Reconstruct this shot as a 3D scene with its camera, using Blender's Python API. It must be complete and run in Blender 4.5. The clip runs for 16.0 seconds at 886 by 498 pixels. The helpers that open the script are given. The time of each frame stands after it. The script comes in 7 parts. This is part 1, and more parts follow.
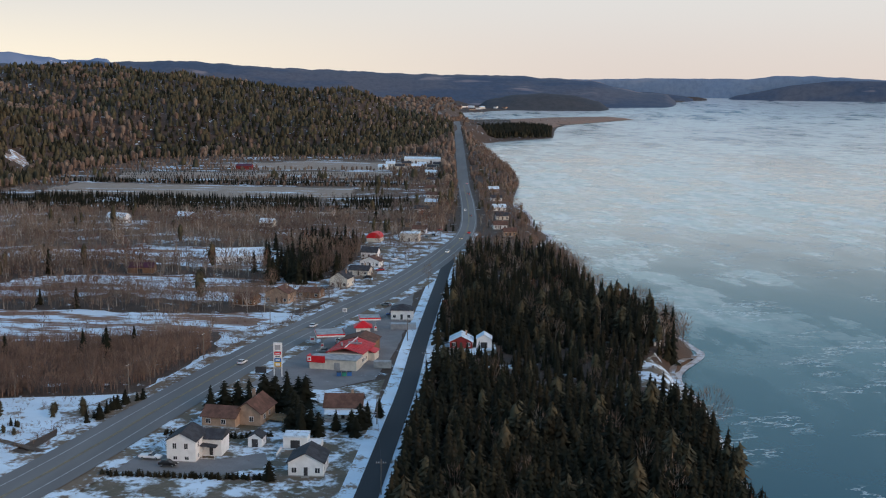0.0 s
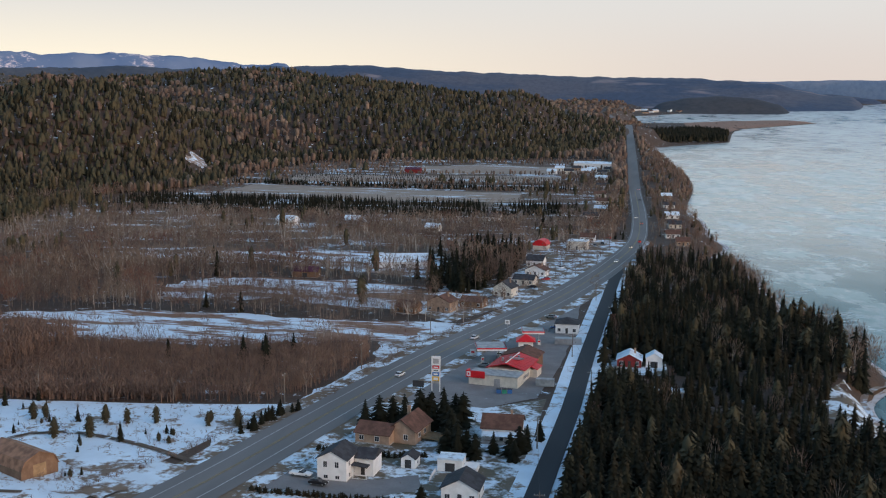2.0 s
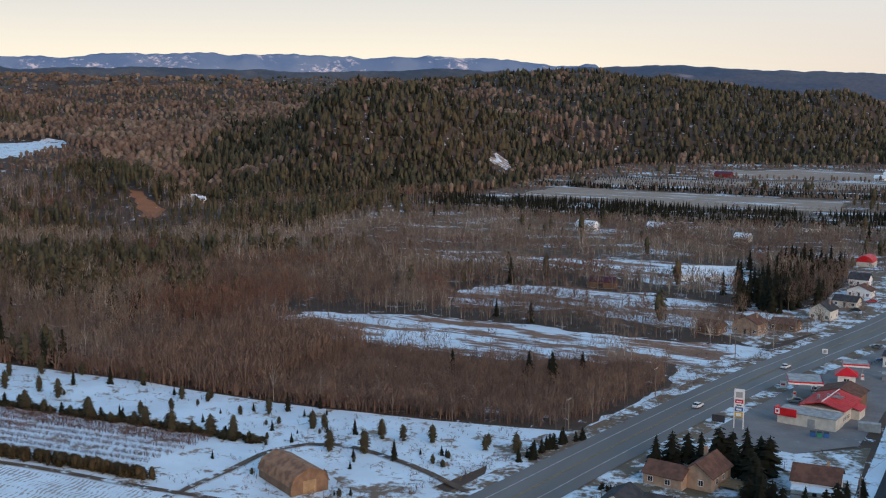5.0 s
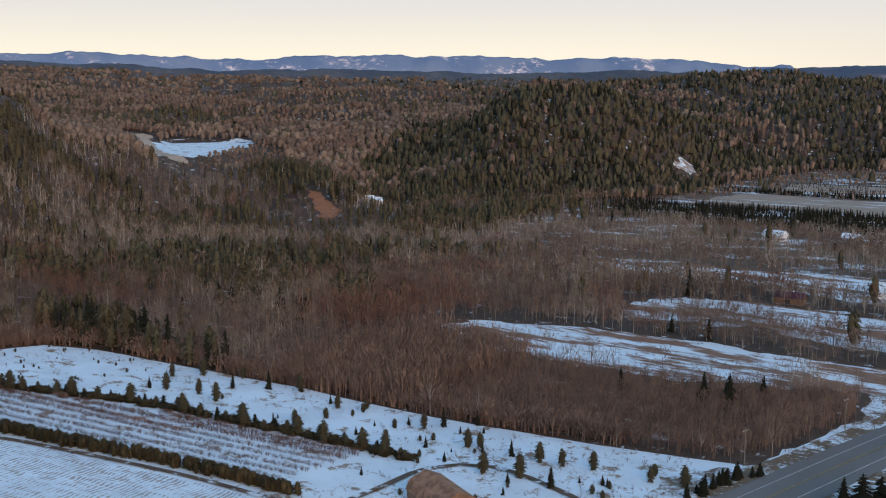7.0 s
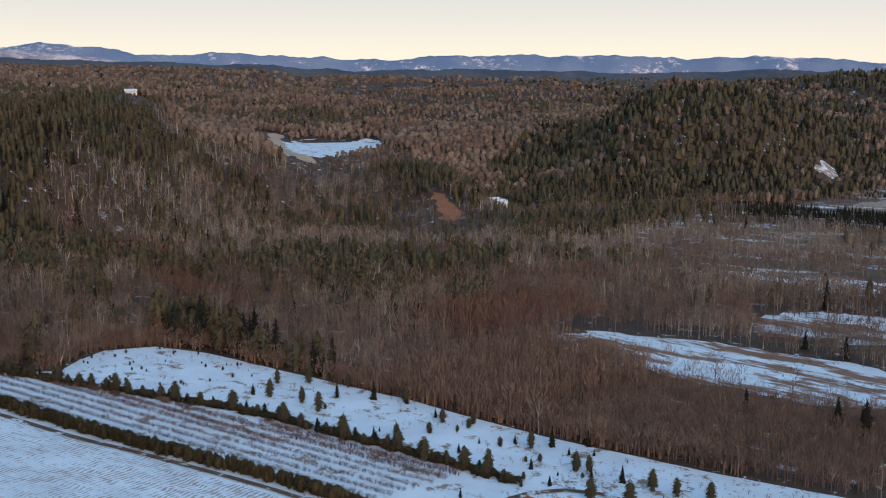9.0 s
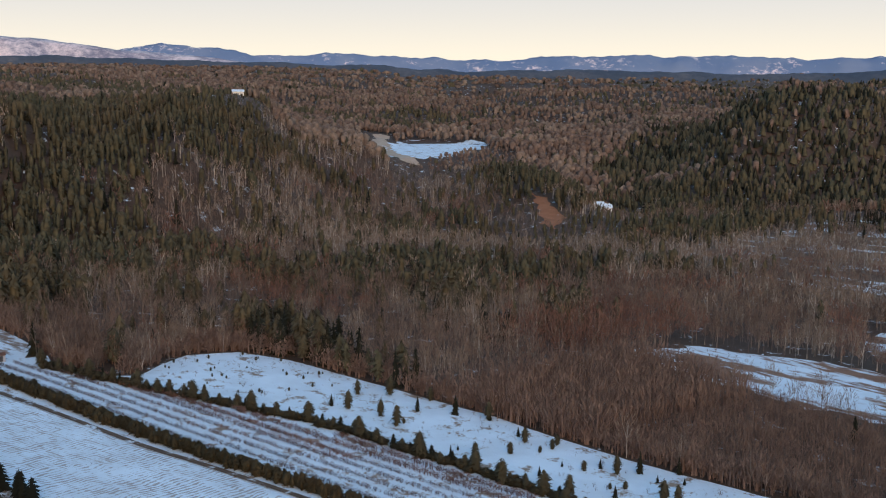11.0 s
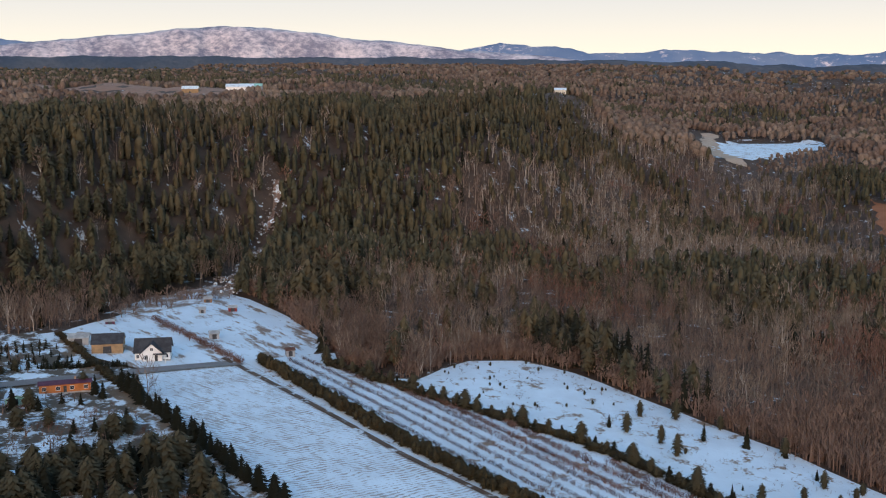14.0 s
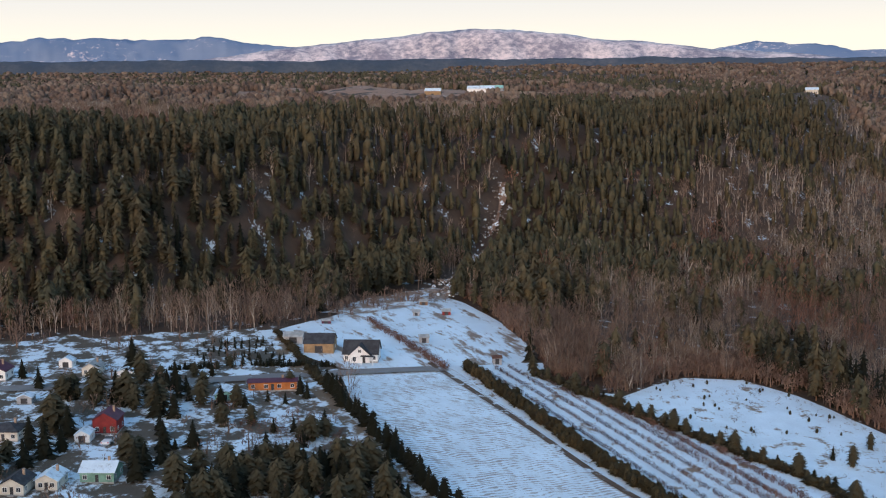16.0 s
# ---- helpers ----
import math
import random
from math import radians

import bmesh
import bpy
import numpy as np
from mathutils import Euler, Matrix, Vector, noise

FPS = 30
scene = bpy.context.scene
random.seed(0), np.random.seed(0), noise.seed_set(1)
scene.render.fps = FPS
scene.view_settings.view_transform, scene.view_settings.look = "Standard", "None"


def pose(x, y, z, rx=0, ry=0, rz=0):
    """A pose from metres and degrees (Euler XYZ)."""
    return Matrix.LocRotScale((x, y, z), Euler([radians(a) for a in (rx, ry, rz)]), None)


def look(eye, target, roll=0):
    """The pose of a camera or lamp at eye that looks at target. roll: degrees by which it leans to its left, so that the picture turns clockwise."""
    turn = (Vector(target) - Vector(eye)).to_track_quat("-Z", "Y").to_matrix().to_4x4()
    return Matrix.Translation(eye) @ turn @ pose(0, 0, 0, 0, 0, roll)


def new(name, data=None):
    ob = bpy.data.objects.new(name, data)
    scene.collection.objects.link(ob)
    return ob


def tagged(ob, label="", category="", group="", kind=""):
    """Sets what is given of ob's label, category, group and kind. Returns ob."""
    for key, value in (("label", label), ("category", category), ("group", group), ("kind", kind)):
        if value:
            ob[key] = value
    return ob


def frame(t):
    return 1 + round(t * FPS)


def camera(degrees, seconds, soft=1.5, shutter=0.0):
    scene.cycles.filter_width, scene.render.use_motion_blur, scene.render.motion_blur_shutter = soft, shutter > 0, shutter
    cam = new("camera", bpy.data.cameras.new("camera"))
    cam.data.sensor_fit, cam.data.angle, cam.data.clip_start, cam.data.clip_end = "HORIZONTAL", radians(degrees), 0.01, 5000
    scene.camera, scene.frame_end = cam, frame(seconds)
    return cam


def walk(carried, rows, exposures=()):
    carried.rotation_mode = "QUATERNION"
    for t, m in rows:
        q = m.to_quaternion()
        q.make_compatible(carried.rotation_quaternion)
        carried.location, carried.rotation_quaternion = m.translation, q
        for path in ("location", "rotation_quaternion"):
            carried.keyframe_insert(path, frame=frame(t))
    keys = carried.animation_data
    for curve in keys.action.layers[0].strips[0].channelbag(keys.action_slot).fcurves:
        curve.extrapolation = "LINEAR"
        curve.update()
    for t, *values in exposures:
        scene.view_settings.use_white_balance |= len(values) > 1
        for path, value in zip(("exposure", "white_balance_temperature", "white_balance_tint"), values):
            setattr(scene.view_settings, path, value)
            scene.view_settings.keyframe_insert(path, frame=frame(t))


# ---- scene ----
cam = camera(43.84, 16.0, soft=1.12)
# seconds, east, north, height, tilt, turn, lean
PATH = [
    (0, 0.00, -0.00, 92.37, 81.852, 2.495, 0.499),
    (0.5, 0.03, 4.36, 92.27, 81.889, 4.282, 0.487),
    (1, -0.25, 8.87, 92.35, 81.918, 6.097, 0.432),
    (1.5, -0.41, 13.13, 92.32, 81.932, 8.317, 0.420),
    (2, -0.69, 17.54, 92.48, 81.950, 11.324, 0.367),
    (2.5, -1.26, 22.17, 92.50, 81.933, 14.438, 0.301),
    (3, -1.88, 26.62, 92.51, 81.932, 17.574, 0.241),
    (3.5, -2.61, 30.96, 92.52, 81.920, 20.606, 0.169),
    (4, -3.44, 35.23, 92.55, 81.930, 23.211, 0.109),
    (4.2, -3.85, 36.95, 92.56, 81.933, 24.086, 0.055),
    (6.3, -8.52, 55.31, 92.54, 82.006, 33.116, 0.083),
    (6.5, -8.94, 56.98, 92.60, 82.021, 34.248, 0.067),
    (7, -10.07, 60.85, 92.74, 82.024, 36.778, 0.062),
    (7.5, -11.24, 64.87, 92.76, 82.019, 39.142, 0.052),
    (8, -12.42, 68.79, 92.80, 82.011, 41.032, 0.047),
    (8.2, -12.84, 70.26, 92.83, 82.016, 41.673, 0.036),
    (10.5, -18.25, 86.85, 93.96, 81.995, 47.577, 0.240),
    (11, -19.56, 90.50, 93.98, 82.017, 49.495, 0.266),
    (11.5, -21.17, 94.30, 93.96, 82.001, 51.406, 0.276),
    (12, -23.00, 98.20, 93.90, 82.001, 53.345, 0.259),
    (12.5, -24.48, 101.98, 93.93, 81.971, 55.845, 0.178),
    (13, -25.84, 105.45, 94.06, 81.935, 59.314, 0.098),
    (13.5, -27.29, 109.11, 94.19, 81.900, 63.154, -0.009),
    (14, -28.49, 112.35, 94.31, 81.887, 66.865, -0.143),
    (14.5, -29.94, 115.67, 94.43, 81.893, 70.398, -0.275),
    (15, -31.55, 118.87, 94.45, 81.936, 73.726, -0.335),
    (15.5, -33.36, 122.12, 94.61, 81.963, 76.889, -0.358),
    (16, -35.03, 125.43, 94.69, 82.004, 79.734, -0.518),
]
walk(cam, [(t, pose(x, y, z, 0, 0, turn) @ pose(0, 0, 0, tilt) @ pose(0, 0, 0, 0, 0, lean)) for t, x, y, z, tilt, turn, lean in PATH],
     exposures=[(0.0, -0.06), (8.0, -0.02), (13.0, 0.03), (16.0, 0.16)])

# ---- sky, sun ----
SUN_AZ, SUN_EL = radians(120), radians(9)   # clockwise from north, above the horizon
world = bpy.data.worlds.new("dusk_sky")
scene.world = world
world.use_nodes = True
wn, wl = world.node_tree.nodes, world.node_tree.links
sky = wn.new("ShaderNodeTexSky")
sky.sky_type, sky.sun_disc = "NISHITA", False
sky.sun_elevation, sky.sun_rotation = radians(9), SUN_AZ
sky.air_density, sky.dust_density, sky.ozone_density = 0.8, 2.0, 2.0
# the haze of dusk over the horizon: cream in the west, rosy over the river
coord = wn.new("ShaderNodeTexCoord")
axes = wn.new("ShaderNodeSeparateXYZ")
wl.new(coord.outputs["Generated"], axes.inputs[0])


def blend(kind, fac, a, b):
    t = wn.new("ShaderNodeMix")
    t.data_type, t.blend_type = "RGBA", kind
    for v, socket in ((fac, t.inputs[0]), (a, t.inputs[6]), (b, t.inputs[7])):
        if isinstance(v, (int, float, tuple)):
            socket.default_value = v
        else:
            wl.new(v, socket)
    return t.outputs[2]


def band(value, low, high):
    t = wn.new("ShaderNodeMapRange")
    t.interpolation_type = "SMOOTHSTEP"
    wl.new(value, t.inputs[0])
    t.inputs[1].default_value, t.inputs[2].default_value = low, high
    return t.outputs[0]


dome = blend("MULTIPLY", 1.0, sky.outputs[0], (4.3, 4.5, 4.2, 1))
rim = blend("MIX", band(axes.outputs[0], -0.55, 0.15), (11.3, 10.0, 7.7, 1), (7.9, 6.9, 6.3, 1))
haze = blend("MIX", band(axes.outputs[2], 0.0, 0.10), rim, (7.9, 7.8, 7.6, 1))
mid = blend("MIX", band(axes.outputs[2], 0.08, 0.22), haze, (3.7, 6.0, 7.2, 1))
wl.new(blend("MIX", band(axes.outputs[2], 0.22, 0.60), mid, dome), wn["Background"].inputs[0])
wn["Background"].inputs[1].default_value = 0.10
sun_data = bpy.data.lights.new("sun", "SUN")
sun_data.energy, sun_data.angle, sun_data.color = 2.5, radians(45), (1.0, 0.66, 0.45)
sun = new("sun", sun_data)
SUN_FROM = Vector((math.sin(SUN_AZ) * math.cos(SUN_EL), math.cos(SUN_AZ) * math.cos(SUN_EL), math.sin(SUN_EL)))
sun.matrix_world = look(SUN_FROM * 100, (0, 0, 0))

# ---- materials ----
class Nodes:
    """A small builder for node materials."""

    def __init__(self, name):
        self.m = bpy.data.materials.new(name)
        self.m.use_nodes = True
        self.n, self.l = self.m.node_tree.nodes, self.m.node_tree.links
        self.b = self.n["Principled BSDF"]
        self.co = self.n.new("ShaderNodeTexCoord").outputs["Object"]

    def put(self, a, b):
        if isinstance(a, (int, float)):
            b.default_value = a
        elif isinstance(a, tuple):
            b.default_value = (*a, 1) if len(a) == 3 else a
        else:
            self.l.new(a, b)

    def noise(self, scale, detail=4, rough=0.6, stretch=(1, 1, 1), turn=0.0):
        t = self.n.new("ShaderNodeTexNoise")
        t.inputs["Scale"].default_value, t.inputs["Detail"].default_value, t.inputs["Roughness"].default_value = scale, detail, rough
        mp = self.n.new("ShaderNodeMapping")
        mp.vector_type = "TEXTURE"
        mp.inputs["Scale"].default_value = stretch
        mp.inputs["Rotation"].default_value = (0, 0, turn)
        self.l.new(self.co, mp.inputs[0])
        self.l.new(mp.outputs[0], t.inputs["Vector"])
        return t.outputs[0]

    def wave(self, scale, turn, distort=1.0):
        t = self.n.new("ShaderNodeTexWave")
        t.inputs["Scale"].default_value, t.inputs["Distortion"].default_value, t.inputs["Detail"].default_value = scale, distort, 2
        t.inputs["Detail Scale"].default_value = 0.6
        mp = self.n.new("ShaderNodeMapping")
        mp.inputs["Rotation"].default_value = (0, 0, turn)
        self.l.new(self.co, mp.inputs[0])
        self.l.new(mp.outputs[0], t.inputs["Vector"])
        return t.outputs[1]

    def step(self, value, low, high):
        t = self.n.new("ShaderNodeMapRange")
        t.interpolation_type = "SMOOTHSTEP"
        self.put(value, t.inputs[0])
        t.inputs[1].default_value, t.inputs[2].default_value = low, high
        return t.outputs[0]

    def mix(self, f, a, b, kind="MIX"):
        t = self.n.new("ShaderNodeMix")
        t.data_type, t.blend_type = "RGBA", kind
        self.put(f, t.inputs[0]), self.put(a, t.inputs[6]), self.put(b, t.inputs[7])
        return t.outputs[2]

    def math(self, kind, a, b=0.0):
        t = self.n.new("ShaderNodeMath")
        t.operation = kind
        self.put(a, t.inputs[0]), self.put(b, t.inputs[1])
        return t.outputs[0]

    def island(self):
        return self.n.new("ShaderNodeNewGeometry").outputs["Random Per Island"]

    def chance(self):
        return self.n.new("ShaderNodeObjectInfo").outputs["Random"]

    def done(self, color, rough=0.85, bump=None, depth=0.1, strength=0.5, metal=0.0, spec=0.3):
        self.put(color, self.b.inputs["Base Color"]), self.put(rough, self.b.inputs["Roughness"])
        self.b.inputs["Metallic"].default_value = metal
        self.b.inputs["Specular IOR Level"].default_value = spec
        if bump is not None:
            t = self.n.new("ShaderNodeBump")
            t.inputs["Strength"].default_value, t.inputs["Distance"].default_value = strength, depth
            self.put(bump, t.inputs["Height"])
            self.l.new(t.outputs[0], self.b.inputs["Normal"])
        return self.m


def plain(name, color, rough=0.7, grain=6.0, amount=0.25, metal=0.0):
    """Paint, boards and the like: one colour with grime at two scales."""
    k = Nodes(name)
    dark = tuple(c * (1 - amount) for c in color)
    light = tuple(min(1, c * (1 + amount * 0.4)) for c in color)
    c = k.mix(k.step(k.noise(0.5), 0.35, 0.65), dark, light)
    c = k.mix(k.math("MULTIPLY", k.step(k.noise(grain), 0.4, 0.7), 0.35), c, dark)
    return k.done(c, rough, k.noise(grain * 2), 0.01, 0.3, metal)


def leafy(name, a, b, c, warm=None, vary=0.7, clear=0.0):
    """Twigs and needles: the hue varies from tree to tree, from stand to stand and a little within a crown."""
    k = Nodes(name)
    tone = k.n.new("ShaderNodeAttribute")
    tone.attribute_name = "tone"
    col = k.mix(k.step(k.noise(0.012, 3), 0.38, 0.62), a, b)
    col = k.mix(k.math("MULTIPLY", tone.outputs["Fac"], vary), col, c)
    col = k.mix(k.math("MULTIPLY", k.island(), 0.22), col, c)
    col = k.mix(k.math("MULTIPLY", k.step(k.noise(0.07, 2), 0.45, 0.7), 0.6), col, warm or b)
    # Random darker patches, which also paint in the shade of gaps between crowns.
    col = k.mix(k.step(k.noise(0.22, 2), 0.62, 0.36), col, k.mix(1.0, col, (0.66, 0.66, 0.68), "MULTIPLY"))
    k.done(col, 0.9, spec=0.1)
    if not clear:
        return k.m
    # thin twigs let some light through
    thin = k.n.new("ShaderNodeBsdfTranslucent")
    k.put(col, thin.inputs["Color"])
    both = k.n.new("ShaderNodeMixShader")
    both.inputs[0].default_value = clear
    k.l.new(k.b.outputs[0], both.inputs[1])
    k.l.new(thin.outputs[0], both.inputs[2])
    k.l.new(both.outputs[0], k.n["Material Output"].inputs["Surface"])
    return k.m


# The dusk sky's blue is put into the white of the snow.
SNOW = (0.72, 0.835, 0.935)


def snowy(name, grass, grass2, low, high, stretch=(1, 1, 1), turn=0.0, scale=0.05, snow=SNOW, fine=0.6):
    """Ground under a broken cover of snow: the snow lies where a noise of two scales is high."""
    k = Nodes(name)
    cover = k.math("ADD", k.math("MULTIPLY", k.noise(scale, 5, 0.6, stretch, turn), 0.7), k.math("MULTIPLY", k.noise(fine, 4, 0.6, stretch, turn), 0.3))
    soil = k.mix(k.step(k.noise(0.15, 4), 0.35, 0.65), grass, grass2)
    soil = k.mix(k.math("MULTIPLY", k.noise(2.5, 3), 0.5), soil, tuple(v * 0.5 for v in grass))
    tone = k.mix(k.step(k.noise(0.08, 3), 0.3, 0.7), tuple(v * 0.86 for v in snow), snow)
    return k.done(k.mix(k.step(cover, low, high), soil, tone), 0.8, k.noise(0.9, 5), 0.35, 0.6)


M_ground = snowy("forest_floor", (0.070, 0.046, 0.034), (0.105, 0.068, 0.048), 0.585, 0.66, scale=0.13, fine=0.9)
M_snowfield = snowy("field_snow", (0.27, 0.20, 0.15), (0.32, 0.24, 0.18), 0.38, 0.46, scale=0.17, fine=1.3)


def stubble():
    """Snow over stubble: rows of tufts break through, their grey painting in tussock shade."""
    k = Nodes("shaded_stubble_snow")
    rows = k.wave(0.27, radians(-14), 9.0)
    cover = k.math("ADD", k.math("MULTIPLY", rows, 0.17), k.math("ADD", k.math("MULTIPLY", k.noise(0.50, 4, 0.68, (1.8, 1, 1), radians(14)), 0.62), k.math("MULTIPLY", k.noise(0.06, 4), 0.35)))
    tone = k.mix(k.step(k.noise(0.08, 3), 0.3, 0.7), tuple(v * 0.84 for v in SNOW), SNOW)
    return k.done(k.mix(k.step(cover, 0.45, 0.58), (0.37, 0.36, 0.365), tone), 0.8, k.noise(0.8, 5), 0.4, 0.7)


M_snowrows = stubble()
M_meadow = snowy("brown_meadow", (0.235, 0.130, 0.086), (0.30, 0.175, 0.118), 0.455, 0.53, (5, 1.3, 1), radians(-4), 0.12)
M_verge = snowy("verge", (0.17, 0.12, 0.08), (0.22, 0.16, 0.11), 0.475, 0.57, scale=0.12)
M_valley = snowy("valley_plots", (0.125, 0.086, 0.062), (0.18, 0.125, 0.088), 0.53, 0.60, (2.2, 1, 1), 0.1, 0.045)
M_dirt = snowy("dirt_track", (0.095, 0.064, 0.045), (0.14, 0.095, 0.066), 0.53, 0.62, scale=0.2)
M_roadside = snowy("roadside_snow", (0.20, 0.14, 0.10), (0.25, 0.18, 0.13), 0.43, 0.53, scale=0.09)
M_pasture = snowy("pasture_snow", (0.27, 0.20, 0.16), (0.33, 0.25, 0.20), 0.40, 0.49, (3, 1, 1), 0.2, 0.16)
M_yard = snowy("yard_snow", (0.12, 0.105, 0.07), (0.18, 0.14, 0.105), 0.455, 0.565, scale=0.11)
M_village = snowy("village_snow", (0.11, 0.09, 0.068), (0.16, 0.12, 0.092), 0.475, 0.56, scale=0.15, fine=0.8)
M_tan = snowy("tan_field", (0.33, 0.255, 0.20), (0.40, 0.315, 0.25), 0.54, 0.66, (6, 1, 1), 0.0, 0.08)
M_gravel = snowy("gravel_lot", (0.21, 0.20, 0.20), (0.26, 0.25, 0.25), 0.62, 0.74, scale=0.10)
M_cutting = snowy("pale_cutting", (0.46, 0.34, 0.25), (0.54, 0.42, 0.32), 0.60, 0.72, scale=0.06)
M_litter = snowy("reddish_bank", (0.30, 0.12, 0.055), (0.36, 0.16, 0.08), 0.62, 0.72, scale=0.06)
M_spit = snowy("spit_grass", (0.30, 0.17, 0.115), (0.36, 0.215, 0.15), 0.62, 0.72, scale=0.05)
M_sand = snowy("snowy_sand", (0.30, 0.22, 0.18), (0.36, 0.28, 0.22), 0.46, 0.60, scale=0.2)
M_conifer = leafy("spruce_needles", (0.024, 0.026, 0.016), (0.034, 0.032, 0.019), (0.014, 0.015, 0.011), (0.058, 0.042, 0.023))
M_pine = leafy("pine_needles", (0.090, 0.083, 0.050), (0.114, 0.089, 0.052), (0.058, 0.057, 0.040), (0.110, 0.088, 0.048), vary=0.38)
M_bare = leafy("bare_twigs", (0.272, 0.188, 0.146), (0.205, 0.143, 0.113), (0.124, 0.088, 0.071), (0.305, 0.205, 0.152), vary=0.6, clear=0.22)
M_birch = leafy("pale_twigs", (0.345, 0.255, 0.195), (0.29, 0.216, 0.166), (0.18, 0.134, 0.105), (0.365, 0.26, 0.19), vary=0.6, clear=0.22)
M_larch = leafy("russet_twigs", (0.27, 0.142, 0.104), (0.235, 0.125, 0.092), (0.135, 0.078, 0.06), (0.31, 0.165, 0.115), vary=0.6, clear=0.22)
M_stem = leafy("brown_stems", (0.31, 0.235, 0.185), (0.26, 0.20, 0.16), (0.18, 0.14, 0.115), (0.40, 0.31, 0.245), vary=0.42, clear=0.22)
M_stem_pale = leafy("pale_stems", (0.56, 0.49, 0.42), (0.48, 0.42, 0.36), (0.32, 0.27, 0.23), (0.58, 0.49, 0.41), vary=0.42, clear=0.22)
M_thicket = leafy("thicket_twigs", (0.275, 0.182, 0.140), (0.240, 0.162, 0.126), (0.185, 0.125, 0.10), (0.31, 0.20, 0.15), vary=0.28, clear=0.22)
M_russet_wood = leafy("shore_twigs", (0.30, 0.185, 0.13), (0.25, 0.155, 0.11), (0.16, 0.10, 0.075), (0.34, 0.21, 0.14), vary=0.42, clear=0.22)
M_bark = plain("bark", (0.12, 0.09, 0.07), 0.95)


def asphalt(name, color, width_turn=0.0):
    k = Nodes(name)
    c = k.mix(k.step(k.noise(0.06, 3, 0.6, (1, 8, 1), width_turn), 0.35, 0.65), color, tuple(v * 1.35 for v in color))
    c = k.mix(k.math("MULTIPLY", k.noise(1.5, 5), 0.4), c, tuple(v * 0.7 for v in color))
    return k.done(c, 0.75, k.noise(8), 0.02, 0.3)


M_highway = asphalt("highway_asphalt", (0.155, 0.148, 0.145))
M_sideroad = asphalt("side_asphalt", (0.026, 0.028, 0.033))
M_white_line = plain("white_line", (0.42, 0.42, 0.42))
M_yellow_line = plain("yellow_line", (0.32, 0.25, 0.13))


def water():
    """Dark open water under thin, drifting ice: soft floes, brash bands and pale refrozen lines."""
    k = Nodes("river_ice")
    floe = k.math("ADD", k.math("MULTIPLY", k.noise(0.0060, 5, 0.58, (1.0, 2.6, 1)), 0.55), k.math("MULTIPLY", k.noise(0.028, 6, 0.62, (1.0, 2.4, 1), 0.2), 0.50))
    where = k.n.new("ShaderNodeSeparateXYZ")
    k.l.new(k.co, where.inputs[0])
    # the near reach lies open, ice and painted sky reflection thicken up the river
    cover = k.math("ADD", floe, k.math("SUBTRACT", k.math("MULTIPLY", k.step(where.outputs[1], 180, 1000), 0.42), 0.27))
    ice = k.math("ADD", k.math("MULTIPLY", k.step(cover, 0.36, 0.68), 0.70), k.math("MULTIPLY", k.math("MULTIPLY", k.step(floe, 0.515, 0.535), k.step(where.outputs[1], 260, 620)), 0.30))
    fine = k.noise(0.07, 6, 0.66, (1.2, 2.2, 1), 0.25)
    dark = k.math("MULTIPLY", k.step(k.math("ABSOLUTE", k.math("SUBTRACT", k.noise(0.016, 7, 0.7, (2.4, 1, 1), -0.1), 0.5)), 0.030, 0.004), k.step(k.noise(0.012, 3), 0.40, 0.52))
    seam = k.math("MULTIPLY", k.step(k.math("ABSOLUTE", k.math("SUBTRACT", k.noise(0.024, 7, 0.68, (1.9, 1, 1), 0.3), 0.5)), 0.012, 0.0), k.step(k.noise(0.017, 4), 0.46, 0.56))
    brash = k.step(k.noise(0.030, 6, 0.7, (2.0, 1, 1), 0.5), 0.655, 0.72)
    # The ice tones hold some of the sky's creamy reflection as painted colour.
    deep, thin, pale = (0.002, 0.062, 0.100), (0.42, 0.545, 0.54), (0.69, 0.735, 0.715)
    c = k.mix(ice, deep, k.mix(k.step(fine, 0.44, 0.57), thin, pale))
    c = k.mix(k.math("MULTIPLY", dark, 0.55), c, deep)
    # far up the river the sky's pale reflection is painted on as whitish ice
    c = k.mix(k.math("MULTIPLY", k.step(where.outputs[1], 900, 3400), k.step(floe, 0.40, 0.50)), c, (0.74, 0.74, 0.72))
    c = k.mix(k.math("MULTIPLY", k.math("MAXIMUM", seam, k.math("MULTIPLY", brash, fine)), 0.75), c, (0.52, 0.64, 0.68))
    rough = k.math("ADD", k.math("MULTIPLY", k.math("SUBTRACT", ice, k.math("MULTIPLY", dark, 0.6)), 0.14), k.math("ADD", k.math("MULTIPLY", fine, 0.10), 0.03))
    k.done(c, rough, k.math("ADD", fine, k.math("MULTIPLY", seam, 0.6)), 0.22, 0.25)
    k.put(k.math("ADD", 0.20, k.math("MULTIPLY", ice, 0.22)), k.b.inputs["Specular IOR Level"])
    return k.m



M_water = water()
M_shelf = snowy("shelf_ice", (0.36, 0.27, 0.22), (0.42, 0.33, 0.27), 0.40, 0.52, scale=0.35, fine=1.6, snow=(0.74, 0.74, 0.76))
M_streambed = snowy("stream_stones", (0.16, 0.105, 0.08), (0.24, 0.15, 0.11), 0.51, 0.58, scale=0.3, fine=0.9)
from mathutils.geometry import delaunay_2d_cdt

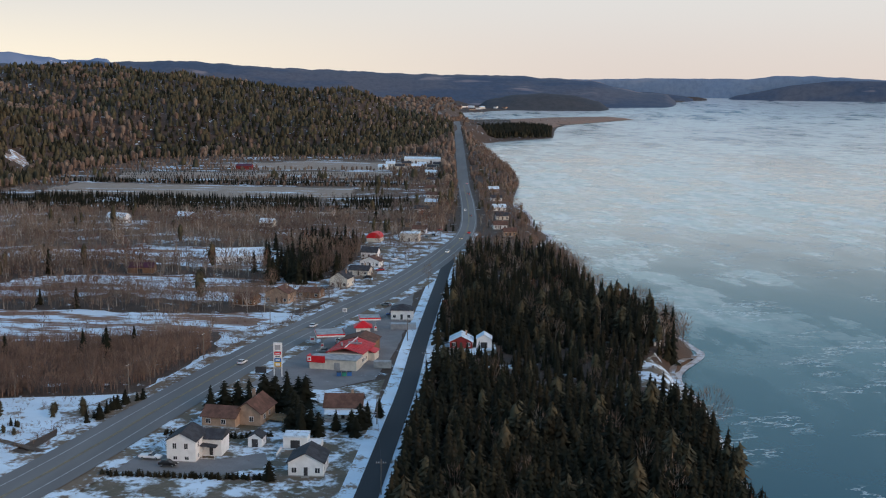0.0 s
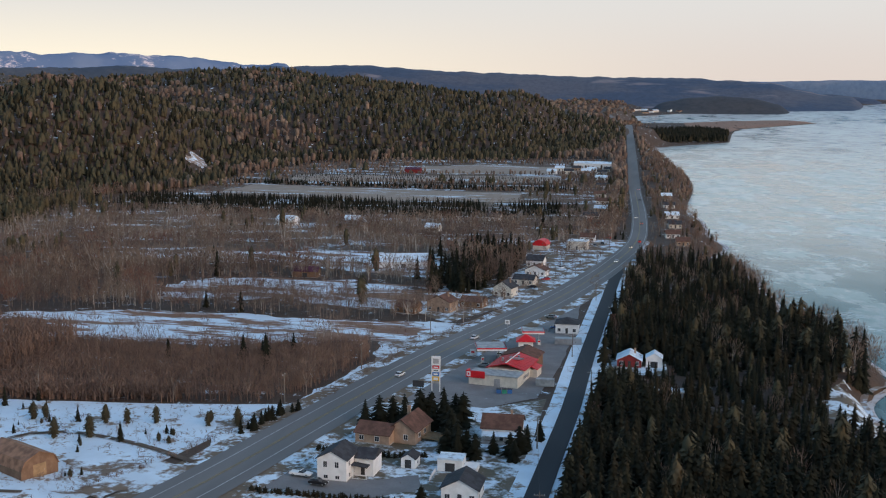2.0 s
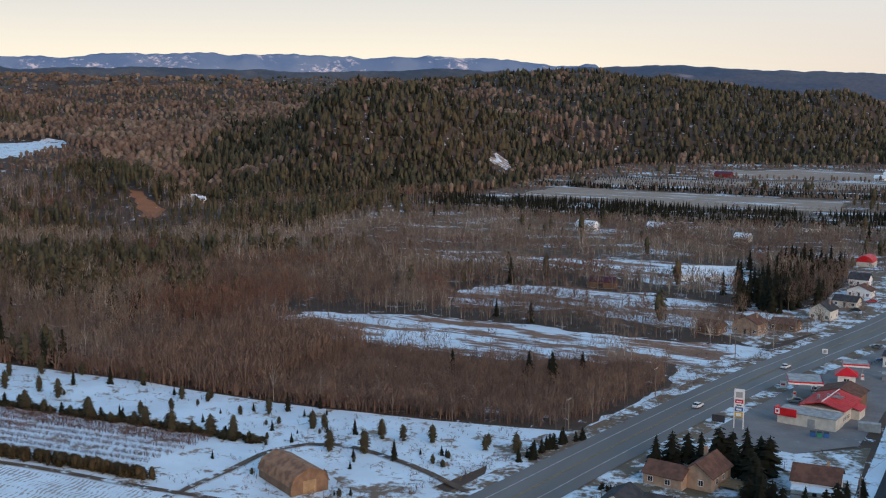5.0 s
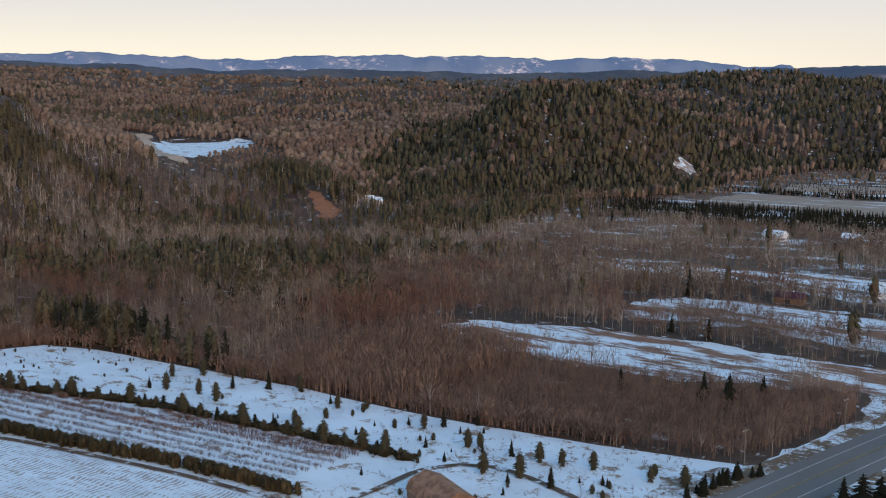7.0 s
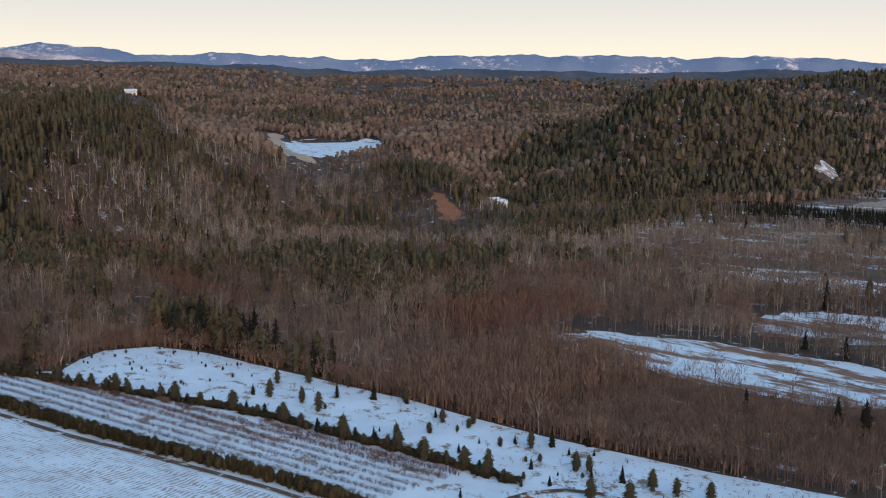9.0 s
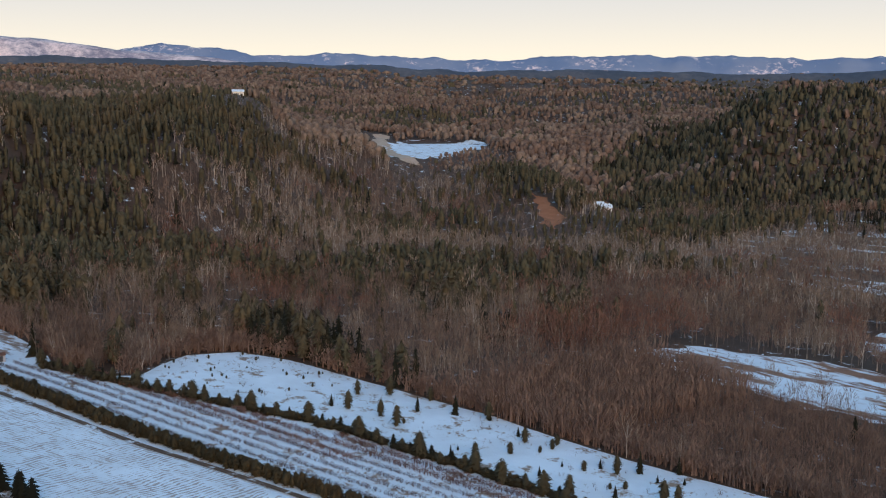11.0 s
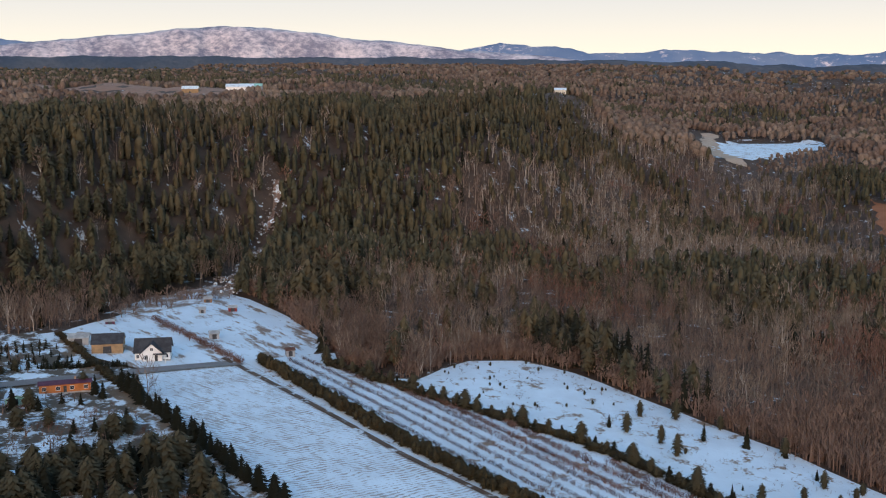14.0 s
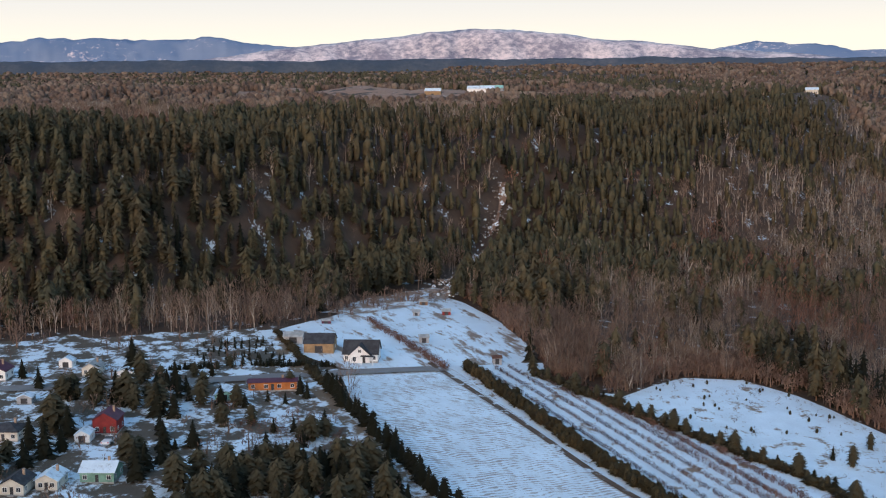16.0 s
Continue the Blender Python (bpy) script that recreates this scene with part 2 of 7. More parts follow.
# ---- mesh helpers ----
def mesh_np(name, verts, faces, smooth=False):
    """A mesh from arrays of vertices and of triangles or quads."""
    verts, faces = np.asarray(verts, dtype=np.float32), np.asarray(faces, dtype=np.int32)
    me = bpy.data.meshes.new(name)
    n, k = faces.shape
    me.vertices.add(len(verts))
    me.vertices.foreach_set("co", verts.ravel())
    me.loops.add(n * k)
    me.loops.foreach_set("vertex_index", faces.ravel())
    me.polygons.add(n)
    me.polygons.foreach_set("loop_start", np.arange(0, n * k, k, dtype=np.int32))
    me.polygons.foreach_set("loop_total", np.full(n, k, dtype=np.int32))
    if smooth:
        me.polygons.foreach_set("use_smooth", np.ones(n, dtype=bool))
    me.update(calc_edges=True)
    return me


def tone(me, values):
    """How far each vertex's tree leans to the darker tone of its kind."""
    me.attributes.new("tone", "FLOAT", "POINT").data.foreach_set("value", np.asarray(values, dtype=np.float32))


def solid(name, me, material, label="", category="", kind="structure"):
    ob = new(name, me)
    me.materials.append(material)
    return tagged(ob, label, category, "", kind)


def inside(poly, x, y):
    """Which of the points lie in the polygon."""
    hit = np.zeros(np.shape(x), dtype=bool)
    for (x0, y0), (x1, y1) in zip(poly, poly[1:] + poly[:1]):
        if y0 == y1:
            continue
        hit ^= ((y0 > y) != (y1 > y)) & (x < (x1 - x0) * (y - y0) / (y1 - y0) + x0)
    return hit


def off_line(line, x, y):
    """The distance of the points from a polyline."""
    best = np.full(np.shape(x), 1e9)
    for (x0, y0), (x1, y1) in zip(line, line[1:]):
        dx, dy = x1 - x0, y1 - y0
        u = np.clip(((x - x0) * dx + (y - y0) * dy) / (dx * dx + dy * dy), 0, 1)
        best = np.minimum(best, np.hypot(x - x0 - u * dx, y - y0 - u * dy))
    return best


def depth_in(poly, x, y):
    """The distance from the polygon's edge, positive inside."""
    return np.where(inside(poly, x, y), 1, -1) * off_line(poly + poly[:1], x, y)


def ease(v):
    v = np.clip(v, 0, 1)
    return v * v * (3 - 2 * v)


def lumps(x, y, size, seed, octaves=4):
    """Smooth noise between about -1 and 1 on arrays, as a sum of turned waves."""
    r = np.random.RandomState(seed)
    out, amp, total = 0, 1.0, 0.0
    for o in range(octaves):
        for _ in range(4):
            a, p = r.uniform(0, 2 * np.pi, 2)
            w = 2 * np.pi / (size * r.uniform(0.7, 1.4))
            out = out + amp * np.sin((x * np.cos(a) + y * np.sin(a)) * w + p + 0.8 * np.sin((x * np.sin(a) - y * np.cos(a)) * w * 0.7 + 2 * p))
        total += amp * 1.8
        amp, size = amp * 0.55, size * 0.47
    return out / total


# ---- the lie of the land ----
HUB = (-10.0, 40.0)
WATER_Z = -6.0
SHORE = [(60, -900), (60, 100), (63, 250), (66, 337), (65, 378), (79, 410), (78, 426), (71, 462), (58, 505), (54, 540), (52, 571), (48, 618), (36, 660), (31, 697), (40, 752), (31, 799), (29, 891), (20, 960), (20, 1010), (32, 1161), (30, 1277), (8, 1500), (-16, 1727), (-38, 1960), (-30, 2106)]
LAND = SHORE + [(133, 2402), (165, 2845), (209, 3197), (461, 3566), (390, 3691), (162, 3594), (46, 3480), (-120, 3420), (-195, 3769), (58, 4050), (459, 4157), (443, 4418), (760, 4560), (913, 4674), (930, 5200), (-6000, 5200), (-6000, -900)]
HILL_W = [(-340, -900), (-360, -200), (-380, 0), (-394, 95), (-428, 150), (-470, 200), (-505, 250), (-512, 330), (-545, 440), (-620, 530), (-740, 625), (-840, 700), (-960, 735), (-1250, 900), (-1800, 1000), (-6000, 1400), (-6000, -900)]
HILL_N = [(-565, 775), (-500, 855), (-462, 960), (-446, 1050), (-440, 1150), (-410, 1290), (-300, 1340), (-200, 1365), (-122, 1410), (-88, 1520), (-74, 1750), (-80, 2040), (-150, 2300), (-300, 2700), (-600, 3300), (-2200, 4300), (-2300, 2400), (-1400, 1900), (-1050, 1650), (-960, 1400), (-880, 1150), (-760, 930), (-640, 800)]
SPUR = (-590, 676)
QUARRY = [(-800, 690), (-782, 735), (-845, 850), (-925, 930), (-1000, 868), (-935, 790), (-862, 712)]


def lake(x, y):
    d = np.hypot(x - HUB[0], y - HUB[1])
    return WATER_Z + 76 * np.clip((d - 2600) / 2200, 0, 2) ** 2


def spur_shape(x, y):
    dx, dy = x - SPUR[0] + 30, y - SPUR[1] - 12
    return np.exp(-((dx * 0.86 - dy * 0.51) / 125) ** 2 - ((dx * 0.51 + dy * 0.86) / 44) ** 2)


def terrain(x, y):
    x, y = np.asarray(x, dtype=float), np.asarray(y, dtype=float)
    d = np.hypot(x - HUB[0], y - HUB[1])
    q = -0.6 * x - 0.8 * y + 105
    z = 1.2 + 24 * np.tanh(0.095 * (np.sqrt(q * q + 900) + q) / 2 / 24)
    far = np.clip(d - 1000, 0, 4000)
    # the side valley behind the spur
    bowl = 36 * ease((-x - 610) / 260) * ease((y - 420) / 200) * ease((2600 - y) / 600) + (0.018 * np.clip(-x - 1000, 0, 1200) + 0.033 * far * ease((-x - 500) / 500)) * ease((y - 600) / 300)
    bowl = bowl + 7 * lumps(x, y, 420, 5) * ease((-x - 800) / 300)
    z = z + bowl
    s = depth_in(HILL_W, x, y)
    width = 85 + 35 * ease((y - 110) / 240)
    west = 63 * ease(s / width) + 0.031 * far + 2 * np.exp(-((x + 915) ** 2 + (y - 575) ** 2) / 170 ** 2)
    west = west - 22 * np.exp(-((x + 0.9 * (y - 215) + 520) / 26) ** 2) * ease((s + 20) / 60) * ease((230 - s) / 150) * (np.abs(y - 260) < 160)
    north_top = (46 - 20 * ease((x + 470) / 160) + 36 * np.exp(-((x + 215) ** 2 + (y - 1960) ** 2) / 140 ** 2) + 58 * np.exp(-((x + 620) ** 2 + (y - 1930) ** 2) / 470 ** 2)
                 + 50 * np.exp(-((x + 622) ** 2 + (y - 1105) ** 2) / 185 ** 2) + 26 * np.exp(-((x + 1100) ** 2 + (y - 2050) ** 2) / 450 ** 2)
                 - 16 * np.exp(-((0.62 * (x + 560) + 0.78 * (y - 1420)) / 110) ** 2) * ease((x + 1000) / 200))
    north = north_top * ease(depth_in(HILL_N, x, y) / 190)
    rough = 6 * lumps(x, y, 190, 9) * ease(np.maximum(s, depth_in(HILL_N, x, y)) / 120)
    z = np.maximum(z, np.maximum(west, north) + np.minimum(z, 20) * 0.6) + rough
    u, v = ((x + 880) * 0.52 + (y - 610) * 0.854), ((x + 880) * 0.854 - (y - 610) * 0.52)
    z = z + 12 * np.exp(-(u / 150) ** 2 - (v / 78) ** 2)
    # side valleys cut into the plateau
    d_w = ease((-x - 900) / 250) * ease((y + 0.62 * x) / 500)
    z = z + d_w * (16 * lumps(x * 0.8 + y * 0.5, y * 0.7 - x * 0.3, 430, 15) + 14 * ease((d - 1700) / 2500)) - 14 * d_w * np.exp(-((x * 0.55 + y * 0.83 - 390) / 70) ** 2)
    z = z + 28 * spur_shape(x, y) + 9 * ease((-x - 1060) / 140) * ease((x + 1850) / 250) * ease((640 - y) / 160)
    pit = ease((depth_in(QUARRY, x, y) + 14) / 26)
    z = z * (1 - pit) + (38 + 0.010 * (y - 780)) * pit
    # the far side of the bay
    level = lake(x, y)
    across = ease((y - 3350) / 250) * ease((x + 1900) / 600)
    over = level + 8 + 55 * ease((d - 4050) / 700) * ease((700 - x) / 600) + 6 * lumps(x, y, 300, 3) * ease((d - 3800) / 300)
    z = z * (1 - across) + np.maximum(over, 0) * across
    point = ease((y - 2150) / 80) * ease((x + 130) / 60)
    z = z * (1 - point) + (level + 5) * point
    # the bank of the river
    edge = depth_in(LAND, x, y)
    bank = 12 + 0.012 * np.clip(d - 500, 0, 4000)
    z = np.where(edge > 0, level + (z - level) * ease((edge + 1.5) / bank), level - 4)
    return z


def ground_at(x, y):
    return float(terrain(np.array([x]), np.array([y]))[0])


ring = np.concatenate([np.linspace(0.02, 140, 16), np.geomspace(150, 4880, 190)])
turns = np.radians(np.concatenate([np.arange(-24, 106, 0.42), np.arange(106, 336, 4.0)]))
rr, aa = np.meshgrid(ring, turns, indexing="ij")
gx, gy = HUB[0] - rr * np.sin(aa), HUB[1] + rr * np.cos(aa)
gz = terrain(gx, gy)
nr, na = rr.shape
idx = np.arange(nr * na).reshape(nr, na)
nxt = np.roll(idx, -1, axis=1)
quads = np.stack([idx[:-1], nxt[:-1], nxt[1:], idx[1:]], axis=-1).reshape(-1, 4)[:, ::-1]
pts = np.stack([gx, gy, gz], axis=-1).reshape(-1, 3)
ground_mesh = mesh_np("ground", pts, quads, True)
solid("ground", ground_mesh, M_ground, "brown forest floor and valley ground with old snow", "ground")

wr = np.concatenate([np.linspace(100, 2600, 26), np.linspace(2700, 4860, 40)])
wt = np.radians(np.linspace(-95, 12, 120))
rr, aa = np.meshgrid(wr, wt, indexing="ij")
gx, gy = HUB[0] - rr * np.sin(aa), HUB[1] + rr * np.cos(aa)
idx = np.arange(rr.size).reshape(rr.shape)
quads = np.stack([idx[:-1, :-1], idx[:-1, 1:], idx[1:, 1:], idx[1:, :-1]], axis=-1).reshape(-1, 4)[:, ::-1]
solid("water", mesh_np("water", np.stack([gx, gy, lake(gx, gy)], axis=-1).reshape(-1, 3), quads, True), M_water, "wide calm river skinned with broken pale ice", "river")


def drape(name, poly, material, lift, label, category, step=4.0, edge=0.0, seed=1):
    """A sheet that follows the ground inside a polygon; edge: how far its rim wanders."""
    rim = []
    for (x0, y0), (x1, y1) in zip(poly, poly[1:] + poly[:1]):
        n = max(1, int(math.hypot(x1 - x0, y1 - y0) / step))
        rim += [(x0 + (x1 - x0) * i / n, y0 + (y1 - y0) * i / n) for i in range(n)]
    r = np.array(rim)
    wander = 0.35 + edge
    r = r + np.stack([wander * lumps(r[:, 0], r[:, 1], 24, seed), wander * lumps(r[:, 0], r[:, 1], 24, seed + 9)], axis=1)
    rim = [tuple(v) for v in r]
    X, Y = np.meshgrid(np.arange(r[:, 0].min(), r[:, 0].max(), step), np.arange(r[:, 1].min(), r[:, 1].max(), step), indexing="ij")
    X, Y = X.ravel(), Y.ravel()
    keep = depth_in(rim, X, Y) > step * 0.5
    every = rim + list(zip(X[keep], Y[keep]))
    co, _, faces, _, _, _ = delaunay_2d_cdt([Vector(v) for v in every], [], [list(range(len(rim)))], 1, 1e-4)
    V = np.array([(v.x, v.y) for v in co])
    Z = terrain(V[:, 0], V[:, 1]) + lift
    return solid(name, mesh_np(name, np.column_stack([V, Z]), [f[:3] for f in faces], True), material, label, category)


def smooth_line(line, step=6.0):
    """Points at even steps along a rounded polyline."""
    p = np.array(line, dtype=float)
    p = np.vstack([2 * p[0] - p[1], p, 2 * p[-1] - p[-2]])
    out = []
    for a, b, c, d in zip(p, p[1:], p[2:], p[3:]):
        n = max(2, int(np.hypot(*(c - b)) / step))
        for u in np.arange(n) / n:
            out.append(0.5 * (2 * b + (c - a) * u + (2 * a - 5 * b + 4 * c - d) * u * u + (3 * b - a - 3 * c + d) * u ** 3))
    return np.array(out + [p[-2]])


def strip(name, line, half, lift, material, label, category, shift=0.0, dashes=0.0, step=6.0, level=None):
    """A band along a line, laid on the ground."""
    c = smooth_line(line, step)
    t = np.gradient(c, axis=0)
    t /= np.linalg.norm(t, axis=1)[:, None]
    nrm = np.stack([t[:, 1], -t[:, 0]], axis=1)
    half = np.broadcast_to(half(c[:, 1]) if callable(half) else half, (len(c),))[:, None]
    cols = [c + nrm * (shift + f * half) for f in (-1, -0.33, 0.33, 1)]
    V = np.stack(cols, axis=1)
    Z = terrain(V[..., 0], V[..., 1])
    Z = np.repeat(Z.mean(axis=1)[:, None], 4, axis=1) + lift if level is None else np.full(Z.shape, level)
    V = np.concatenate([V, Z[..., None]], axis=-1).reshape(-1, 3)
    idx = np.arange(len(V)).reshape(-1, 4)
    rows = idx[:-1]
    keep = np.ones(len(rows), dtype=bool)
    if dashes:
        keep = (np.arange(len(rows)) % 2) == 0
    quads = np.stack([idx[:-1, :-1], idx[:-1, 1:], idx[1:, 1:], idx[1:, :-1]], axis=-1)[keep].reshape(-1, 4)[:, ::-1]
    return solid(name, mesh_np(name, V, quads, True), material, label, category)


HIGHWAY = [(-300, -620), (-205, -220), (-150, 20), (-126, 140), (-104, 247), (-95, 297), (-85, 349), (-75, 395), (-62, 443), (-44, 512), (-26, 615), (-16, 716), (-18, 864), (-27, 1072), (-40, 1409), (-55, 1800), (-72, 2200), (-95, 2420), (-160, 2600), (-290, 2740)]
SIDE_ROAD = [(-60, -600), (-36, -200), (-30, 120), (-27, 243), (-26, 285), (-25, 331), (-25, 393), (-24, 481), (-23, 560), (-22, 600), (-26, 628)]
VILLAGE_ROAD = [(-322, -40), (-330, 61), (-331, 90), (-335, 119), (-341, 157), (-344, 182)]
LANE = [(-392, 131), (-358, 137), (-326, 143), (-294, 150), (-262, 157), (-235, 164)]
FIELD_TRACK = [(-350, 178), (-296, 192), (-259, 201), (-239, 208), (-203, 219), (-176, 224), (-140, 232)]
FARM_TRACK = [(-166, 222), (-167, 245), (-167.5, 266), (-156, 277), (-132, 272), (-112, 262)]
CONIFER_W = [(-520, 250), (-528, 286), (-548, 318), (-578, 343), (-598, 362), (-606, 392), (-624, 425), (-672, 482), (-760, 548), (-820, 592), (-890, 612), (-965, 565), (-1040, 480), (-980, 400), (-900, 340), (-650, 262)]
HEDGE_CONIFER = [(-338, 207), (-309, 221), (-276, 239), (-255, 250), (-229, 257), (-196, 265), (-176, 268)]
HEDGE_CEDAR = [(-344, 188), (-294, 198), (-257, 207), (-237, 213), (-203, 224), (-178, 229)]

NORTH_FIELD = [(-320, 218), (-316, 228), (-325, 238), (-333, 252), (-331, 268), (-318, 278), (-278, 288), (-241, 297), (-194, 300), (-160, 304), (-139, 308), (-113, 314), (-120, 262), (-132, 200), (-180, 225), (-176, 268), (-229, 257), (-276, 239)]
ORCHARD = [(-345, 190), (-294, 200), (-237, 214), (-178, 230), (-150, 236), (-172, 266), (-196, 263), (-229, 255), (-276, 237), (-309, 219), (-347, 206)]
BIG_FIELD = [(-344, 184), (-294, 194), (-237, 208), (-176, 223), (-140, 225), (-150, 120), (-200, 140), (-244, 166), (-262, 159), (-295, 152), (-336, 151)]
TOP_FIELD = [(-346, 184), (-350, 206), (-364, 214), (-400, 212), (-432, 206), (-446, 199), (-418, 160), (-392, 134), (-362, 140), (-344, 152)]
VILLAGE = [(-394, 128), (-340, 150), (-296, 150), (-235, 163), (-215, 150), (-225, 40), (-240, -40), (-372, -40), (-386, 60)]
BROWN_FIELD = [(-272, 392), (-262, 424), (-228, 434), (-182, 438), (-138, 437), (-78, 442), (-76, 425), (-84, 372), (-96, 372), (-102, 402), (-141, 390), (-176, 380), (-224, 384)]
STRIP_FIELD = [(-350, 575), (-309, 592), (-265, 609), (-184, 624), (-125, 628), (-95, 548), (-79, 486), (-88, 468), (-108, 520), (-112, 548), (-158, 556), (-212, 571), (-281, 571)]
PATCH_FIELD = [(-232, 500), (-224, 512), (-195, 528), (-150, 530), (-110, 520), (-92, 470), (-120, 462), (-150, 470), (-168, 480), (-210, 460), (-225, 470)]
TAN_FIELD = [(-405, 960), (-395, 1042), (-129, 1030), (-120, 942), (-250, 925)]
TREE_FARM = [(-372, 1075), (-385, 1140), (-108, 1190), (-100, 1130)]
TAN_FIELD_FAR = [(-320, 1225), (-216, 1300), (-98, 1290), (-90, 1215), (-250, 1190)]
STORE_LOT = [(-80, 330), (-66, 392), (-50, 455), (-36, 520), (-32, 440), (-33, 380), (-36, 340), (-50, 326)]
HOUSE_LOTS = [(-98, 235), (-84, 332), (-50, 326), (-33, 340), (-32, 240), (-34, 180), (-110, 180)]
RIVER_LOTS = [(-18, 374), (-18, 396), (2, 396), (3, 376)]
POINT_LOT = [(48, 338), (54, 328), (63, 320), (64, 376), (59, 386), (52, 368)]
NORTH_LOTS = [(-84, 442), (-52, 512), (-34, 615), (-24, 716), (-56, 716), (-74, 660), (-72, 600), (-78, 530), (-110, 470)]
STREAM = [(-446, 200), (-461, 206), (-472, 207.5), (-484, 216), (-497, 219.5), (-512, 228), (-528, 232), (-543, 240.5), (-557, 242.5), (-568, 250), (-580, 254)]
QUARRY_ROAD = [(-1010, 840), (-960, 800), (-900, 752), (-828, 714), (-786, 700)]
CLIFF = [(-584, 654), (-566, 651), (-544, 640), (-514, 616), (-506, 602), (-520, 606), (-540, 622), (-566, 640)]
SCAR = [(-500, 1112), (-486, 1118), (-484, 1132), (-496, 1150), (-510, 1150)]
ROADSIDE = [(-120, 296), (-106, 318), (-96, 372), (-102, 398), (-78, 442), (-60, 488), (-54, 480), (-70, 425), (-88, 345), (-104, 262), (-112, 262)]
DRIVEWAY = [(-93, 248.5), (-94, 262), (-84, 264), (-68, 258), (-56, 266), (-54, 256), (-64, 249)]
NURSERY = [(-380, 131), (-347, 137), (-347, 113), (-364, 108), (-378, 112)]
VALLEY_FLOOR = [(-425, 600), (-440, 740), (-470, 850), (-440, 960), (-430, 1150), (-400, 1285), (-300, 1335), (-200, 1360), (-110, 1400), (-70, 1400), (-45, 1100), (-40, 820), (-60, 700), (-80, 610), (-130, 628), (-265, 609), (-350, 580)]
PENINSULA = [(-20, 2180), (125, 2400), (150, 2800), (60, 2900), (-60, 2700), (-70, 2300)]
FOOT_SNOW = [(-436, 196), (-450, 206), (-462, 200), (-450, 182), (-428, 158), (-418, 150), (-412, 160)]
PLATEAU_FARM = [(-1235, 120), (-1150, 300), (-1150, 430), (-1240, 500), (-1330, 480), (-1500, 330), (-1480, 120), (-1300, 60)]
SCAR_FRONT = [(-512, 1148), (-484, 1134), (-462, 1092), (-490, 1086)]
FIELD_END = [(-165, 140), (-150, 236), (-112, 316), (-96, 300), (-112, 240), (-130, 140)]
ROAD_EDGE = [(-40, 180), (-22, 180), (-20, 560), (-20, 640), (-30, 640), (-40, 470)]
FIELDS = [(-352, 180), (-350, 213), (-336, 210), (-322, 218), (-318, 228), (-327, 239), (-335, 252), (-333, 270), (-318, 280), (-278, 290), (-241, 299), (-194, 302), (-139, 310), (-108, 317), (-120, 262), (-140, 150), (-235, 163), (-340, 150)]
THICKET = [(-262, 295), (-266, 386), (-224, 380), (-176, 376), (-141, 386), (-104, 396), (-97, 372), (-108, 330), (-116, 317), (-172, 306), (-212, 302)]

drape("valley_floor", VALLEY_FLOOR, M_valley, 0.06, "brown plots and scrub with patches of snow", "ground", 7.0, 6.0)
drape("field_margin", FIELDS, M_snowfield, 0.05, "snowy margins between the fields", "field", 4.0)
drape("snow_field", NORTH_FIELD, M_snowfield, 0.12, "snow-covered tree nursery field", "field", 3.0)
drape("orchard_ground", ORCHARD, M_snowfield, 0.14, "snowy ground between rows of bare bushes", "field", 3.0)
drape("big_snow_field", BIG_FIELD, M_snowrows, 0.12, "snowed-over stubble field", "field", 3.0)
drape("upper_snow_field", TOP_FIELD, M_pasture, 0.13, "snowed-over pasture at the foot of the wooded slope", "field", 3.0)
drape("village_ground", VILLAGE, M_village, 0.10, "snowy gardens and yards of the hamlet", "yard", 3.0, 3.0)
drape("weedy_patch", [(-143, 262), (-122, 267), (-111, 252), (-122, 232), (-140, 238)], M_roadside, 0.2, "tan weedy patch with snow streaks beside the barn", "field", 3.0, 2.5)
drape("roadside", ROADSIDE, M_roadside, 0.13, "snowy strip between the highway and the thicket", "verge", 3.0, 2.0)
drape("driveway", DRIVEWAY, M_gravel, 0.16, "brown gravel driveway of the white house", "driveway", 3.0, 1.0)
drape("brown_meadow", BROWN_FIELD, M_meadow, 0.12, "russet meadow streaked with snow", "field", 3.0, 4.0)
drape("strip_meadow", STRIP_FIELD, M_meadow, 0.12, "snow-streaked meadow behind the trees", "field", 4.0, 5.0)
drape("rough_meadow", PATCH_FIELD, M_meadow, 0.16, "rough brown meadow with snow patches", "field", 4.0, 6.0)
drape("tan_field", TAN_FIELD, M_tan, 0.15, "pale mown field", "field", 8.0, 4.0)
drape("tan_field_beyond", TAN_FIELD_FAR, M_tan, 0.15, "pale mown field below the hill", "field", 8.0, 4.0)
drape("tree_farm_ground", TREE_FARM, M_tan, 0.15, "pale tree farm plot with rows of small trees", "field", 8.0)
drape("store_lot", STORE_LOT, M_gravel, 0.10, "worn grey forecourt with patches of ice", "forecourt", 3.0)
drape("house_lots", HOUSE_LOTS, M_yard, 0.08, "snowy yards and brown lawns", "yard", 3.0)
drape("river_lots", RIVER_LOTS, M_yard, 0.12, "snowy gardens under the spruces", "yard", 3.0)
drape("point_lot", POINT_LOT, M_yard, 0.12, "snowy lawn by the water", "yard", 3.0)
drape("roadside_lots", NORTH_LOTS, M_verge, 0.10, "yards along the highway with snow remains", "yard", 4.0)
drape("plateau_field", PLATEAU_FARM, M_spit, 0.3, "russet stubble field on the plateau", "field", 12.0)
drape("quarry_floor", QUARRY, M_snowfield, 0.3, "snow-covered floor of a gravel pit", "field", 6.0, 8.0)
drape("sand_spit", [(150, 2900), (203, 3197), (450, 3562), (390, 3680), (168, 3588), (52, 3472), (60, 2950)], M_spit, 0.6, "low russet spit of sand and dry grass in the bay", "shore", 14.0)
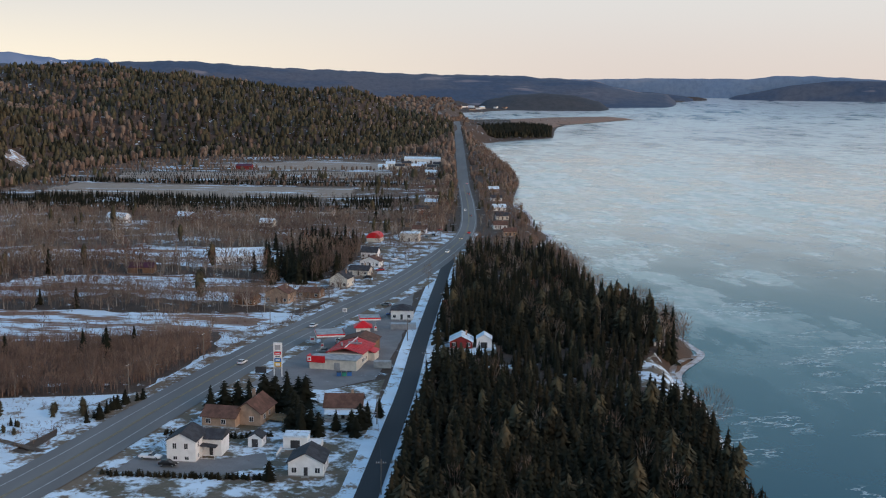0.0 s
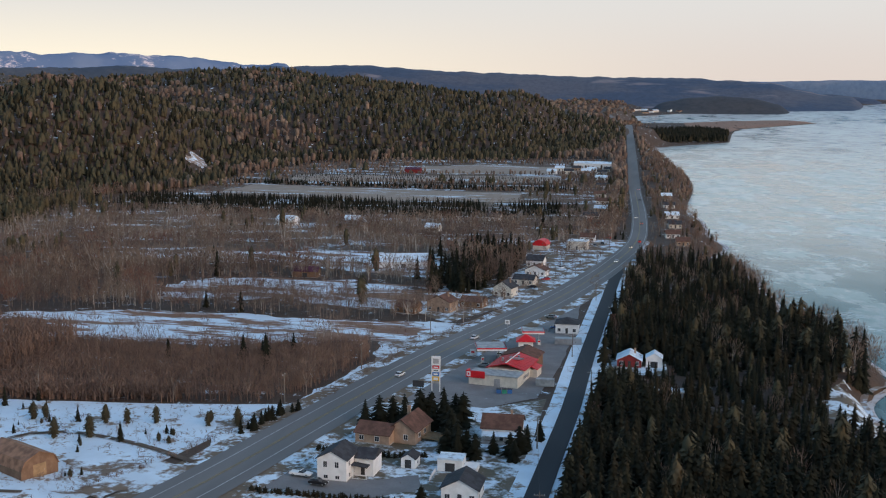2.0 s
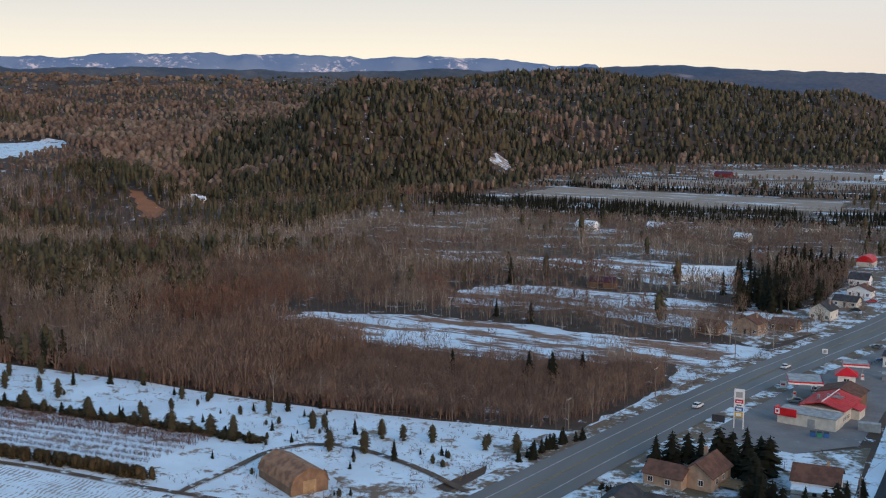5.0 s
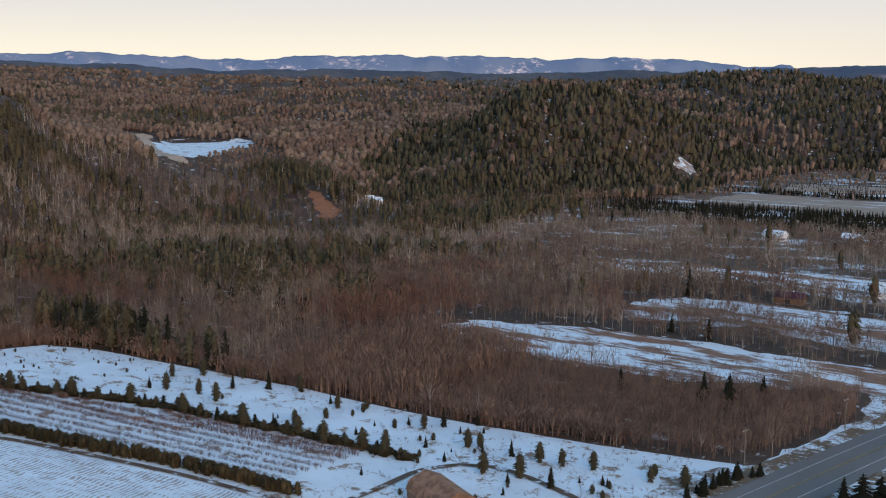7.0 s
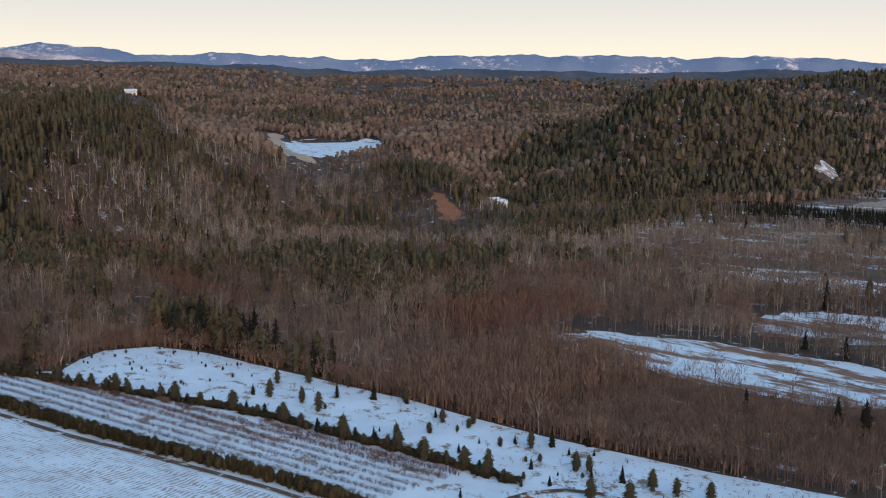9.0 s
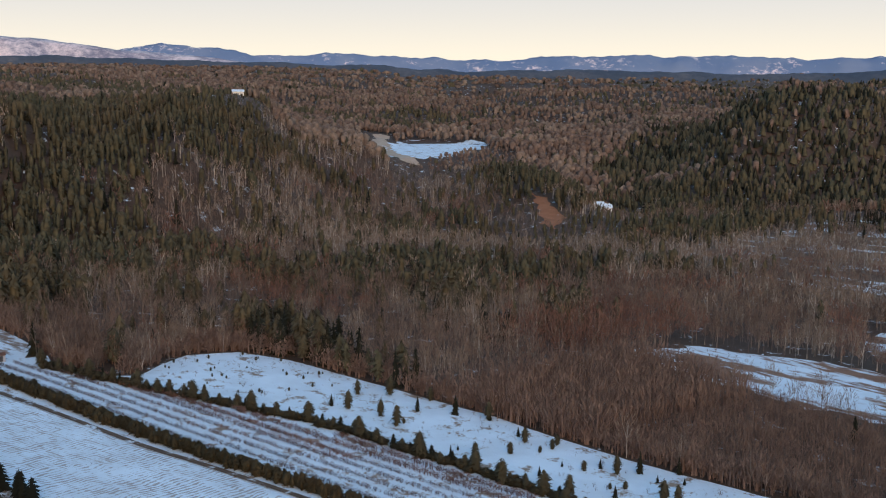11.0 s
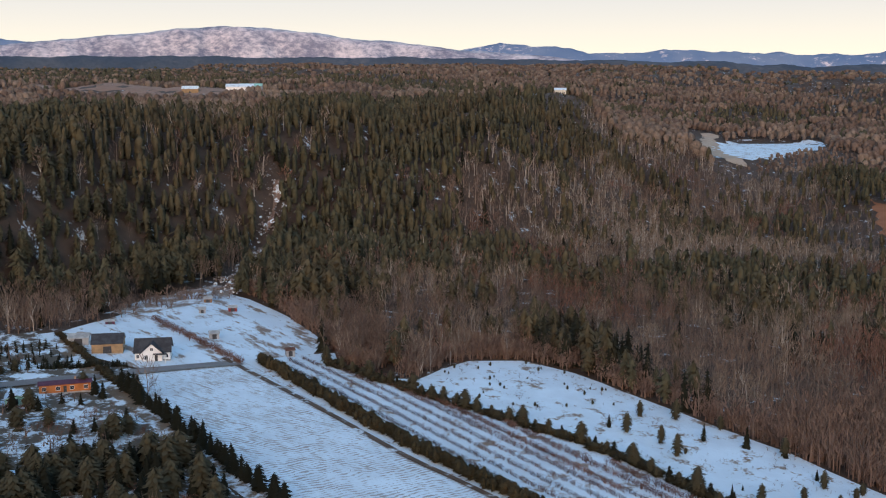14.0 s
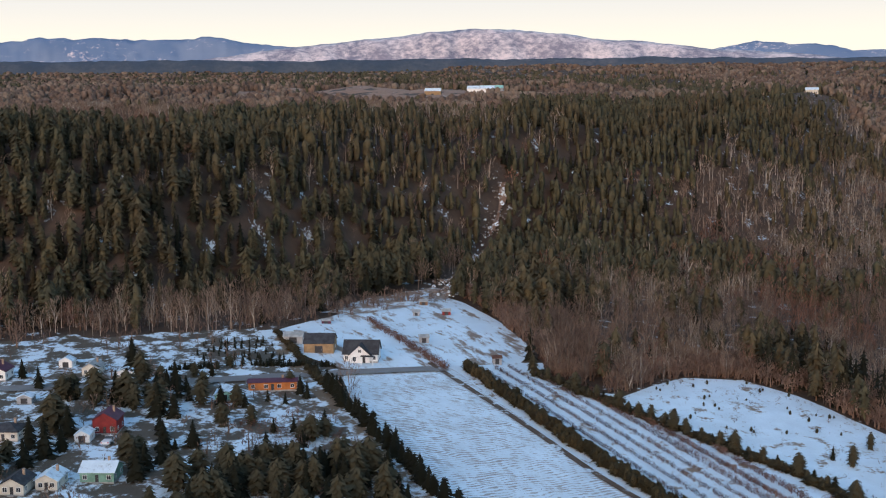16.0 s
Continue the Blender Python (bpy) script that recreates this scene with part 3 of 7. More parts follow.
strip("verge", HIGHWAY[:12], lambda y: 14.0 - 5.0 * ease((y - 560) / 160), 0.20, M_verge, "brown roadside verge with snow", "verge")
strip("road", HIGHWAY, lambda y: 8.6 - 2.8 * ease((y - 560) / 160), 0.34, M_highway, "grey two-lane highway with wide shoulders", "road")
strip("road_line", HIGHWAY[:14], 0.16, 0.40, M_white_line, "white edge line", "road line", 4.6)
strip("road_line", HIGHWAY[:14], 0.16, 0.40, M_white_line, "white edge line", "road line", -4.6)
strip("road_line", HIGHWAY[:14], 0.12, 0.40, M_yellow_line, "yellow centre line", "road line", 0.25)
strip("road_line", HIGHWAY[:14], 0.12, 0.40, M_yellow_line, "yellow centre line", "road line", -0.25)
strip("side_verge", SIDE_ROAD, 6.6, 0.16, M_snowfield, "ploughed snow along the side road", "verge")
strip("side_road", SIDE_ROAD, 2.8, 0.30, M_sideroad, "dark asphalt side road", "road")
strip("village_road", VILLAGE_ROAD, 3.0, 0.32, M_gravel, "grey village road", "road")
strip("lane", LANE, 2.2, 0.26, M_verge, "brown lane lined by trees", "road")
strip("field_track", FIELD_TRACK, 0.85, 0.34, M_dirt, "brown field track", "track")
strip("farm_track", FARM_TRACK, 1.0, 0.34, M_dirt, "brown field track", "track")
strip("shore_bank", [(x - 1.8, y) for x, y in SHORE[0:18]], 1.8, 0.35, M_sand, "sandy bank with snow remains", "shore")
strip("shore_ice", [(x + 0.9, y) for x, y in SHORE[0:18]], 1.5, 0, M_shelf, "rim of pale shelf ice along the bank", "shore", step=3.0, level=WATER_Z + 0.12)

strip("stream_bed", STREAM, lambda y: 2.1 + 1.3 * np.sin(y * 0.9) + 0.7 * np.sin(y * 2.3), 0.25, M_streambed, "snowy boulder bed of a steep stream", "stream", step=2.0)
drape("pit_bank", [(-1016, 840), (-893, 746), (-782, 693), (-772, 704), (-885, 764), (-1008, 852)], M_cutting, 0.5, "pale sandy cutting beside the gravel pit", "bank", 5.0, 4.0)
drape("clay_cliff", CLIFF, M_litter, 0.4, "bare orange clay slope", "cliff", 3.0, 3.0)
drape("pale_scar", SCAR, M_sand, 0.5, "pale bare scar in the wooded hillside", "cliff", 4.0, 3.0)
drape("cut_bank", FOOT_SNOW, M_sand, 0.3, "snowy cut bank at the foot of the wood", "bank", 3.0, 2.0)
# ---- distance ----


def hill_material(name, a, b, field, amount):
    """Far woods with haze painted in: two bluish stand tones and a few pale clearings."""
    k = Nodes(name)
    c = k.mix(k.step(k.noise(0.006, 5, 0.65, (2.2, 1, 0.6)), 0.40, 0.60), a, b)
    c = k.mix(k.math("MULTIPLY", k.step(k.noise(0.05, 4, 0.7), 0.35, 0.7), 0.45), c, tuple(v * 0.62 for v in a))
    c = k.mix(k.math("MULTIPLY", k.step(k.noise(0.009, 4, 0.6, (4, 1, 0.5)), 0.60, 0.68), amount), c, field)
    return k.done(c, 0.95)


M_far_hill = hill_material("far_hazed_hill", (0.062, 0.090, 0.145), (0.110, 0.118, 0.150), (0.34, 0.28, 0.28), 0.55)


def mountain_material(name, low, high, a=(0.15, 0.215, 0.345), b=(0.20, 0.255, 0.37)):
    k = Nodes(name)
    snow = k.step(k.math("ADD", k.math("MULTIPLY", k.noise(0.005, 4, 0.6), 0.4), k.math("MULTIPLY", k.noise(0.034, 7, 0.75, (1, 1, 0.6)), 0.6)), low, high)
    # The blue of a and b paints the haze of distance into the slopes.
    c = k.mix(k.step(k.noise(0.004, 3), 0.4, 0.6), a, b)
    # The pink of the low sun is put into this snow colour.
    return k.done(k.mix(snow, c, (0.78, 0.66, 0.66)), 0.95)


M_mountain = mountain_material("hazed_mountain", 0.54, 0.62)
M_dome = mountain_material("hazed_snowy_mountain", 0.40, 0.62, (0.19, 0.19, 0.26), (0.25, 0.23, 0.29))
M_blue_wood = hill_material("hazed_foothills", (0.052, 0.072, 0.105), (0.085, 0.098, 0.122), (0.22, 0.2, 0.2), 0.25)
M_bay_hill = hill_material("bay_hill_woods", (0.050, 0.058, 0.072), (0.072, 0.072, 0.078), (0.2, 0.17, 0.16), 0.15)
M_blue_hill = hill_material("farthest_hazed_hill", (0.16, 0.235, 0.36), (0.19, 0.255, 0.36), (0.4, 0.38, 0.4), 0.2)


def spot(turn, dist, z=0.0):
    a = radians(turn)
    return HUB[0] - dist * math.sin(a), HUB[1] + dist * math.cos(a), z


def ridge(name, profile, near, far, foot, material, label, seed, relief=0.16, crest=2.5):
    """A range of hills: heights along the compass, sloping to both sides."""
    a = np.arange(profile[0][0], profile[-1][0], 0.12)
    top = np.interp(a, [p[0] for p in profile], [p[1] for p in profile])
    rows = np.linspace(0, 1, 15)
    A, U = np.meshgrid(a, rows, indexing="ij")
    rise = np.where(U < 0.72, ease(U / 0.72) * 0.85 + U / 0.72 * 0.15, ease((1 - U) / 0.28))
    D = near + (far - near) * U
    X, Y = HUB[0] - D * np.sin(np.radians(A)), HUB[1] + D * np.cos(np.radians(A))
    gully = 1 + relief * lumps(X, Y, 260, seed) * (U < 0.7) * np.minimum(1, (0.72 - U) * 3)
    top = foot + (top - foot) * ease(np.minimum(a - a[0], a[-1] - a) / 1.5)
    Z = foot + (top[:, None] - foot) * rise * gully + crest * lumps(A * 80, A * 13, 170, seed + 1, 3) * ease((U - 0.45) / 0.27) * rise
    idx = np.arange(A.size).reshape(A.shape)
    quads = np.stack([idx[:-1, :-1], idx[:-1, 1:], idx[1:, 1:], idx[1:, :-1]], axis=-1).reshape(-1, 4)
    return solid(name, mesh_np(name, np.stack([X, Y, Z], axis=-1).reshape(-1, 3), quads, True), material, label, "mountain")


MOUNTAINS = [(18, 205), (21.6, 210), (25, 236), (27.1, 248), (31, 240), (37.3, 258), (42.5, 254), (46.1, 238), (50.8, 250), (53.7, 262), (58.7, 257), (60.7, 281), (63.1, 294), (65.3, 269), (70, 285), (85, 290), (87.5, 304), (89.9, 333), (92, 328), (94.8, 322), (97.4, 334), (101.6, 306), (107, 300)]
ridge("backdrop_mountains", MOUNTAINS, 4400, 4880, 60, M_mountain, "far mountain range with little snow, tinted blue for haze", 21, 0.16, 7.0)
ridge("backdrop_dome", [(53, 130), (57, 200), (61, 240), (65.2, 264), (68.5, 301), (71.1, 313), (72.2, 333), (73.4, 340), (75.1, 355), (77.2, 361), (79.3, 349), (81, 332), (84, 309), (86.3, 290), (90, 255), (94, 200), (98, 130)], 4250, 4800, 60, M_dome, "broad snow-dusted mountain, its snow tinted pink for low sun", 22)
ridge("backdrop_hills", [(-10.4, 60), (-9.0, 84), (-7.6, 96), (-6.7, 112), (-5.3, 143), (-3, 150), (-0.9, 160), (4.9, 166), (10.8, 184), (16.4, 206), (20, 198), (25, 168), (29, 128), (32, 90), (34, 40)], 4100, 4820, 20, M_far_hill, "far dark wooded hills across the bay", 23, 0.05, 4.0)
ridge("backdrop_blue_hills", [(-27, 150), (-19.4, 154), (-16.5, 168), (-14.3, 170), (-13, 156), (-9, 157), (-5, 150), (0, 140)], 4840, 4890, 50, M_blue_hill, "farthest hills, tinted pale blue for haze", 24, 0.03, 2.0)
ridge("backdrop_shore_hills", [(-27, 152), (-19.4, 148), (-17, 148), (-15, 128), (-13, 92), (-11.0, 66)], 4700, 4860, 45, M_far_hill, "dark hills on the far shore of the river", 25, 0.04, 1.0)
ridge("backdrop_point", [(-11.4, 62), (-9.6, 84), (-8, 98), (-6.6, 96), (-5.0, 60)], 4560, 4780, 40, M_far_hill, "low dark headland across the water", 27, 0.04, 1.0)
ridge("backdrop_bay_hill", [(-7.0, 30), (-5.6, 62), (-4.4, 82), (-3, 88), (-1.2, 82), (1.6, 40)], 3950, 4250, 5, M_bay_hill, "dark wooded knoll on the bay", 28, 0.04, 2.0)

ridge("backdrop_foothills", [(14, 118), (20, 162), (27, 183), (33, 170), (37, 179), (43, 188), (48, 179), (52, 198), (57, 205), (62, 212), (68, 223), (74, 220), (80, 225), (86, 221), (92, 226), (98, 220), (106, 223)], 3990, 4250, 70, M_blue_wood, "low foothills below the mountains, tinted dark blue for haze", 26, 0.05, 4.0)

# ---- trees ----
rng = np.random.RandomState(7)


def sliver(p, q, w, r):
    """A thin triangle from p to q."""
    d = np.array(q) - np.array(p)
    s = np.cross(d, r.normal(size=3))
    s = s / (np.linalg.norm(s) + 1e-9) * w
    return [np.array(p) - s, np.array(p) + s, np.array(q)]


def bare_template(seed, twigs, spread, w, stems=3):
    """A leafless tree of height 1: a trunk, rising limbs and a ragged crown of short twigs."""
    r = np.random.RandomState(seed)
    V, kind = [], []
    lean = r.normal(0, 0.03, 2)
    V += sliver((0, 0, -0.03), (lean[0], lean[1], r.uniform(0.86, 0.98)), w * 1.9, r)
    kind.append(1)
    for k in range(stems - 1):
        a, z = r.uniform(0, 2 * np.pi), r.uniform(0.18, 0.5)
        V += sliver((lean[0] * z, lean[1] * z, z), (0.6 * spread * math.cos(a), 0.6 * spread * math.sin(a), z + r.uniform(0.3, 0.45)), w * 1.3, r)
        kind.append(1)
    for k in range(twigs):
        a, h = r.uniform(0, 2 * np.pi), r.uniform(0.0, 1.0)
        reach = spread * math.sin(math.pi * (0.12 + 0.80 * h)) ** 0.7 * math.sqrt(r.uniform(0.05, 1.0))
        p = np.array([reach * math.cos(a), reach * math.sin(a), 0.30 + 0.58 * h])
        d = np.array([math.cos(a) * 0.42, math.sin(a) * 0.42, 1.0]) + r.normal(0, 0.22, 3)
        V += sliver(p, p + d / np.linalg.norm(d) * r.uniform(0.10, 0.20), w, r)
        kind.append(0)
    V = np.array(V)
    return V, np.arange(len(V)).reshape(-1, 3), np.array(kind)


def fir_template(seed, tiers, sides, width, drop=0.10, low=0.06, power=0.85):
    """A conifer of height 1: tiers of single drooping boughs round a slim core."""
    r = np.random.RandomState(seed)
    V, F = [], []
    core = 0.46 * width
    for s in range(4):
        a = 0.5 * np.pi * s
        V.append((core * math.cos(a), core * math.sin(a), low))
    V.append((0, 0, 1.0))
    F += [(s, (s + 1) % 4, 4) for s in range(4)]
    for k in range(tiers):
        u = k / tiers
        z0 = low + (0.95 - low) * u
        rad = width * (1 - u) ** power * r.uniform(0.75, 1.15) + 0.02
        a0 = r.uniform(0, 6.28)
        for s in range(sides):
            a = a0 + 2 * np.pi * s / sides + r.uniform(-0.3, 0.3)
            L = rad * r.uniform(0.65, 1.2)
            half = 0.30 * L + 0.008
            cx, cy = math.cos(a), math.sin(a)
            zz = z0 + r.uniform(-0.045, 0.045)
            n = len(V)
            V += [(0, 0, zz + 0.10 * (1 - u) + 0.03), (cx * L * 0.55 - cy * half, cy * L * 0.55 + cx * half, zz), (cx * L, cy * L, zz - drop * L / width * r.uniform(0.2, 1.1)), (cx * L * 0.55 + cy * half, cy * L * 0.55 - cx * half, zz)]
            F += [(n, n + 1, n + 2), (n, n + 2, n + 3)]
    return np.array(V), np.array(F)


def pine_template(seed, tiers, width, sides=6, foot=0.16):
    """A pine of height 1: a round-topped crown of overlapping boughs over a bare foot."""
    r = np.random.RandomState(seed)
    V, F = crown_template(seed + 500, 4, 0.62 * width, foot, (0.55, 0.9, 0.62), 0.4)
    V, F = list(map(tuple, V)), list(map(tuple, F))
    for k in range(tiers):
        u = (k + r.uniform(0, 0.6)) / tiers
        z0 = foot + 0.06 + (0.92 - foot - 0.04) * u
        rad = width * math.sin(math.pi * (0.22 + 0.68 * u)) ** 0.8
        a0 = r.uniform(0, 6.28)
        for s in range(sides):
            a = a0 + 2 * np.pi * s / sides + r.uniform(-0.35, 0.35)
            L = rad * r.uniform(0.7, 1.25)
            half = 0.17 * L + 0.012
            cx, cy, zz = math.cos(a), math.sin(a), z0 + r.uniform(-0.10, 0.10)
            n = len(V)
            V += [(0, 0, zz + 0.12), (cx * L * 0.6 - cy * half, cy * L * 0.6 + cx * half, zz + 0.04), (cx * L, cy * L, zz + r.uniform(-0.05, 0.04)), (cx * L * 0.6 + cy * half, cy * L * 0.6 - cx * half, zz + 0.04)]
            F += [(n, n + 1, n + 2), (n, n + 2, n + 3)]
    return np.array(V), np.array(F)


def crown_template(seed, sides, width, low, shape, full=0.0):
    """A far tree's crown of height 1: uneven rings whose widths follow the shape, closed to a tip."""
    r = np.random.RandomState(seed)
    V, F = [], []
    lean = r.normal(0, 0.03, 2)
    for k, w in enumerate(shape):
        z = low + (0.97 - low) * (k + 0.12 + full * k / max(1, len(shape) - 1)) / len(shape)
        a0 = r.uniform(0, 6.28)
        for i in range(sides):
            a = a0 * 0.2 + 2 * np.pi * (i + r.uniform(-0.22, 0.22)) / sides
            rad = width * w * r.uniform(0.72, 1.22)
            V.append((rad * math.cos(a) + lean[0] * z, rad * math.sin(a) + lean[1] * z, z + r.uniform(-0.06, 0.06)))
        if k:
            for i in range(sides):
                p, q = (k - 1) * sides + i, (k - 1) * sides + (i + 1) % sides
                F += [(p, q, q + sides), (p, q + sides, p + sides)]
    V.append((lean[0], lean[1], 1.0))
    top = (len(shape) - 1) * sides
    F += [(top + i, top + (i + 1) % sides, len(V) - 1) for i in range(sides)]
    return np.array(V), np.array(F)


def haze_template(seed, width, low=0.22, twigs=4, fine=0.020, shape=(0.8, 0.95)):
    """A far leafless tree of height 1: a soft upright crown with a few twigs that break its outline, on a thin stem."""
    r = np.random.RandomState(seed)
    V, F = crown_template(seed, 4, width * (0.5 if twigs > 6 else 1.0), low, shape, 0.45)
    V, F = list(map(tuple, V)), list(map(tuple, F))
    for k in range(twigs + 1):
        a, h = r.uniform(0, 6.28), r.uniform(0.30, 0.78)
        p = (0, 0, -0.02) if k == 0 else (0.5 * width * math.cos(a), 0.5 * width * math.sin(a), h)
        q = (0, 0, 0.9) if k == 0 else (1.1 * width * math.cos(a), 1.1 * width * math.sin(a), h + r.uniform(0.15, 0.3))
        n = len(V)
        V += [tuple(v) for v in sliver(p, q, fine * (1.4 if k == 0 else 1.0), r)]
        F.append((n, n + 1, n + 2))
    kind = np.zeros(len(F))
    kind[len(F) - twigs - 1] = 1
    return np.array(V), np.array(F), kind


def scatter(name, templates, x, y, h, wide, material, label, category, sink=0.0, stem=None, smooth=False):
    """One mesh of many trees, each a turned and scaled template."""
    z = terrain(x, y) - sink
    pick = rng.randint(0, len(templates), len(x))
    turn = rng.uniform(0, 2 * np.pi, len(x))
    shade = np.clip(0.5 + 0.48 * rng.normal(size=len(x)), 0, 1)
    VV, FF, KK, TT, base = [], [], [], [], 0
    for t, (V, F, *K) in enumerate(templates):
        sel = np.where(pick == t)[0]
        if not len(sel):
            continue
        c, s = np.cos(turn[sel])[:, None], np.sin(turn[sel])[:, None]
        hh, ww = h[sel][:, None], wide[sel][:, None]
        X = (V[:, 0] * c - V[:, 1] * s) * hh * ww + x[sel][:, None]
        Y = (V[:, 0] * s + V[:, 1] * c) * hh * ww + y[sel][:, None]
        Z = V[:, 2] * hh + z[sel][:, None]
        P = np.stack([X, Y, Z], axis=-1).reshape(-1, 3)
        f = F[None] + (np.arange(len(sel)) * len(V))[:, None, None] + base
        VV.append(P), FF.append(f.reshape(-1, 3)), TT.append(np.repeat(shade[sel], len(V)))
        KK.append(np.tile(K[0], len(sel)) if K else np.zeros(len(sel) * len(F)))
        base += len(P)
    if not VV:
        return None
    ob = new(name, mesh_np(name, np.concatenate(VV), np.concatenate(FF), smooth))
    tone(ob.data, np.concatenate(TT))
    ob.data.materials.append(material)
    if stem:
        ob.data.materials.append(stem)
        ob.data.polygons.foreach_set("material_index", np.concatenate(KK).astype(np.int32))
    return tagged(ob, label, category, "", "stuff")


CLEARED = [FIELDS, THICKET, ROADSIDE, CLIFF, SCAR, FOOT_SNOW, NORTH_FIELD, ORCHARD, BIG_FIELD, TOP_FIELD, VILLAGE, BROWN_FIELD, STRIP_FIELD, PATCH_FIELD, TAN_FIELD, TREE_FARM, TAN_FIELD_FAR, STORE_LOT, ROAD_EDGE, FIELD_END, HOUSE_LOTS, RIVER_LOTS, POINT_LOT, NORTH_LOTS, PLATEAU_FARM, QUARRY]
ROADS = [(HIGHWAY[:11], 15.0), (HIGHWAY[10:], 8.5), (SIDE_ROAD, 6.0), (VILLAGE_ROAD, 5.0), (LANE, 3.0), (FIELD_TRACK, 3.0), (STREAM, 4.5), (QUARRY_ROAD, 19.0)]


def free(x, y):
    ok = (depth_in(LAND, x, y) > 3) & (np.hypot(x + 884, y - 590) > 13)
    for p in CLEARED:
        ok &= ~inside(p, x, y)
    for line, w in ROADS:
        ok &= off_line(line, x, y) > w
    return ok


def sites(near, far, gap, lo, hi, grow):
    """Jittered places for trees in a band of distance and compass."""
    d = near
    out = []
    while d < far:
        g = gap * (1 + grow * (d - near) / near)
        n = int(radians(hi - lo) * d / g)
        a = np.radians(lo + (hi - lo) * (np.arange(n) + rng.uniform(-0.5, 0.5, n)) / n)
        r = d + rng.uniform(-0.6, 0.6, n) * g
        out.append(np.stack([HUB[0] - r * np.sin(a), HUB[1] + r * np.cos(a)], axis=1))
        d += g
    p = np.concatenate(out)
    return p[free(p[:, 0], p[:, 1])]


FIRS_NEAR = [fir_template(s, 11, 5, 0.24, 0.07, 0.03, 0.70) for s in range(8)]
FIRS_MID = [fir_template(s, 6, 5, 0.24, 0.07, 0.04, 0.62) for s in range(20, 26)]
FIRS_FAR = [crown_template(s, 4, 0.24, 0.04, (1.0, 0.62)) for s in range(30, 36)]
PINE_FAR = [crown_template(s, 4, 0.25, 0.06, (1.0, 0.78), 0.35) for s in range(36, 42)] + [crown_template(s, 4, 0.25, 0.04, (1.0, 0.62)) for s in range(42, 48)]
BARE_NEAR = [bare_template(s, 74, 0.22, 0.0062, 5) for s in range(40, 48)]
BARE_MID = [bare_template(s, 32, 0.24, 0.0155, 3) for s in range(50, 62)]
BARE_FAR = [haze_template(s, 0.20) for s in range(60, 68)]
PINE_NEAR = [pine_template(s, 9, 0.22, 9) for s in range(76, 84)]
BARE_LOW = [bare_template(s, 30, 0.30, 0.017, 3) for s in range(90, 100)]
PINE_MID = [pine_template(s, 3, 0.23, 5) for s in range(70, 78)]


def stand(near, far, gap, lo, hi, firs, pines, bare, label, grow):
    p = sites(near, far, gap, lo, hi, grow)
    # the settled valley floor carries low scrub in loose groups, and rows of planted spruces
    flat = inside(VALLEY_FLOOR, p[:, 0], p[:, 1])
    belt = ((p[:, 1] > 805) & (p[:, 1] < 915) & (p[:, 0] > -430) & (p[:, 0] < -60)) | ((p[:, 1] > 1045) & (p[:, 1] < 1078) & (p[:, 0] > -420) & (p[:, 0] < -90))
    sparse = flat & ~belt & (lumps(p[:, 0], p[:, 1], 75, 53) < 0.06)
    sparse |= (p[:, 0] > -25) & (p[:, 1] > 640) & (lumps(p[:, 0], p[:, 1], 50, 57) < 0.15)
    keep = ~sparse | (rng.uniform(size=len(p)) < np.where(p[:, 0] > -30, 0.16, 0.6))
    p, flat, belt = p[keep], flat[keep], belt[keep]
    x, y = p[:, 0], p[:, 1]
    n = len(x)
    # which kind grows where: riverside and slopes carry conifers, the valley floor bare wood
    slope = np.maximum(depth_in(HILL_W, x, y), depth_in(HILL_N, x, y))
    river = (x > -30) & (y < 760)
    k = 0.75 * lumps(x, y, 210, 31) + 0.45 * lumps(x, y, 60, 33)
    south = ease((300 - y) / 90)
    crest = ease((slope - 60) / 60) * ease((330 - slope) / 120) * (y < 760)
    steep = ease((slope + 5) / 40) * ease((250 - slope) / 110)
    north = ease((y - 760) / 90) * ease((depth_in(HILL_N, x, y) + 20) / 40)
    foot = ease((38 - slope) / 30) * south
    mean = 0.04 + 0.66 * steep * south * (1 - 0.7 * foot) + 0.58 * crest * (1 - south) + 0.80 * north + 0.4 * north * ease((x + 480) / 120)
    mean = mean - 0.16 * ease((slope - 330) / 150) * (y < 900)
    mean = mean + 0.40 * ease((x + 640) / 60) * ease((-350 - x) / 60) * ease((900 - y) / 100)
    crease = np.exp(-((0.62 * (x + 560) + 0.78 * (y - 1420)) / 75) ** 2) + 0.8 * np.exp(-((x + 800) ** 2 + (y - 1240) ** 2) / 75 ** 2)
    mean = mean - 0.42 * north * np.minimum(1, crease) - 0.16 * north * (y > 1300) + 0.25 * north * ease((x + 620) / 120)
    patch = 1 / (1 + np.exp(-12 * (mean + (0.62 - 0.10 * north) * k - 0.42)))
    chance = np.where(river, 0.97 + 0.14 * lumps(x, y, 50, 35) - 0.22 * ease((y - 470) / 120), patch)
    chance = np.where(river & (depth_in(LAND, x, y) < 11) & (y > 395), 0.22, chance)
    chance = np.maximum(chance, 1.5 * spur_shape(x, y) - 0.30)
    chance = np.where(belt, 0.96, chance)
    chance = np.where(river, chance, np.minimum(chance, 0.93 + 0.05 * north))
    gully = np.exp(-((x + 640) ** 2 + (y - 235) ** 2) / 75 ** 2) + ease((-x - 590) / 60) * ease((x + 760) / 80) * ease((y - 150) / 60) * ease((300 - y) / 40)
    chance = chance * (1 - 0.42 * np.minimum(1, gully)) * (1 - 0.9 * np.exp(-(off_line([(-600, 440), (-500, 505), (-416, 570), (-385, 700)], x, y) / 38) ** 2))
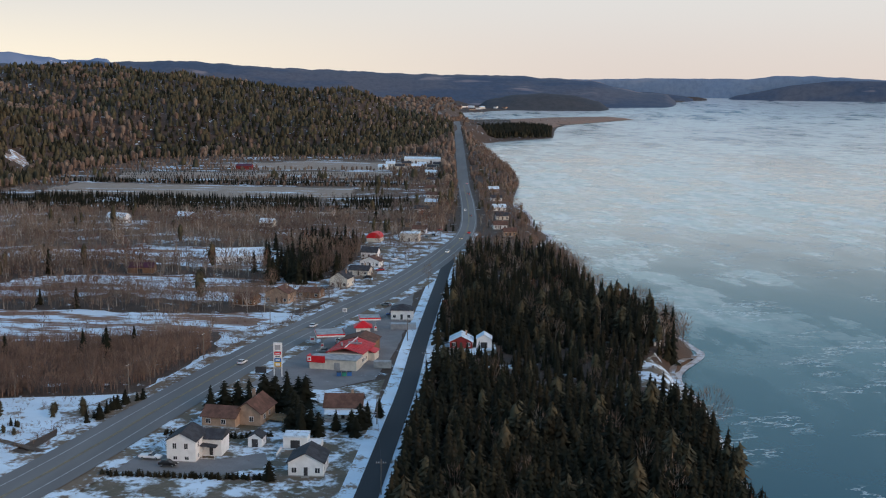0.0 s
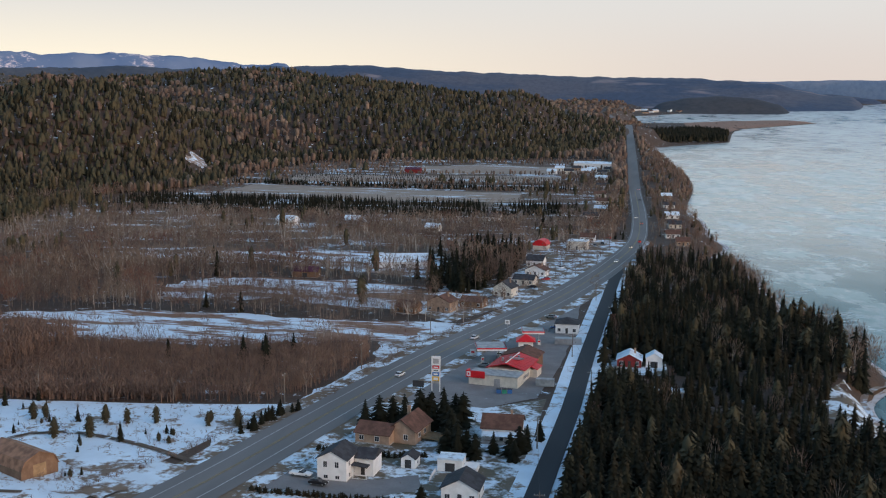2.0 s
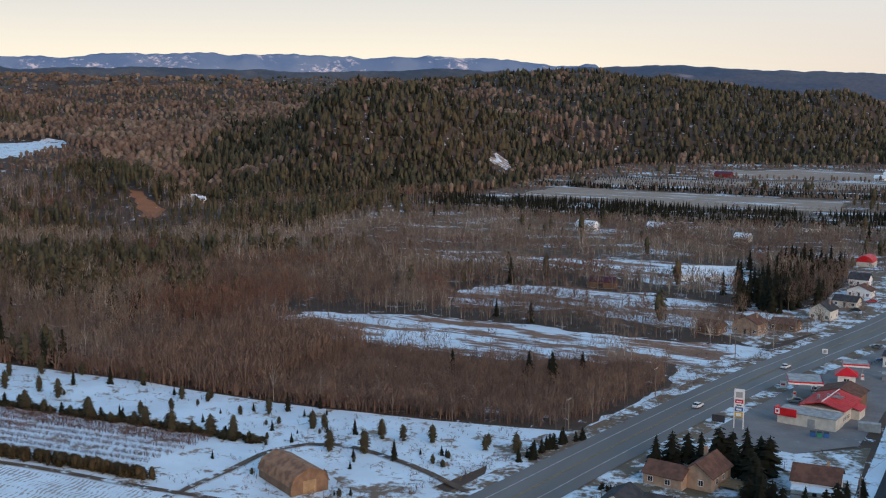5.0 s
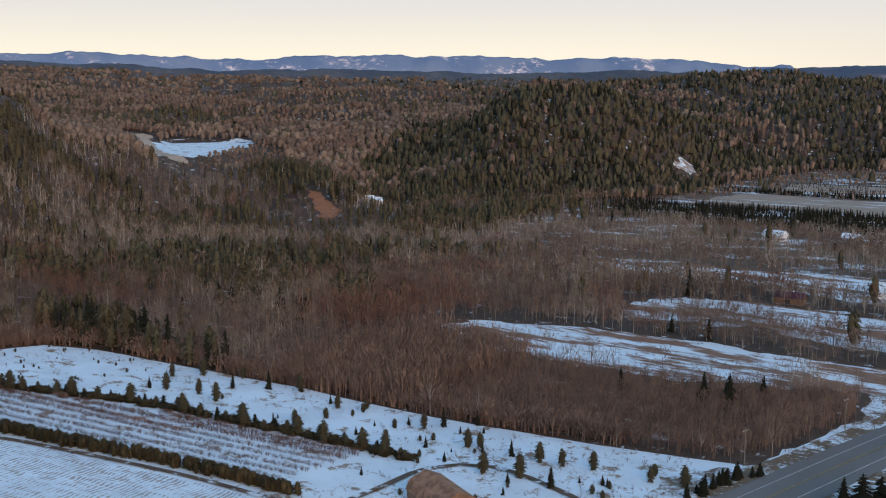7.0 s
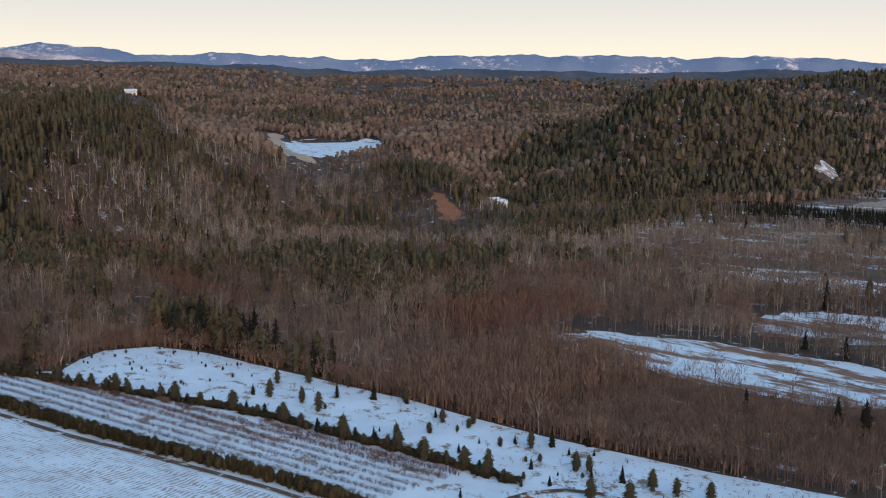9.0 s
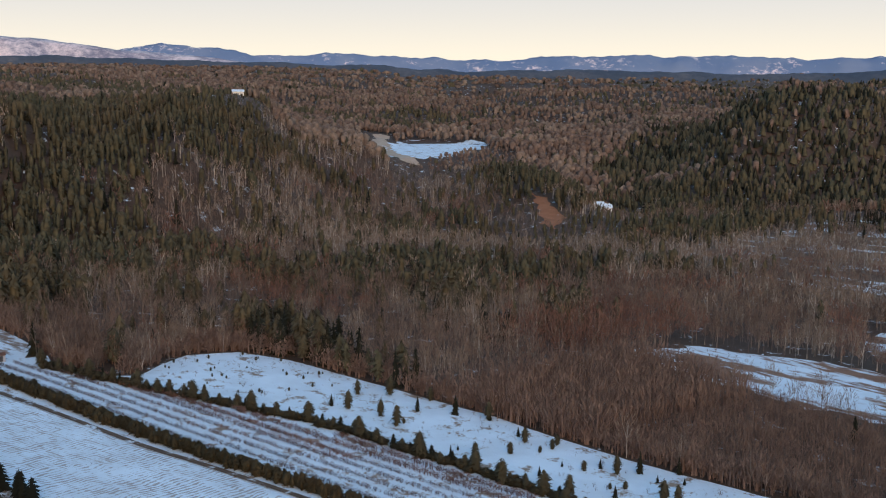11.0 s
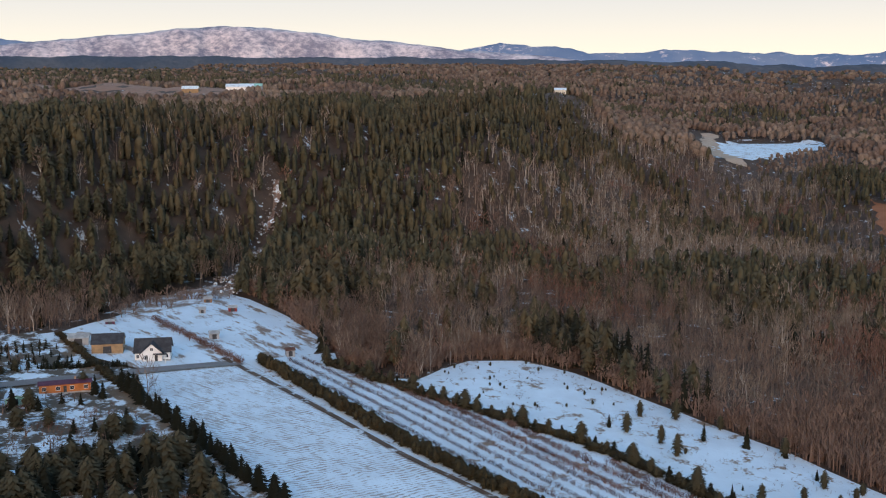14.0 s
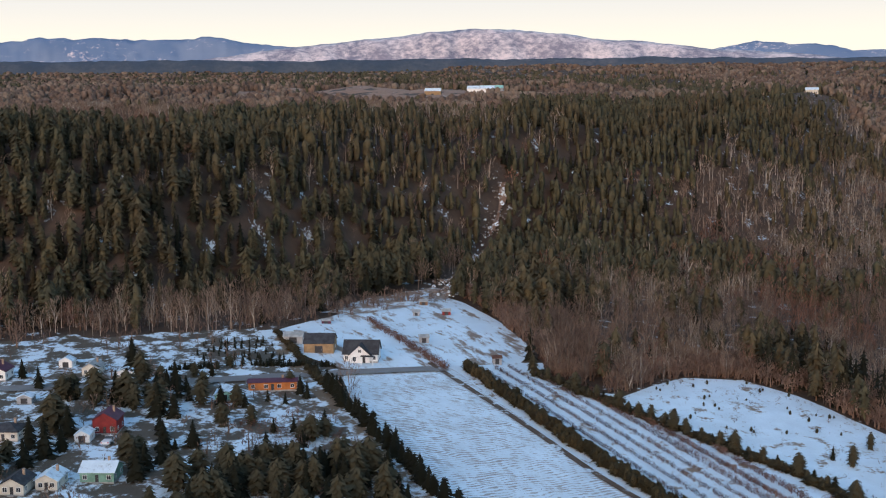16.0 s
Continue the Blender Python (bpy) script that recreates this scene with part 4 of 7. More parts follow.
    bands = (np.hypot(x - HUB[0], y - HUB[1]) > 1450) & (y < 900) & (lumps(x, 0.22 * y, 260, 37) > -0.16)
    chance = np.where(bands, 0.9, chance)
    knoll = np.exp(-(((x + 760) / 75) ** 2 + ((y - 390) / 45) ** 2))
    chance = np.where(knoll > 0.4, np.maximum(chance, 0.85), chance)
    shore = (x > -20) & (y > 640)
    chance = np.where(shore, 0.25, chance)
    chance = np.where(inside(PENINSULA, x, y), 0.95, chance)
    open_land = (x > -335) & (x < -95) & (y > 300) & (y < 690)
    chance = np.where(open_land, 0.012, chance)
    chance = np.where(flat & ~belt, 0.25 * chance, chance)
    # dark conifers are set into the side valleys' creases to stand in for shade
    side = ease((-x - 850) / 150) * (y > -0.62 * x)
    chance = np.maximum(chance, side * 0.85 * ease((-0.05 - lumps(x * 0.8 + y * 0.5, y * 0.7 - x * 0.3, 430, 15) + 0.3 * lumps(x, y, 80, 71)) / 0.3))
    edge = depth_in(CONIFER_W, x, y) + 18 * lumps(x, y, 60, 39)
    chance = np.where(edge > 0, 0.93, np.where((edge > -130) & (x < -610) & (y > 330) & (y < 760), 0.08 + 0.3 * (lumps(x, y, 50, 43) > 0.3), chance))
    chance = np.where(np.hypot((x + 740) * 0.8, y - 577) < 26, 0.95, chance)
    chance = np.where((x > -330) & (y > 1700) & (y < 2600) & (depth_in(HILL_N, x, y) > -25), 0.93, chance)
    chance = np.where((y > 330) & (y < 470) & (x < -290) & (x > -430) & (lumps(x, y, 40, 45) > -0.1), np.maximum(chance, 0.55 * ease(1.6 - np.hypot((x + 358) / 55, (y - 398) / 36))), chance)
    con = rng.uniform(size=n) < chance
    size = np.where(river, rng.uniform(7.5, 13.5, n), np.where(con, rng.uniform(8, 15, n), rng.uniform(8.5, 14, n)))
    size = np.where((y > 640) & (x > -30), size * 0.55, size)
    size = np.where((x > -575) & (x < -455) & (y > 535) & (y < 640), size * 0.62, size)
    size = np.where(inside([(-806, 690), (-790, 740), (-850, 856), (-800, 860), (-700, 745), (-720, 640)], x, y), size * 0.45, size)
    size = np.where(inside([(-625, 770), (-575, 705), (-525, 650), (-500, 672), (-560, 762)], x, y), size * 0.42, size)
    size = np.where(np.hypot(x + 862, y - 568) < 40, size * 0.3, size)
    size = np.where(inside(SCAR_FRONT, x, y), size * 0.3, size)
    size = np.where(belt, size * 0.30, size)
    size = np.where(flat & ~belt & ~con, size * np.where(y > 800, 0.42, 0.72), size)
    size = np.where(((y > 3300) & (x > -900)) | ((y > 2090) & (x > -70) & ~inside(PENINSULA, x, y)), size * 0.35, size)
    size = np.where((x > 4) & (x < 62) & (y > 306) & (y < 392), size * 0.62, size)
    size = np.where((x > -20) & (x < 8) & (y > 345) & (y < 377), size * 0.5, size)
    size = np.where(river & (y > 465), size * 0.78, size)
    size = size * np.where(x < -30, rng.uniform(0.75, 1.12, n), 1.0) * np.where(con & (near >= 1000), 0.82, 1.0)
    wide = rng.uniform(0.8, 1.25, n) * np.where(np.hypot(x - HUB[0], y - HUB[1]) > 1000, 1.0 + 0.22 * np.clip((np.hypot(x - HUB[0], y - HUB[1]) - 1000) / 1400, 0, 2.2), 1.0)
    wide = wide * (2.0 if near >= 2400 else 1.1 if near >= 1000 else 1.04 if near >= 520 else 1.0)
    broad = ~con & (near >= 1000) & (x < -600)
    wide, size = wide * np.where(broad, 1.45, 1.0), size * np.where(broad, 0.85, 1.0)
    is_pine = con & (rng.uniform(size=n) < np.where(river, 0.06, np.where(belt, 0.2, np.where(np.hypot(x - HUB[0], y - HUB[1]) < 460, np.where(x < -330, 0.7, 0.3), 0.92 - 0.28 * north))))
    hue = 1.3 * lumps(x, y, 110, 41) + 0.22 * rng.normal(size=n)
    flank = np.exp(-((x + 830) ** 2 + (y - 650) ** 2) / 90 ** 2)
    band = np.exp(-(off_line([(-600, 430), (-500, 505), (-416, 570), (-385, 700), (-240, 712)], x, y) / 55) ** 2)
    pale = ~con & (hue + 1.2 * band + 1.2 * flank + 0.7 * np.minimum(1, gully) > 0.32)
    tall = np.exp(-((x + 300) ** 2 + (y - 398) ** 2) / 48 ** 2)
    size = np.where(~con & (tall > 0.4), size * 1.25, size)
    russet = ~con & (tall + np.exp(-((x + 475) ** 2 + (y - 310) ** 2) / 75 ** 2) + 0.25 * rng.uniform(size=n) + 0.9 * (lumps(x, y, 85, 47) > 0.42) > 0.62) & ~pale & (near < 1000)
    rest = ~con & ~pale & ~russet
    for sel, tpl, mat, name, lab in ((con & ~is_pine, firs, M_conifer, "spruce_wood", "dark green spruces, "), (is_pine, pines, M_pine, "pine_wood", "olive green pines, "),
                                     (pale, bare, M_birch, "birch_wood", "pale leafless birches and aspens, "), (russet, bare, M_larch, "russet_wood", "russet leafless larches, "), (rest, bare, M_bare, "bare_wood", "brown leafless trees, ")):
        thin = sel & flat & (near < 1200) & ~con & (y < 1000)
        if thin.any():
            scatter(name, BARE_LOW, x[thin], y[thin], size[thin], wide[thin] * 1.2, mat, lab + "among the valley plots", "woods", 0.0, {M_birch: M_stem_pale, M_bare: M_stem, M_larch: M_stem}.get(mat))
        sel = sel & ~thin
        if sel.any():
            scatter(name, tpl, x[sel], y[sel], size[sel], wide[sel], mat, lab + label, "woods", 0.0, {M_birch: M_stem_pale, M_bare: M_stem, M_larch: M_stem}.get(mat), near >= 1000)
    return n


stand(170, 520, 3.3, -22, 105, FIRS_NEAR, PINE_NEAR, BARE_NEAR, "close to the valley fields", 0.22)
stand(520, 1000, 4.4, -6, 102, FIRS_MID, PINE_MID, BARE_MID, "across the valley floor and slopes", 0.45)
stand(1000, 2400, 5.7, -4, 102, FIRS_FAR, PINE_FAR, BARE_FAR, "on the hills", 1.15)
stand(2400, 4600, 25.0, -9, 102, FIRS_FAR, PINE_FAR, BARE_FAR, "on the far plateau", 0.7)
# loose groves of bare trees between the meadows of the valley floor
gx, gy = rng.uniform(-400, -95, 5200), rng.uniform(440, 790, 5200)
ok = (lumps(gx, gy * 1.6, 85, 67) > -0.05) & (off_line(HIGHWAY, gx, gy) > 40)
for poly in (BROWN_FIELD, NORTH_LOTS):
    ok &= ~inside(poly, gx, gy)
for poly in (STRIP_FIELD, PATCH_FIELD):
    ok &= ~inside(poly, gx, gy) | (rng.uniform(size=len(gx)) < 0.12)
gx, gy = gx[ok], gy[ok]
kind = rng.uniform(size=len(gx)) + 0.5 * lumps(gx, gy, 90, 68)
for sel, m, tall in ((kind < 0.45, M_bare, 1.0), ((kind >= 0.45) & (kind < 0.66), M_birch, 1.2), (kind >= 0.66, M_larch, 0.95)):
    scatter("valley_grove", BARE_LOW, gx[sel], gy[sel], tall * rng.uniform(3.0, 7.0, sel.sum()), rng.uniform(0.8, 1.2, sel.sum()), m, "bare alders and birches between snowy meadows", "woods", 0.0, M_stem_pale if m is M_birch else M_stem)
# rows of planted spruces before and behind the pale fields
for y0, x0, x1, tall in ((806, -440, -150, 5.5), (822, -455, -110, 6.0), (840, -330, -90, 5.5), (856, -460, -80, 6.0), (872, -460, -210, 6.0), (888, -455, -70, 6.5), (904, -450, -70, 6.5), (918, -440, -260, 6.0), (1050, -420, -90, 5.0), (1062, -425, -85, 5.5), (1098, -380, -100, 3.0), (1116, -382, -100, 3.0), (1134, -384, -100, 3.0), (1152, -380, -104, 3.0)):
    n = int((x1 - x0) / 2.3)
    px = np.linspace(x0, x1, n) + rng.normal(0, 0.5, n)
    py = y0 + 0.03 * (px + 250) + rng.normal(0, 0.7, n)
    ok = (lumps(px, py * 3, 60, 59) > -0.45) & (off_line(HIGHWAY, px, py) > 12)
    scatter("spruce_row", FIRS_MID, px[ok], py[ok], tall * rng.uniform(0.8, 1.2, ok.sum()), rng.uniform(1.0, 1.4, ok.sum()), M_conifer, "dark planted spruces in a straight row", "woods")
# the dense young growth between the nursery and the meadow
p = np.array(THICKET, dtype=float)
tx, ty = rng.uniform(p[:, 0].min(), p[:, 0].max(), 12500), rng.uniform(p[:, 1].min(), p[:, 1].max(), 12500)
ok = inside(THICKET, tx, ty)
tx, ty = tx[ok], ty[ok]
left = tx < -205
th = np.where(left & (rng.uniform(size=len(tx)) < 0.45), rng.uniform(7, 12, len(tx)), rng.uniform(3.6, 6.2, len(tx)))
THIN = [bare_template(s, 13, 0.28, 0.0125, 2) for s in range(80, 88)]
scatter("thicket", THIN, tx, ty, th, rng.uniform(0.8, 1.3, len(tx)), M_thicket, "dense brown thicket of leafless saplings", "woods")
p = np.array(PENINSULA, dtype=float)
tx, ty = rng.uniform(p[:, 0].min(), p[:, 0].max(), 2000), rng.uniform(p[:, 1].min(), p[:, 1].max(), 2000)
ok = inside(PENINSULA, tx, ty) & (depth_in(LAND, tx, ty) > 6)
scatter("point_wood", FIRS_FAR, tx[ok], ty[ok], rng.uniform(12, 20, ok.sum()), rng.uniform(0.8, 1.2, ok.sum()), M_conifer, "dark spruces on the point in the bay", "woods")

# ---- building kit ----
def part(name, bm, material, parent, label=""):
    """One mesh under a thing or under a part."""
    me = bpy.data.meshes.new(name)
    bm.to_mesh(me)
    bm.free()
    me.materials.append(material)
    ob = new(name, me)
    ob.parent = parent
    return tagged(ob, label)


def thing(name, x, y, turn, label, category, group="", lift=0.0, z=None):
    """An empty at the base of a thing, on the ground."""
    ob = new(name)
    ob.matrix_world = pose(x, y, (ground_at(x, y) if z is None else z) + lift, 0, 0, turn)
    return tagged(ob, label, category, group, "thing")


def box(bm, x0, x1, y0, y1, z0, z1, bevel=0.0):
    v = [bm.verts.new(p) for p in ((x0, y0, z0), (x1, y0, z0), (x1, y1, z0), (x0, y1, z0), (x0, y0, z1), (x1, y0, z1), (x1, y1, z1), (x0, y1, z1))]
    f = [bm.faces.new([v[i] for i in k]) for k in ((3, 2, 1, 0), (4, 5, 6, 7), (0, 1, 5, 4), (1, 2, 6, 5), (2, 3, 7, 6), (3, 0, 4, 7))]
    if bevel:
        bmesh.ops.bevel(bm, geom=list({e for g in f for e in g.edges}), offset=bevel, segments=2, affect="EDGES")
    return bm


def boxes(*rows, bevel=0.0):
    bm = bmesh.new()
    for r in rows:
        box(bm, *r, bevel=bevel)
    return bm


def prism(bm, outline, axis_from, axis_to, axis=1):
    """A solid with the outline (u, z) run along y (axis 1) or x (axis 0)."""
    def at(u, w, z):
        return (u, w, z) if axis == 1 else (w, u, z)
    a = [bm.verts.new(at(u, axis_from, z)) for u, z in outline]
    b = [bm.verts.new(at(u, axis_to, z)) for u, z in outline]
    n = len(outline)
    bm.faces.new(a), bm.faces.new(b[::-1])
    for i in range(n):
        bm.faces.new((a[i], b[i], b[(i + 1) % n], a[(i + 1) % n]))
    bmesh.ops.recalc_face_normals(bm, faces=bm.faces[:])
    return bm


def tube(bm, p, q, r0, r1, sides=6):
    """A tapered round bar from p to q."""
    p, q = Vector(p), Vector(q)
    d = (q - p).normalized()
    u = d.orthogonal().normalized()
    w = d.cross(u)
    rings = [[bm.verts.new(c + (u * math.cos(a) + w * math.sin(a)) * r) for a in [2 * math.pi * i / sides for i in range(sides)]] for c, r in ((p, r0), (q, r1))]
    for i in range(sides):
        j = (i + 1) % sides
        bm.faces.new((rings[0][i], rings[0][j], rings[1][j], rings[1][i]))
    bm.faces.new(rings[0][::-1]), bm.faces.new(rings[1])
    return bm


M_siding_white = plain("white_siding", (0.82, 0.81, 0.80), 0.6, 6.0, 0.10)
M_siding_cream = plain("cream_siding", (0.66, 0.61, 0.53), 0.7, 6.0, 0.15)
M_brick = plain("tan_brick", (0.42, 0.29, 0.21), 0.9)
M_brown_wall = plain("brown_boards", (0.22, 0.13, 0.08), 0.8)
M_orange_wall = plain("orange_boards", (0.50, 0.17, 0.05), 0.7)
M_red_wall = plain("dark_red_boards", (0.24, 0.030, 0.030), 0.7)
M_green_wall = plain("pale_green_siding", (0.20, 0.36, 0.29), 0.7)
M_mint = plain("mint_siding", (0.33, 0.60, 0.54), 0.7)
M_grey_wall = plain("grey_siding", (0.36, 0.36, 0.37), 0.7)
M_concrete = plain("concrete", (0.38, 0.37, 0.36), 0.9)
M_wood = plain("weathered_wood", (0.34, 0.22, 0.12), 0.85)
M_roof_dark = plain("dark_shingles", (0.055, 0.056, 0.064), 0.9, 3.0, 0.35)
M_roof_brown = plain("brown_shingles", (0.145, 0.075, 0.055), 0.9, 3.0, 0.35)
M_roof_grey = plain("grey_roofing", (0.38, 0.40, 0.41), 0.8, 2.0, 0.3)
M_roof_snow = snowy("snowy_roof", (0.16, 0.17, 0.19), (0.22, 0.23, 0.26), 0.30, 0.48, scale=0.4)
M_roof_rust = plain("rusty_metal_roof", (0.33, 0.17, 0.10), 0.7, 2.0, 0.45)
M_roof_red = plain("red_metal_roof", (0.55, 0.026, 0.030), 0.45, 2.0, 0.2)
M_roof_wine = plain("wine_metal_roof", (0.10, 0.030, 0.055), 0.6)
M_red_paint = plain("red_panel", (0.62, 0.018, 0.025), 0.4, 3.0, 0.12)
M_white_paint = plain("white_panel", (0.78, 0.78, 0.78), 0.4, 3.0, 0.1)
M_dark_trim = plain("dark_trim", (0.05, 0.05, 0.055), 0.6)
M_blue_paint = plain("blue_paint", (0.05, 0.16, 0.42), 0.45)
M_yellow_paint = plain("yellow_paint", (0.70, 0.42, 0.04), 0.5)
M_green_paint = plain("green_paint", (0.05, 0.30, 0.20), 0.5)
M_steel = plain("galvanised_steel", (0.42, 0.43, 0.45), 0.45, 4.0, 0.2, 0.7)
M_pole = plain("grey_wood_pole", (0.20, 0.17, 0.145), 0.9)
M_rubber = plain("tyre_rubber", (0.03, 0.03, 0.03), 0.85)


def glass():
    k = Nodes("window_glass")
    return k.done(k.mix(k.noise(0.8, 2), (0.02, 0.024, 0.03), (0.05, 0.055, 0.065)), 0.08, spec=0.6)


M_glass = glass()


def glow(name, color, power):
    k = Nodes(name)
    k.b.inputs["Emission Color"].default_value = (*color, 1)
    k.b.inputs["Emission Strength"].default_value = power
    return k.done(color, 0.4)


M_headlight = glow("headlight_glow", (1.0, 0.82, 0.60), 3.0)
M_taillight = glow("taillight_glow", (1.0, 0.06, 0.02), 2.5)


def window(parent, x, y, z, w, h, face, name="window", deep=0.10):
    """A window on a wall whose outside looks along face: (0, -1), (1, 0) ..."""
    fx, fy = face
    bm, pane = bmesh.new(), bmesh.new()
    for s0, s1, z0, z1 in ((-w / 2 - 0.09, -w / 2, z - 0.1, z + h + 0.1), (w / 2, w / 2 + 0.09, z - 0.1, z + h + 0.1), (-w / 2, w / 2, z - 0.1, z), (-w / 2, w / 2, z + h, z + h + 0.1), (-0.03, 0.03, z, z + h)):
        if fx:
            box(bm, *sorted((x - fx * 0.05, x + fx * deep * 0.6)), y + s0, y + s1, z0, z1)
        else:
            box(bm, x + s0, x + s1, *sorted((y - fy * 0.05, y + fy * deep * 0.6)), z0, z1)
    if fx:
        box(pane, *sorted((x - fx * 0.04, x + fx * 0.025)), y - w / 2, y + w / 2, z, z + h)
    else:
        box(pane, x - w / 2, x + w / 2, *sorted((y - fy * 0.04, y + fy * 0.025)), z, z + h)
    fr = part(name, bm, M_white_paint, parent)
    part("pane", pane, M_glass, fr, "dark reflecting glass")
    return fr


def door(parent, x, y, z, w, h, face, material, label="", name="door"):
    fx, fy = face
    bm = bmesh.new()
    if fx:
        box(bm, *sorted((x - fx * 0.05, x + fx * 0.06)), y - w / 2, y + w / 2, z, z + h, 0.015)
    else:
        box(bm, x - w / 2, x + w / 2, *sorted((y - fy * 0.05, y + fy * 0.06)), z, z + h, 0.015)
    ob = part(name, bm, material, parent, label)
    knob = bmesh.new()
    px, py = (x + fx * 0.10, y + w * 0.35) if fx else (x + w * 0.35, y + fy * 0.10)
    box(knob, px - 0.05, px + 0.05, py - 0.05, py + 0.05, z + h * 0.46, z + h * 0.5)
    part("door_handle", knob, M_steel, ob)
    return ob


def shell(parent, x0, x1, y0, y1, h, rise, ridge, wall, roof, over=0.45, base=0.35, roof_label=""):
    """Foundation, walls up to the gables, and a roof of two thick slopes. ridge: 'y' or 'x'; 'hip' and 'flat' too."""
    part("foundation", boxes((x0 - 0.04, x1 + 0.04, y0 - 0.04, y1 + 0.04, -0.8, base)), M_concrete, parent)
    bm = bmesh.new()
    mx, my = (x0 + x1) / 2, (y0 + y1) / 2
    t = 0.16
    if ridge == "y":
        prism(bm, [(x0, base), (x1, base), (x1, h), (mx, h + rise), (x0, h)], y0, y1, 1)
        k = rise / (mx - x0)
        ro = prism(bmesh.new(), [(x0 - over, h - over * k + 0.03), (mx, h + rise + 0.03), (x1 + over, h - over * k + 0.03), (x1 + over, h - over * k + t + 0.03), (mx, h + rise + t + 0.06), (x0 - over, h - over * k + t + 0.03)], y0 - over, y1 + over, 1)
    elif ridge == "x":
        prism(bm, [(y0, base), (y1, base), (y1, h), (my, h + rise), (y0, h)], x0, x1, 0)
        k = rise / (my - y0)
        ro = prism(bmesh.new(), [(y0 - over, h - over * k + 0.03), (my, h + rise + 0.03), (y1 + over, h - over * k + 0.03), (y1 + over, h - over * k + t + 0.03), (my, h + rise + t + 0.06), (y0 - over, h - over * k + t + 0.03)], x0 - over, x1 + over, 0)
    elif ridge == "hip":
        box(bm, x0, x1, y0, y1, base, h)
        ro = bmesh.new()
        lo = [ro.verts.new(p) for p in ((x0 - over, y0 - over, h), (x1 + over, y0 - over, h), (x1 + over, y1 + over, h), (x0 - over, y1 + over, h))]
        up = [ro.verts.new((v.co.x, v.co.y, h + t)) for v in lo]
        long_x = (x1 - x0) > (y1 - y0)
        g = max(0.1, abs((x1 - x0) - (y1 - y0)) / 2)
        a, b = [ro.verts.new((mx - g, my, h + rise) if long_x else (mx, my - g, h + rise)), ro.verts.new((mx + g, my, h + rise) if long_x else (mx, my + g, h + rise))]
        ro.faces.new(lo[::-1])
        for i in range(4):
            ro.faces.new((lo[i], lo[(i + 1) % 4], up[(i + 1) % 4], up[i]))
        if long_x:
            for f in ((up[0], up[1], b, a), (up[1], up[2], b), (up[2], up[3], a, b), (up[3], up[0], a)):
                ro.faces.new(f)
        else:
            for f in ((up[0], up[1], a), (up[1], up[2], b, a), (up[2], up[3], b), (up[3], up[0], a, b)):
                ro.faces.new(f)
    else:
        box(bm, x0, x1, y0, y1, base, h)
        ro = boxes((x0 - 0.12, x1 + 0.12, y0 - 0.12, y1 + 0.12, h, h + 0.25), (x0 - 0.12, x1 + 0.12, y0 - 0.12, y0 + 0.1, h + 0.25, h + 0.45), (x0 - 0.12, x1 + 0.12, y1 - 0.1, y1 + 0.12, h + 0.25, h + 0.45))
    part("wall", bm, wall, parent)
    return part("roof", ro, roof, parent, roof_label)


def house(name, x, y, turn, w, d, h, rise, ridge, wall, roof, label, category="house", storeys=1, chimney=True, group="", door_m=None, sparse=False):
    """A house with its middle at (x, y), front to the south before it is turned."""
    o = thing(name, x, y, turn, label, category, group)
    rf = shell(o, -w / 2, w / 2, -d / 2, d / 2, h, rise, ridge, wall, roof)
    for s in range(storeys):
        z = 1.05 + s * 2.7
        if z + 1.2 > h:
            break
        for k in np.linspace(-w / 2 + 1.4, w / 2 - 1.4, max(2, int(w / 3.2))):
            if not (s == 0 and abs(k) < 0.9):
                window(o, float(k), -d / 2, z, 1.1, 1.2, (0, -1))
        for side in ((1,) if sparse else (1, -1)):
            for k in np.linspace(-d / 2 + 1.6, d / 2 - 1.6, max(2, int(d / 4))):
                window(o, side * w / 2, float(k), z, 1.0, 1.1, (side, 0))
    door(o, 0.0, -d / 2, 0.35, 0.95, 2.05, (0, -1), door_m or M_dark_trim)
    part("doorstep", boxes((-0.9, 0.9, -d / 2 - 1.1, -d / 2 - 0.02, -0.6, 0.30)), M_concrete, o)
    if chimney:
        ch = part("chimney", boxes((w * 0.18, w * 0.18 + 0.6, d * 0.1, d * 0.1 + 0.6, h, h + rise + 0.9), (w * 0.18 - 0.07, w * 0.18 + 0.67, d * 0.1 - 0.07, d * 0.1 + 0.67, h + rise + 0.9, h + rise + 1.02)), M_brick, o)
    return o


def shed(name, x, y, turn, w, d, h, rise, wall, roof, label, category="shed", ridge="y", doors=True, group=""):
    o = thing(name, x, y, turn, label, category, group)
    shell(o, -w / 2, w / 2, -d / 2, d / 2, h, rise, ridge, wall, roof, 0.25, 0.12)
    if doors:
        door(o, 0, -d / 2, 0.12, min(2.4, w * 0.45), min(2.1, h - 0.35), (0, -1), M_dark_trim)
        window(o, w / 2, 0, min(1.1, h * 0.4), 0.7, 0.6, (1, 0))
    return o


